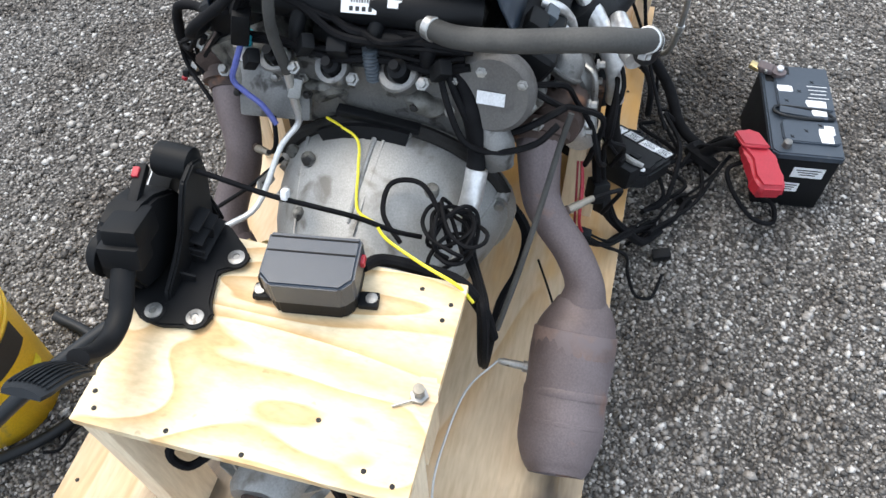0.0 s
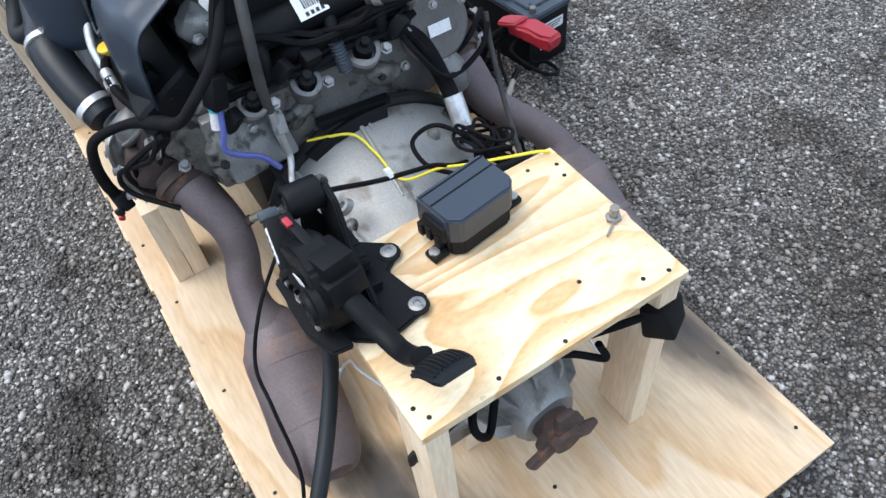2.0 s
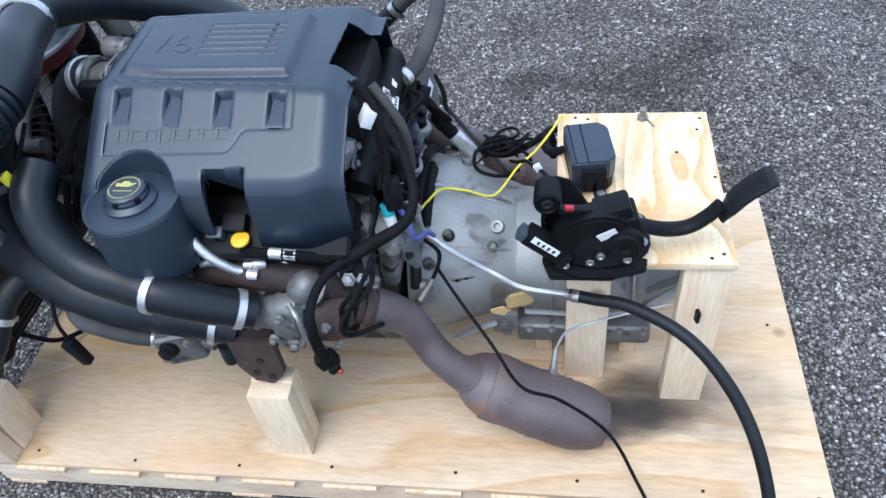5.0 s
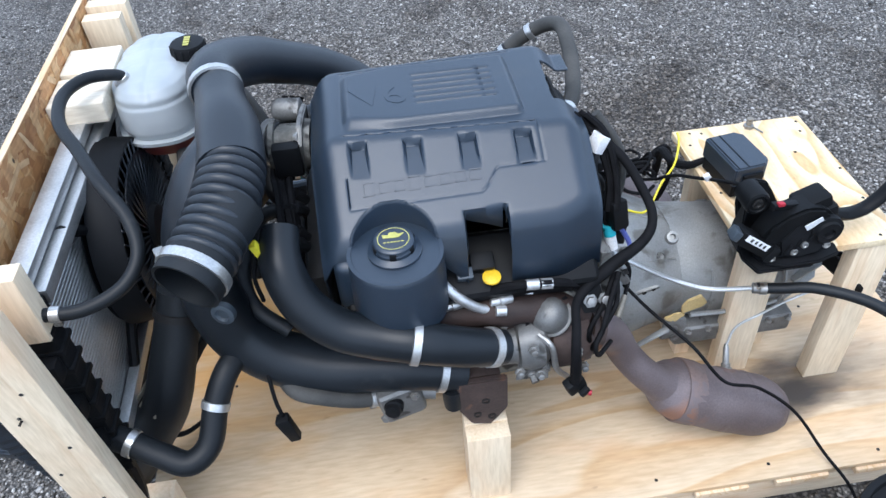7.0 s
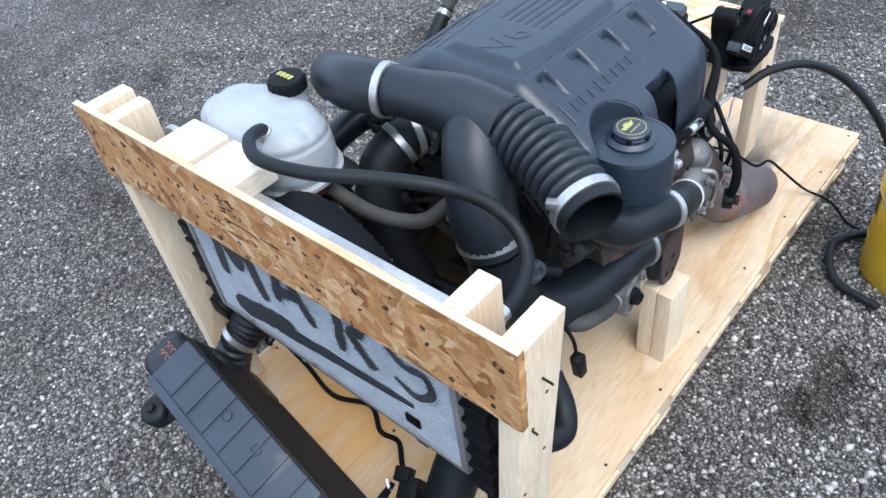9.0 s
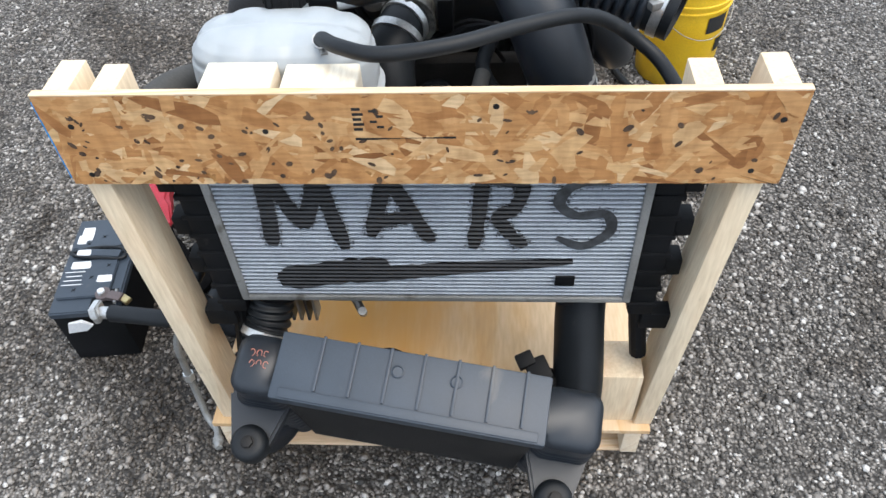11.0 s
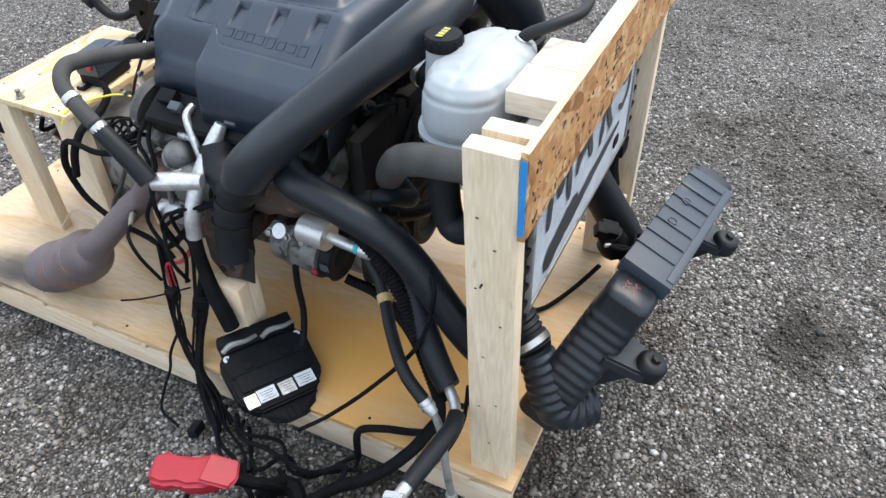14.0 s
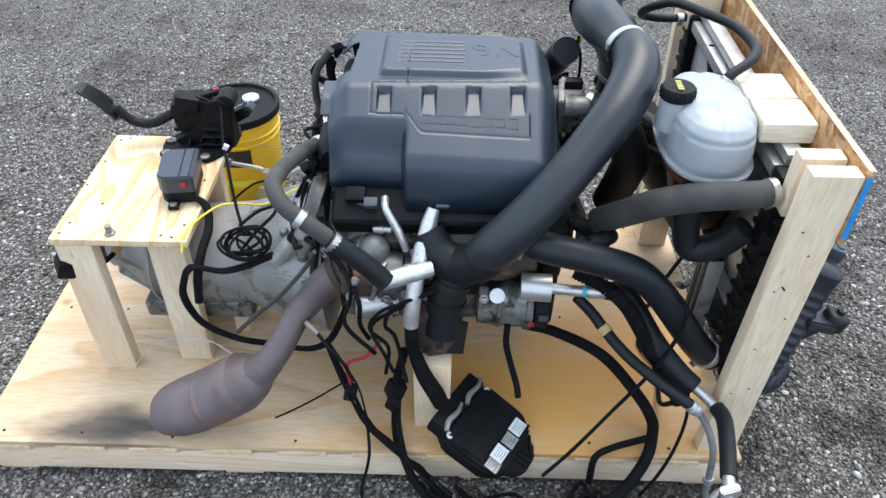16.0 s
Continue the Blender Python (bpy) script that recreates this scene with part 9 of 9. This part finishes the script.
bundle("turbo_wiring", ((1.0, 0.80, 0.66), (1.04, 0.83, 0.64), (1.08, 0.845, 0.60), (1.06, 0.86, 0.55), (1.02, 0.85, 0.53)), 4, 0.012, 0.004, "thin black wires over a turbocharger", WIRE, 0.012)

# ---- bucket ----
BX, BY = 0.415, 1.272
bk = thing("bucket", (BX, BY, 0), "yellow plastic bucket with a black lid on the gravel", "bucket")
part("body", lathe(B(), (BX, BY, 0), (0, 0, 1), ((0, 0.0), (0, 0.128), (0.004, 0.131), (0.285, 0.143), (0.287, 0.148), (0.293, 0.148), (0.295, 0.144), (0.31, 0.145), (0.312, 0.15), (0.318, 0.15), (0.32, 0.146), (0.372, 0.149)), 48), YELLOW, bk)
lid = part("lid", lathe(B(), (BX, BY, 0.368), (0, 0, 1), ((0, 0.155), (0.006, 0.157), (0.024, 0.157), (0.028, 0.155), (0.028, 0.143), (0.018, 0.14), (0.018, 0.0)), 48), BLACK, bk, "black lid with a raised rim")
part("spout_cap", lathe(B(), (BX + 0.045, BY + 0.052, 0.385), (0, 0, 1), ((0, 0.03), (0.008, 0.03), (0.010, 0.026), (0.010, 0.0)), 24), WHITE, lid, "white spout cap")
part("handle", tube(B(), [(BX + 0.153 * math.cos(a), BY + 0.153 * math.sin(a), 0.30 - 0.10 * math.sin((a + 0.9) / 2.6 * math.pi)) for a in (-0.9 + 2.6 * i / 10 for i in range(11))], 0.0016, 3, 6), ALU, bk, "thin wire handle")
for a0, z0, w, h, mt in ((-2.0, 0.21, 0.9, 0.07, INK), (-2.0, 0.12, 0.9, 0.03, YWIRE), (0.35, 0.215, 0.55, 0.06, INK), (0.75, 0.13, 0.3, 0.05, INK)):
    bm = B()
    for k in range(10):
        a, b_ = a0 + w * k / 10, a0 + w * (k + 1) / 10
        v = [bm.verts.new((BX + (0.1335 + 0.0415 * z) * math.cos(q), BY + (0.1335 + 0.0415 * z) * math.sin(q), z)) for q, z in ((a, z0), (b_, z0), (b_, z0 + h), (a, z0 + h))]
        bm.faces.new(v)
    part("label", bm, mt, bk, "printed band on the bucket")
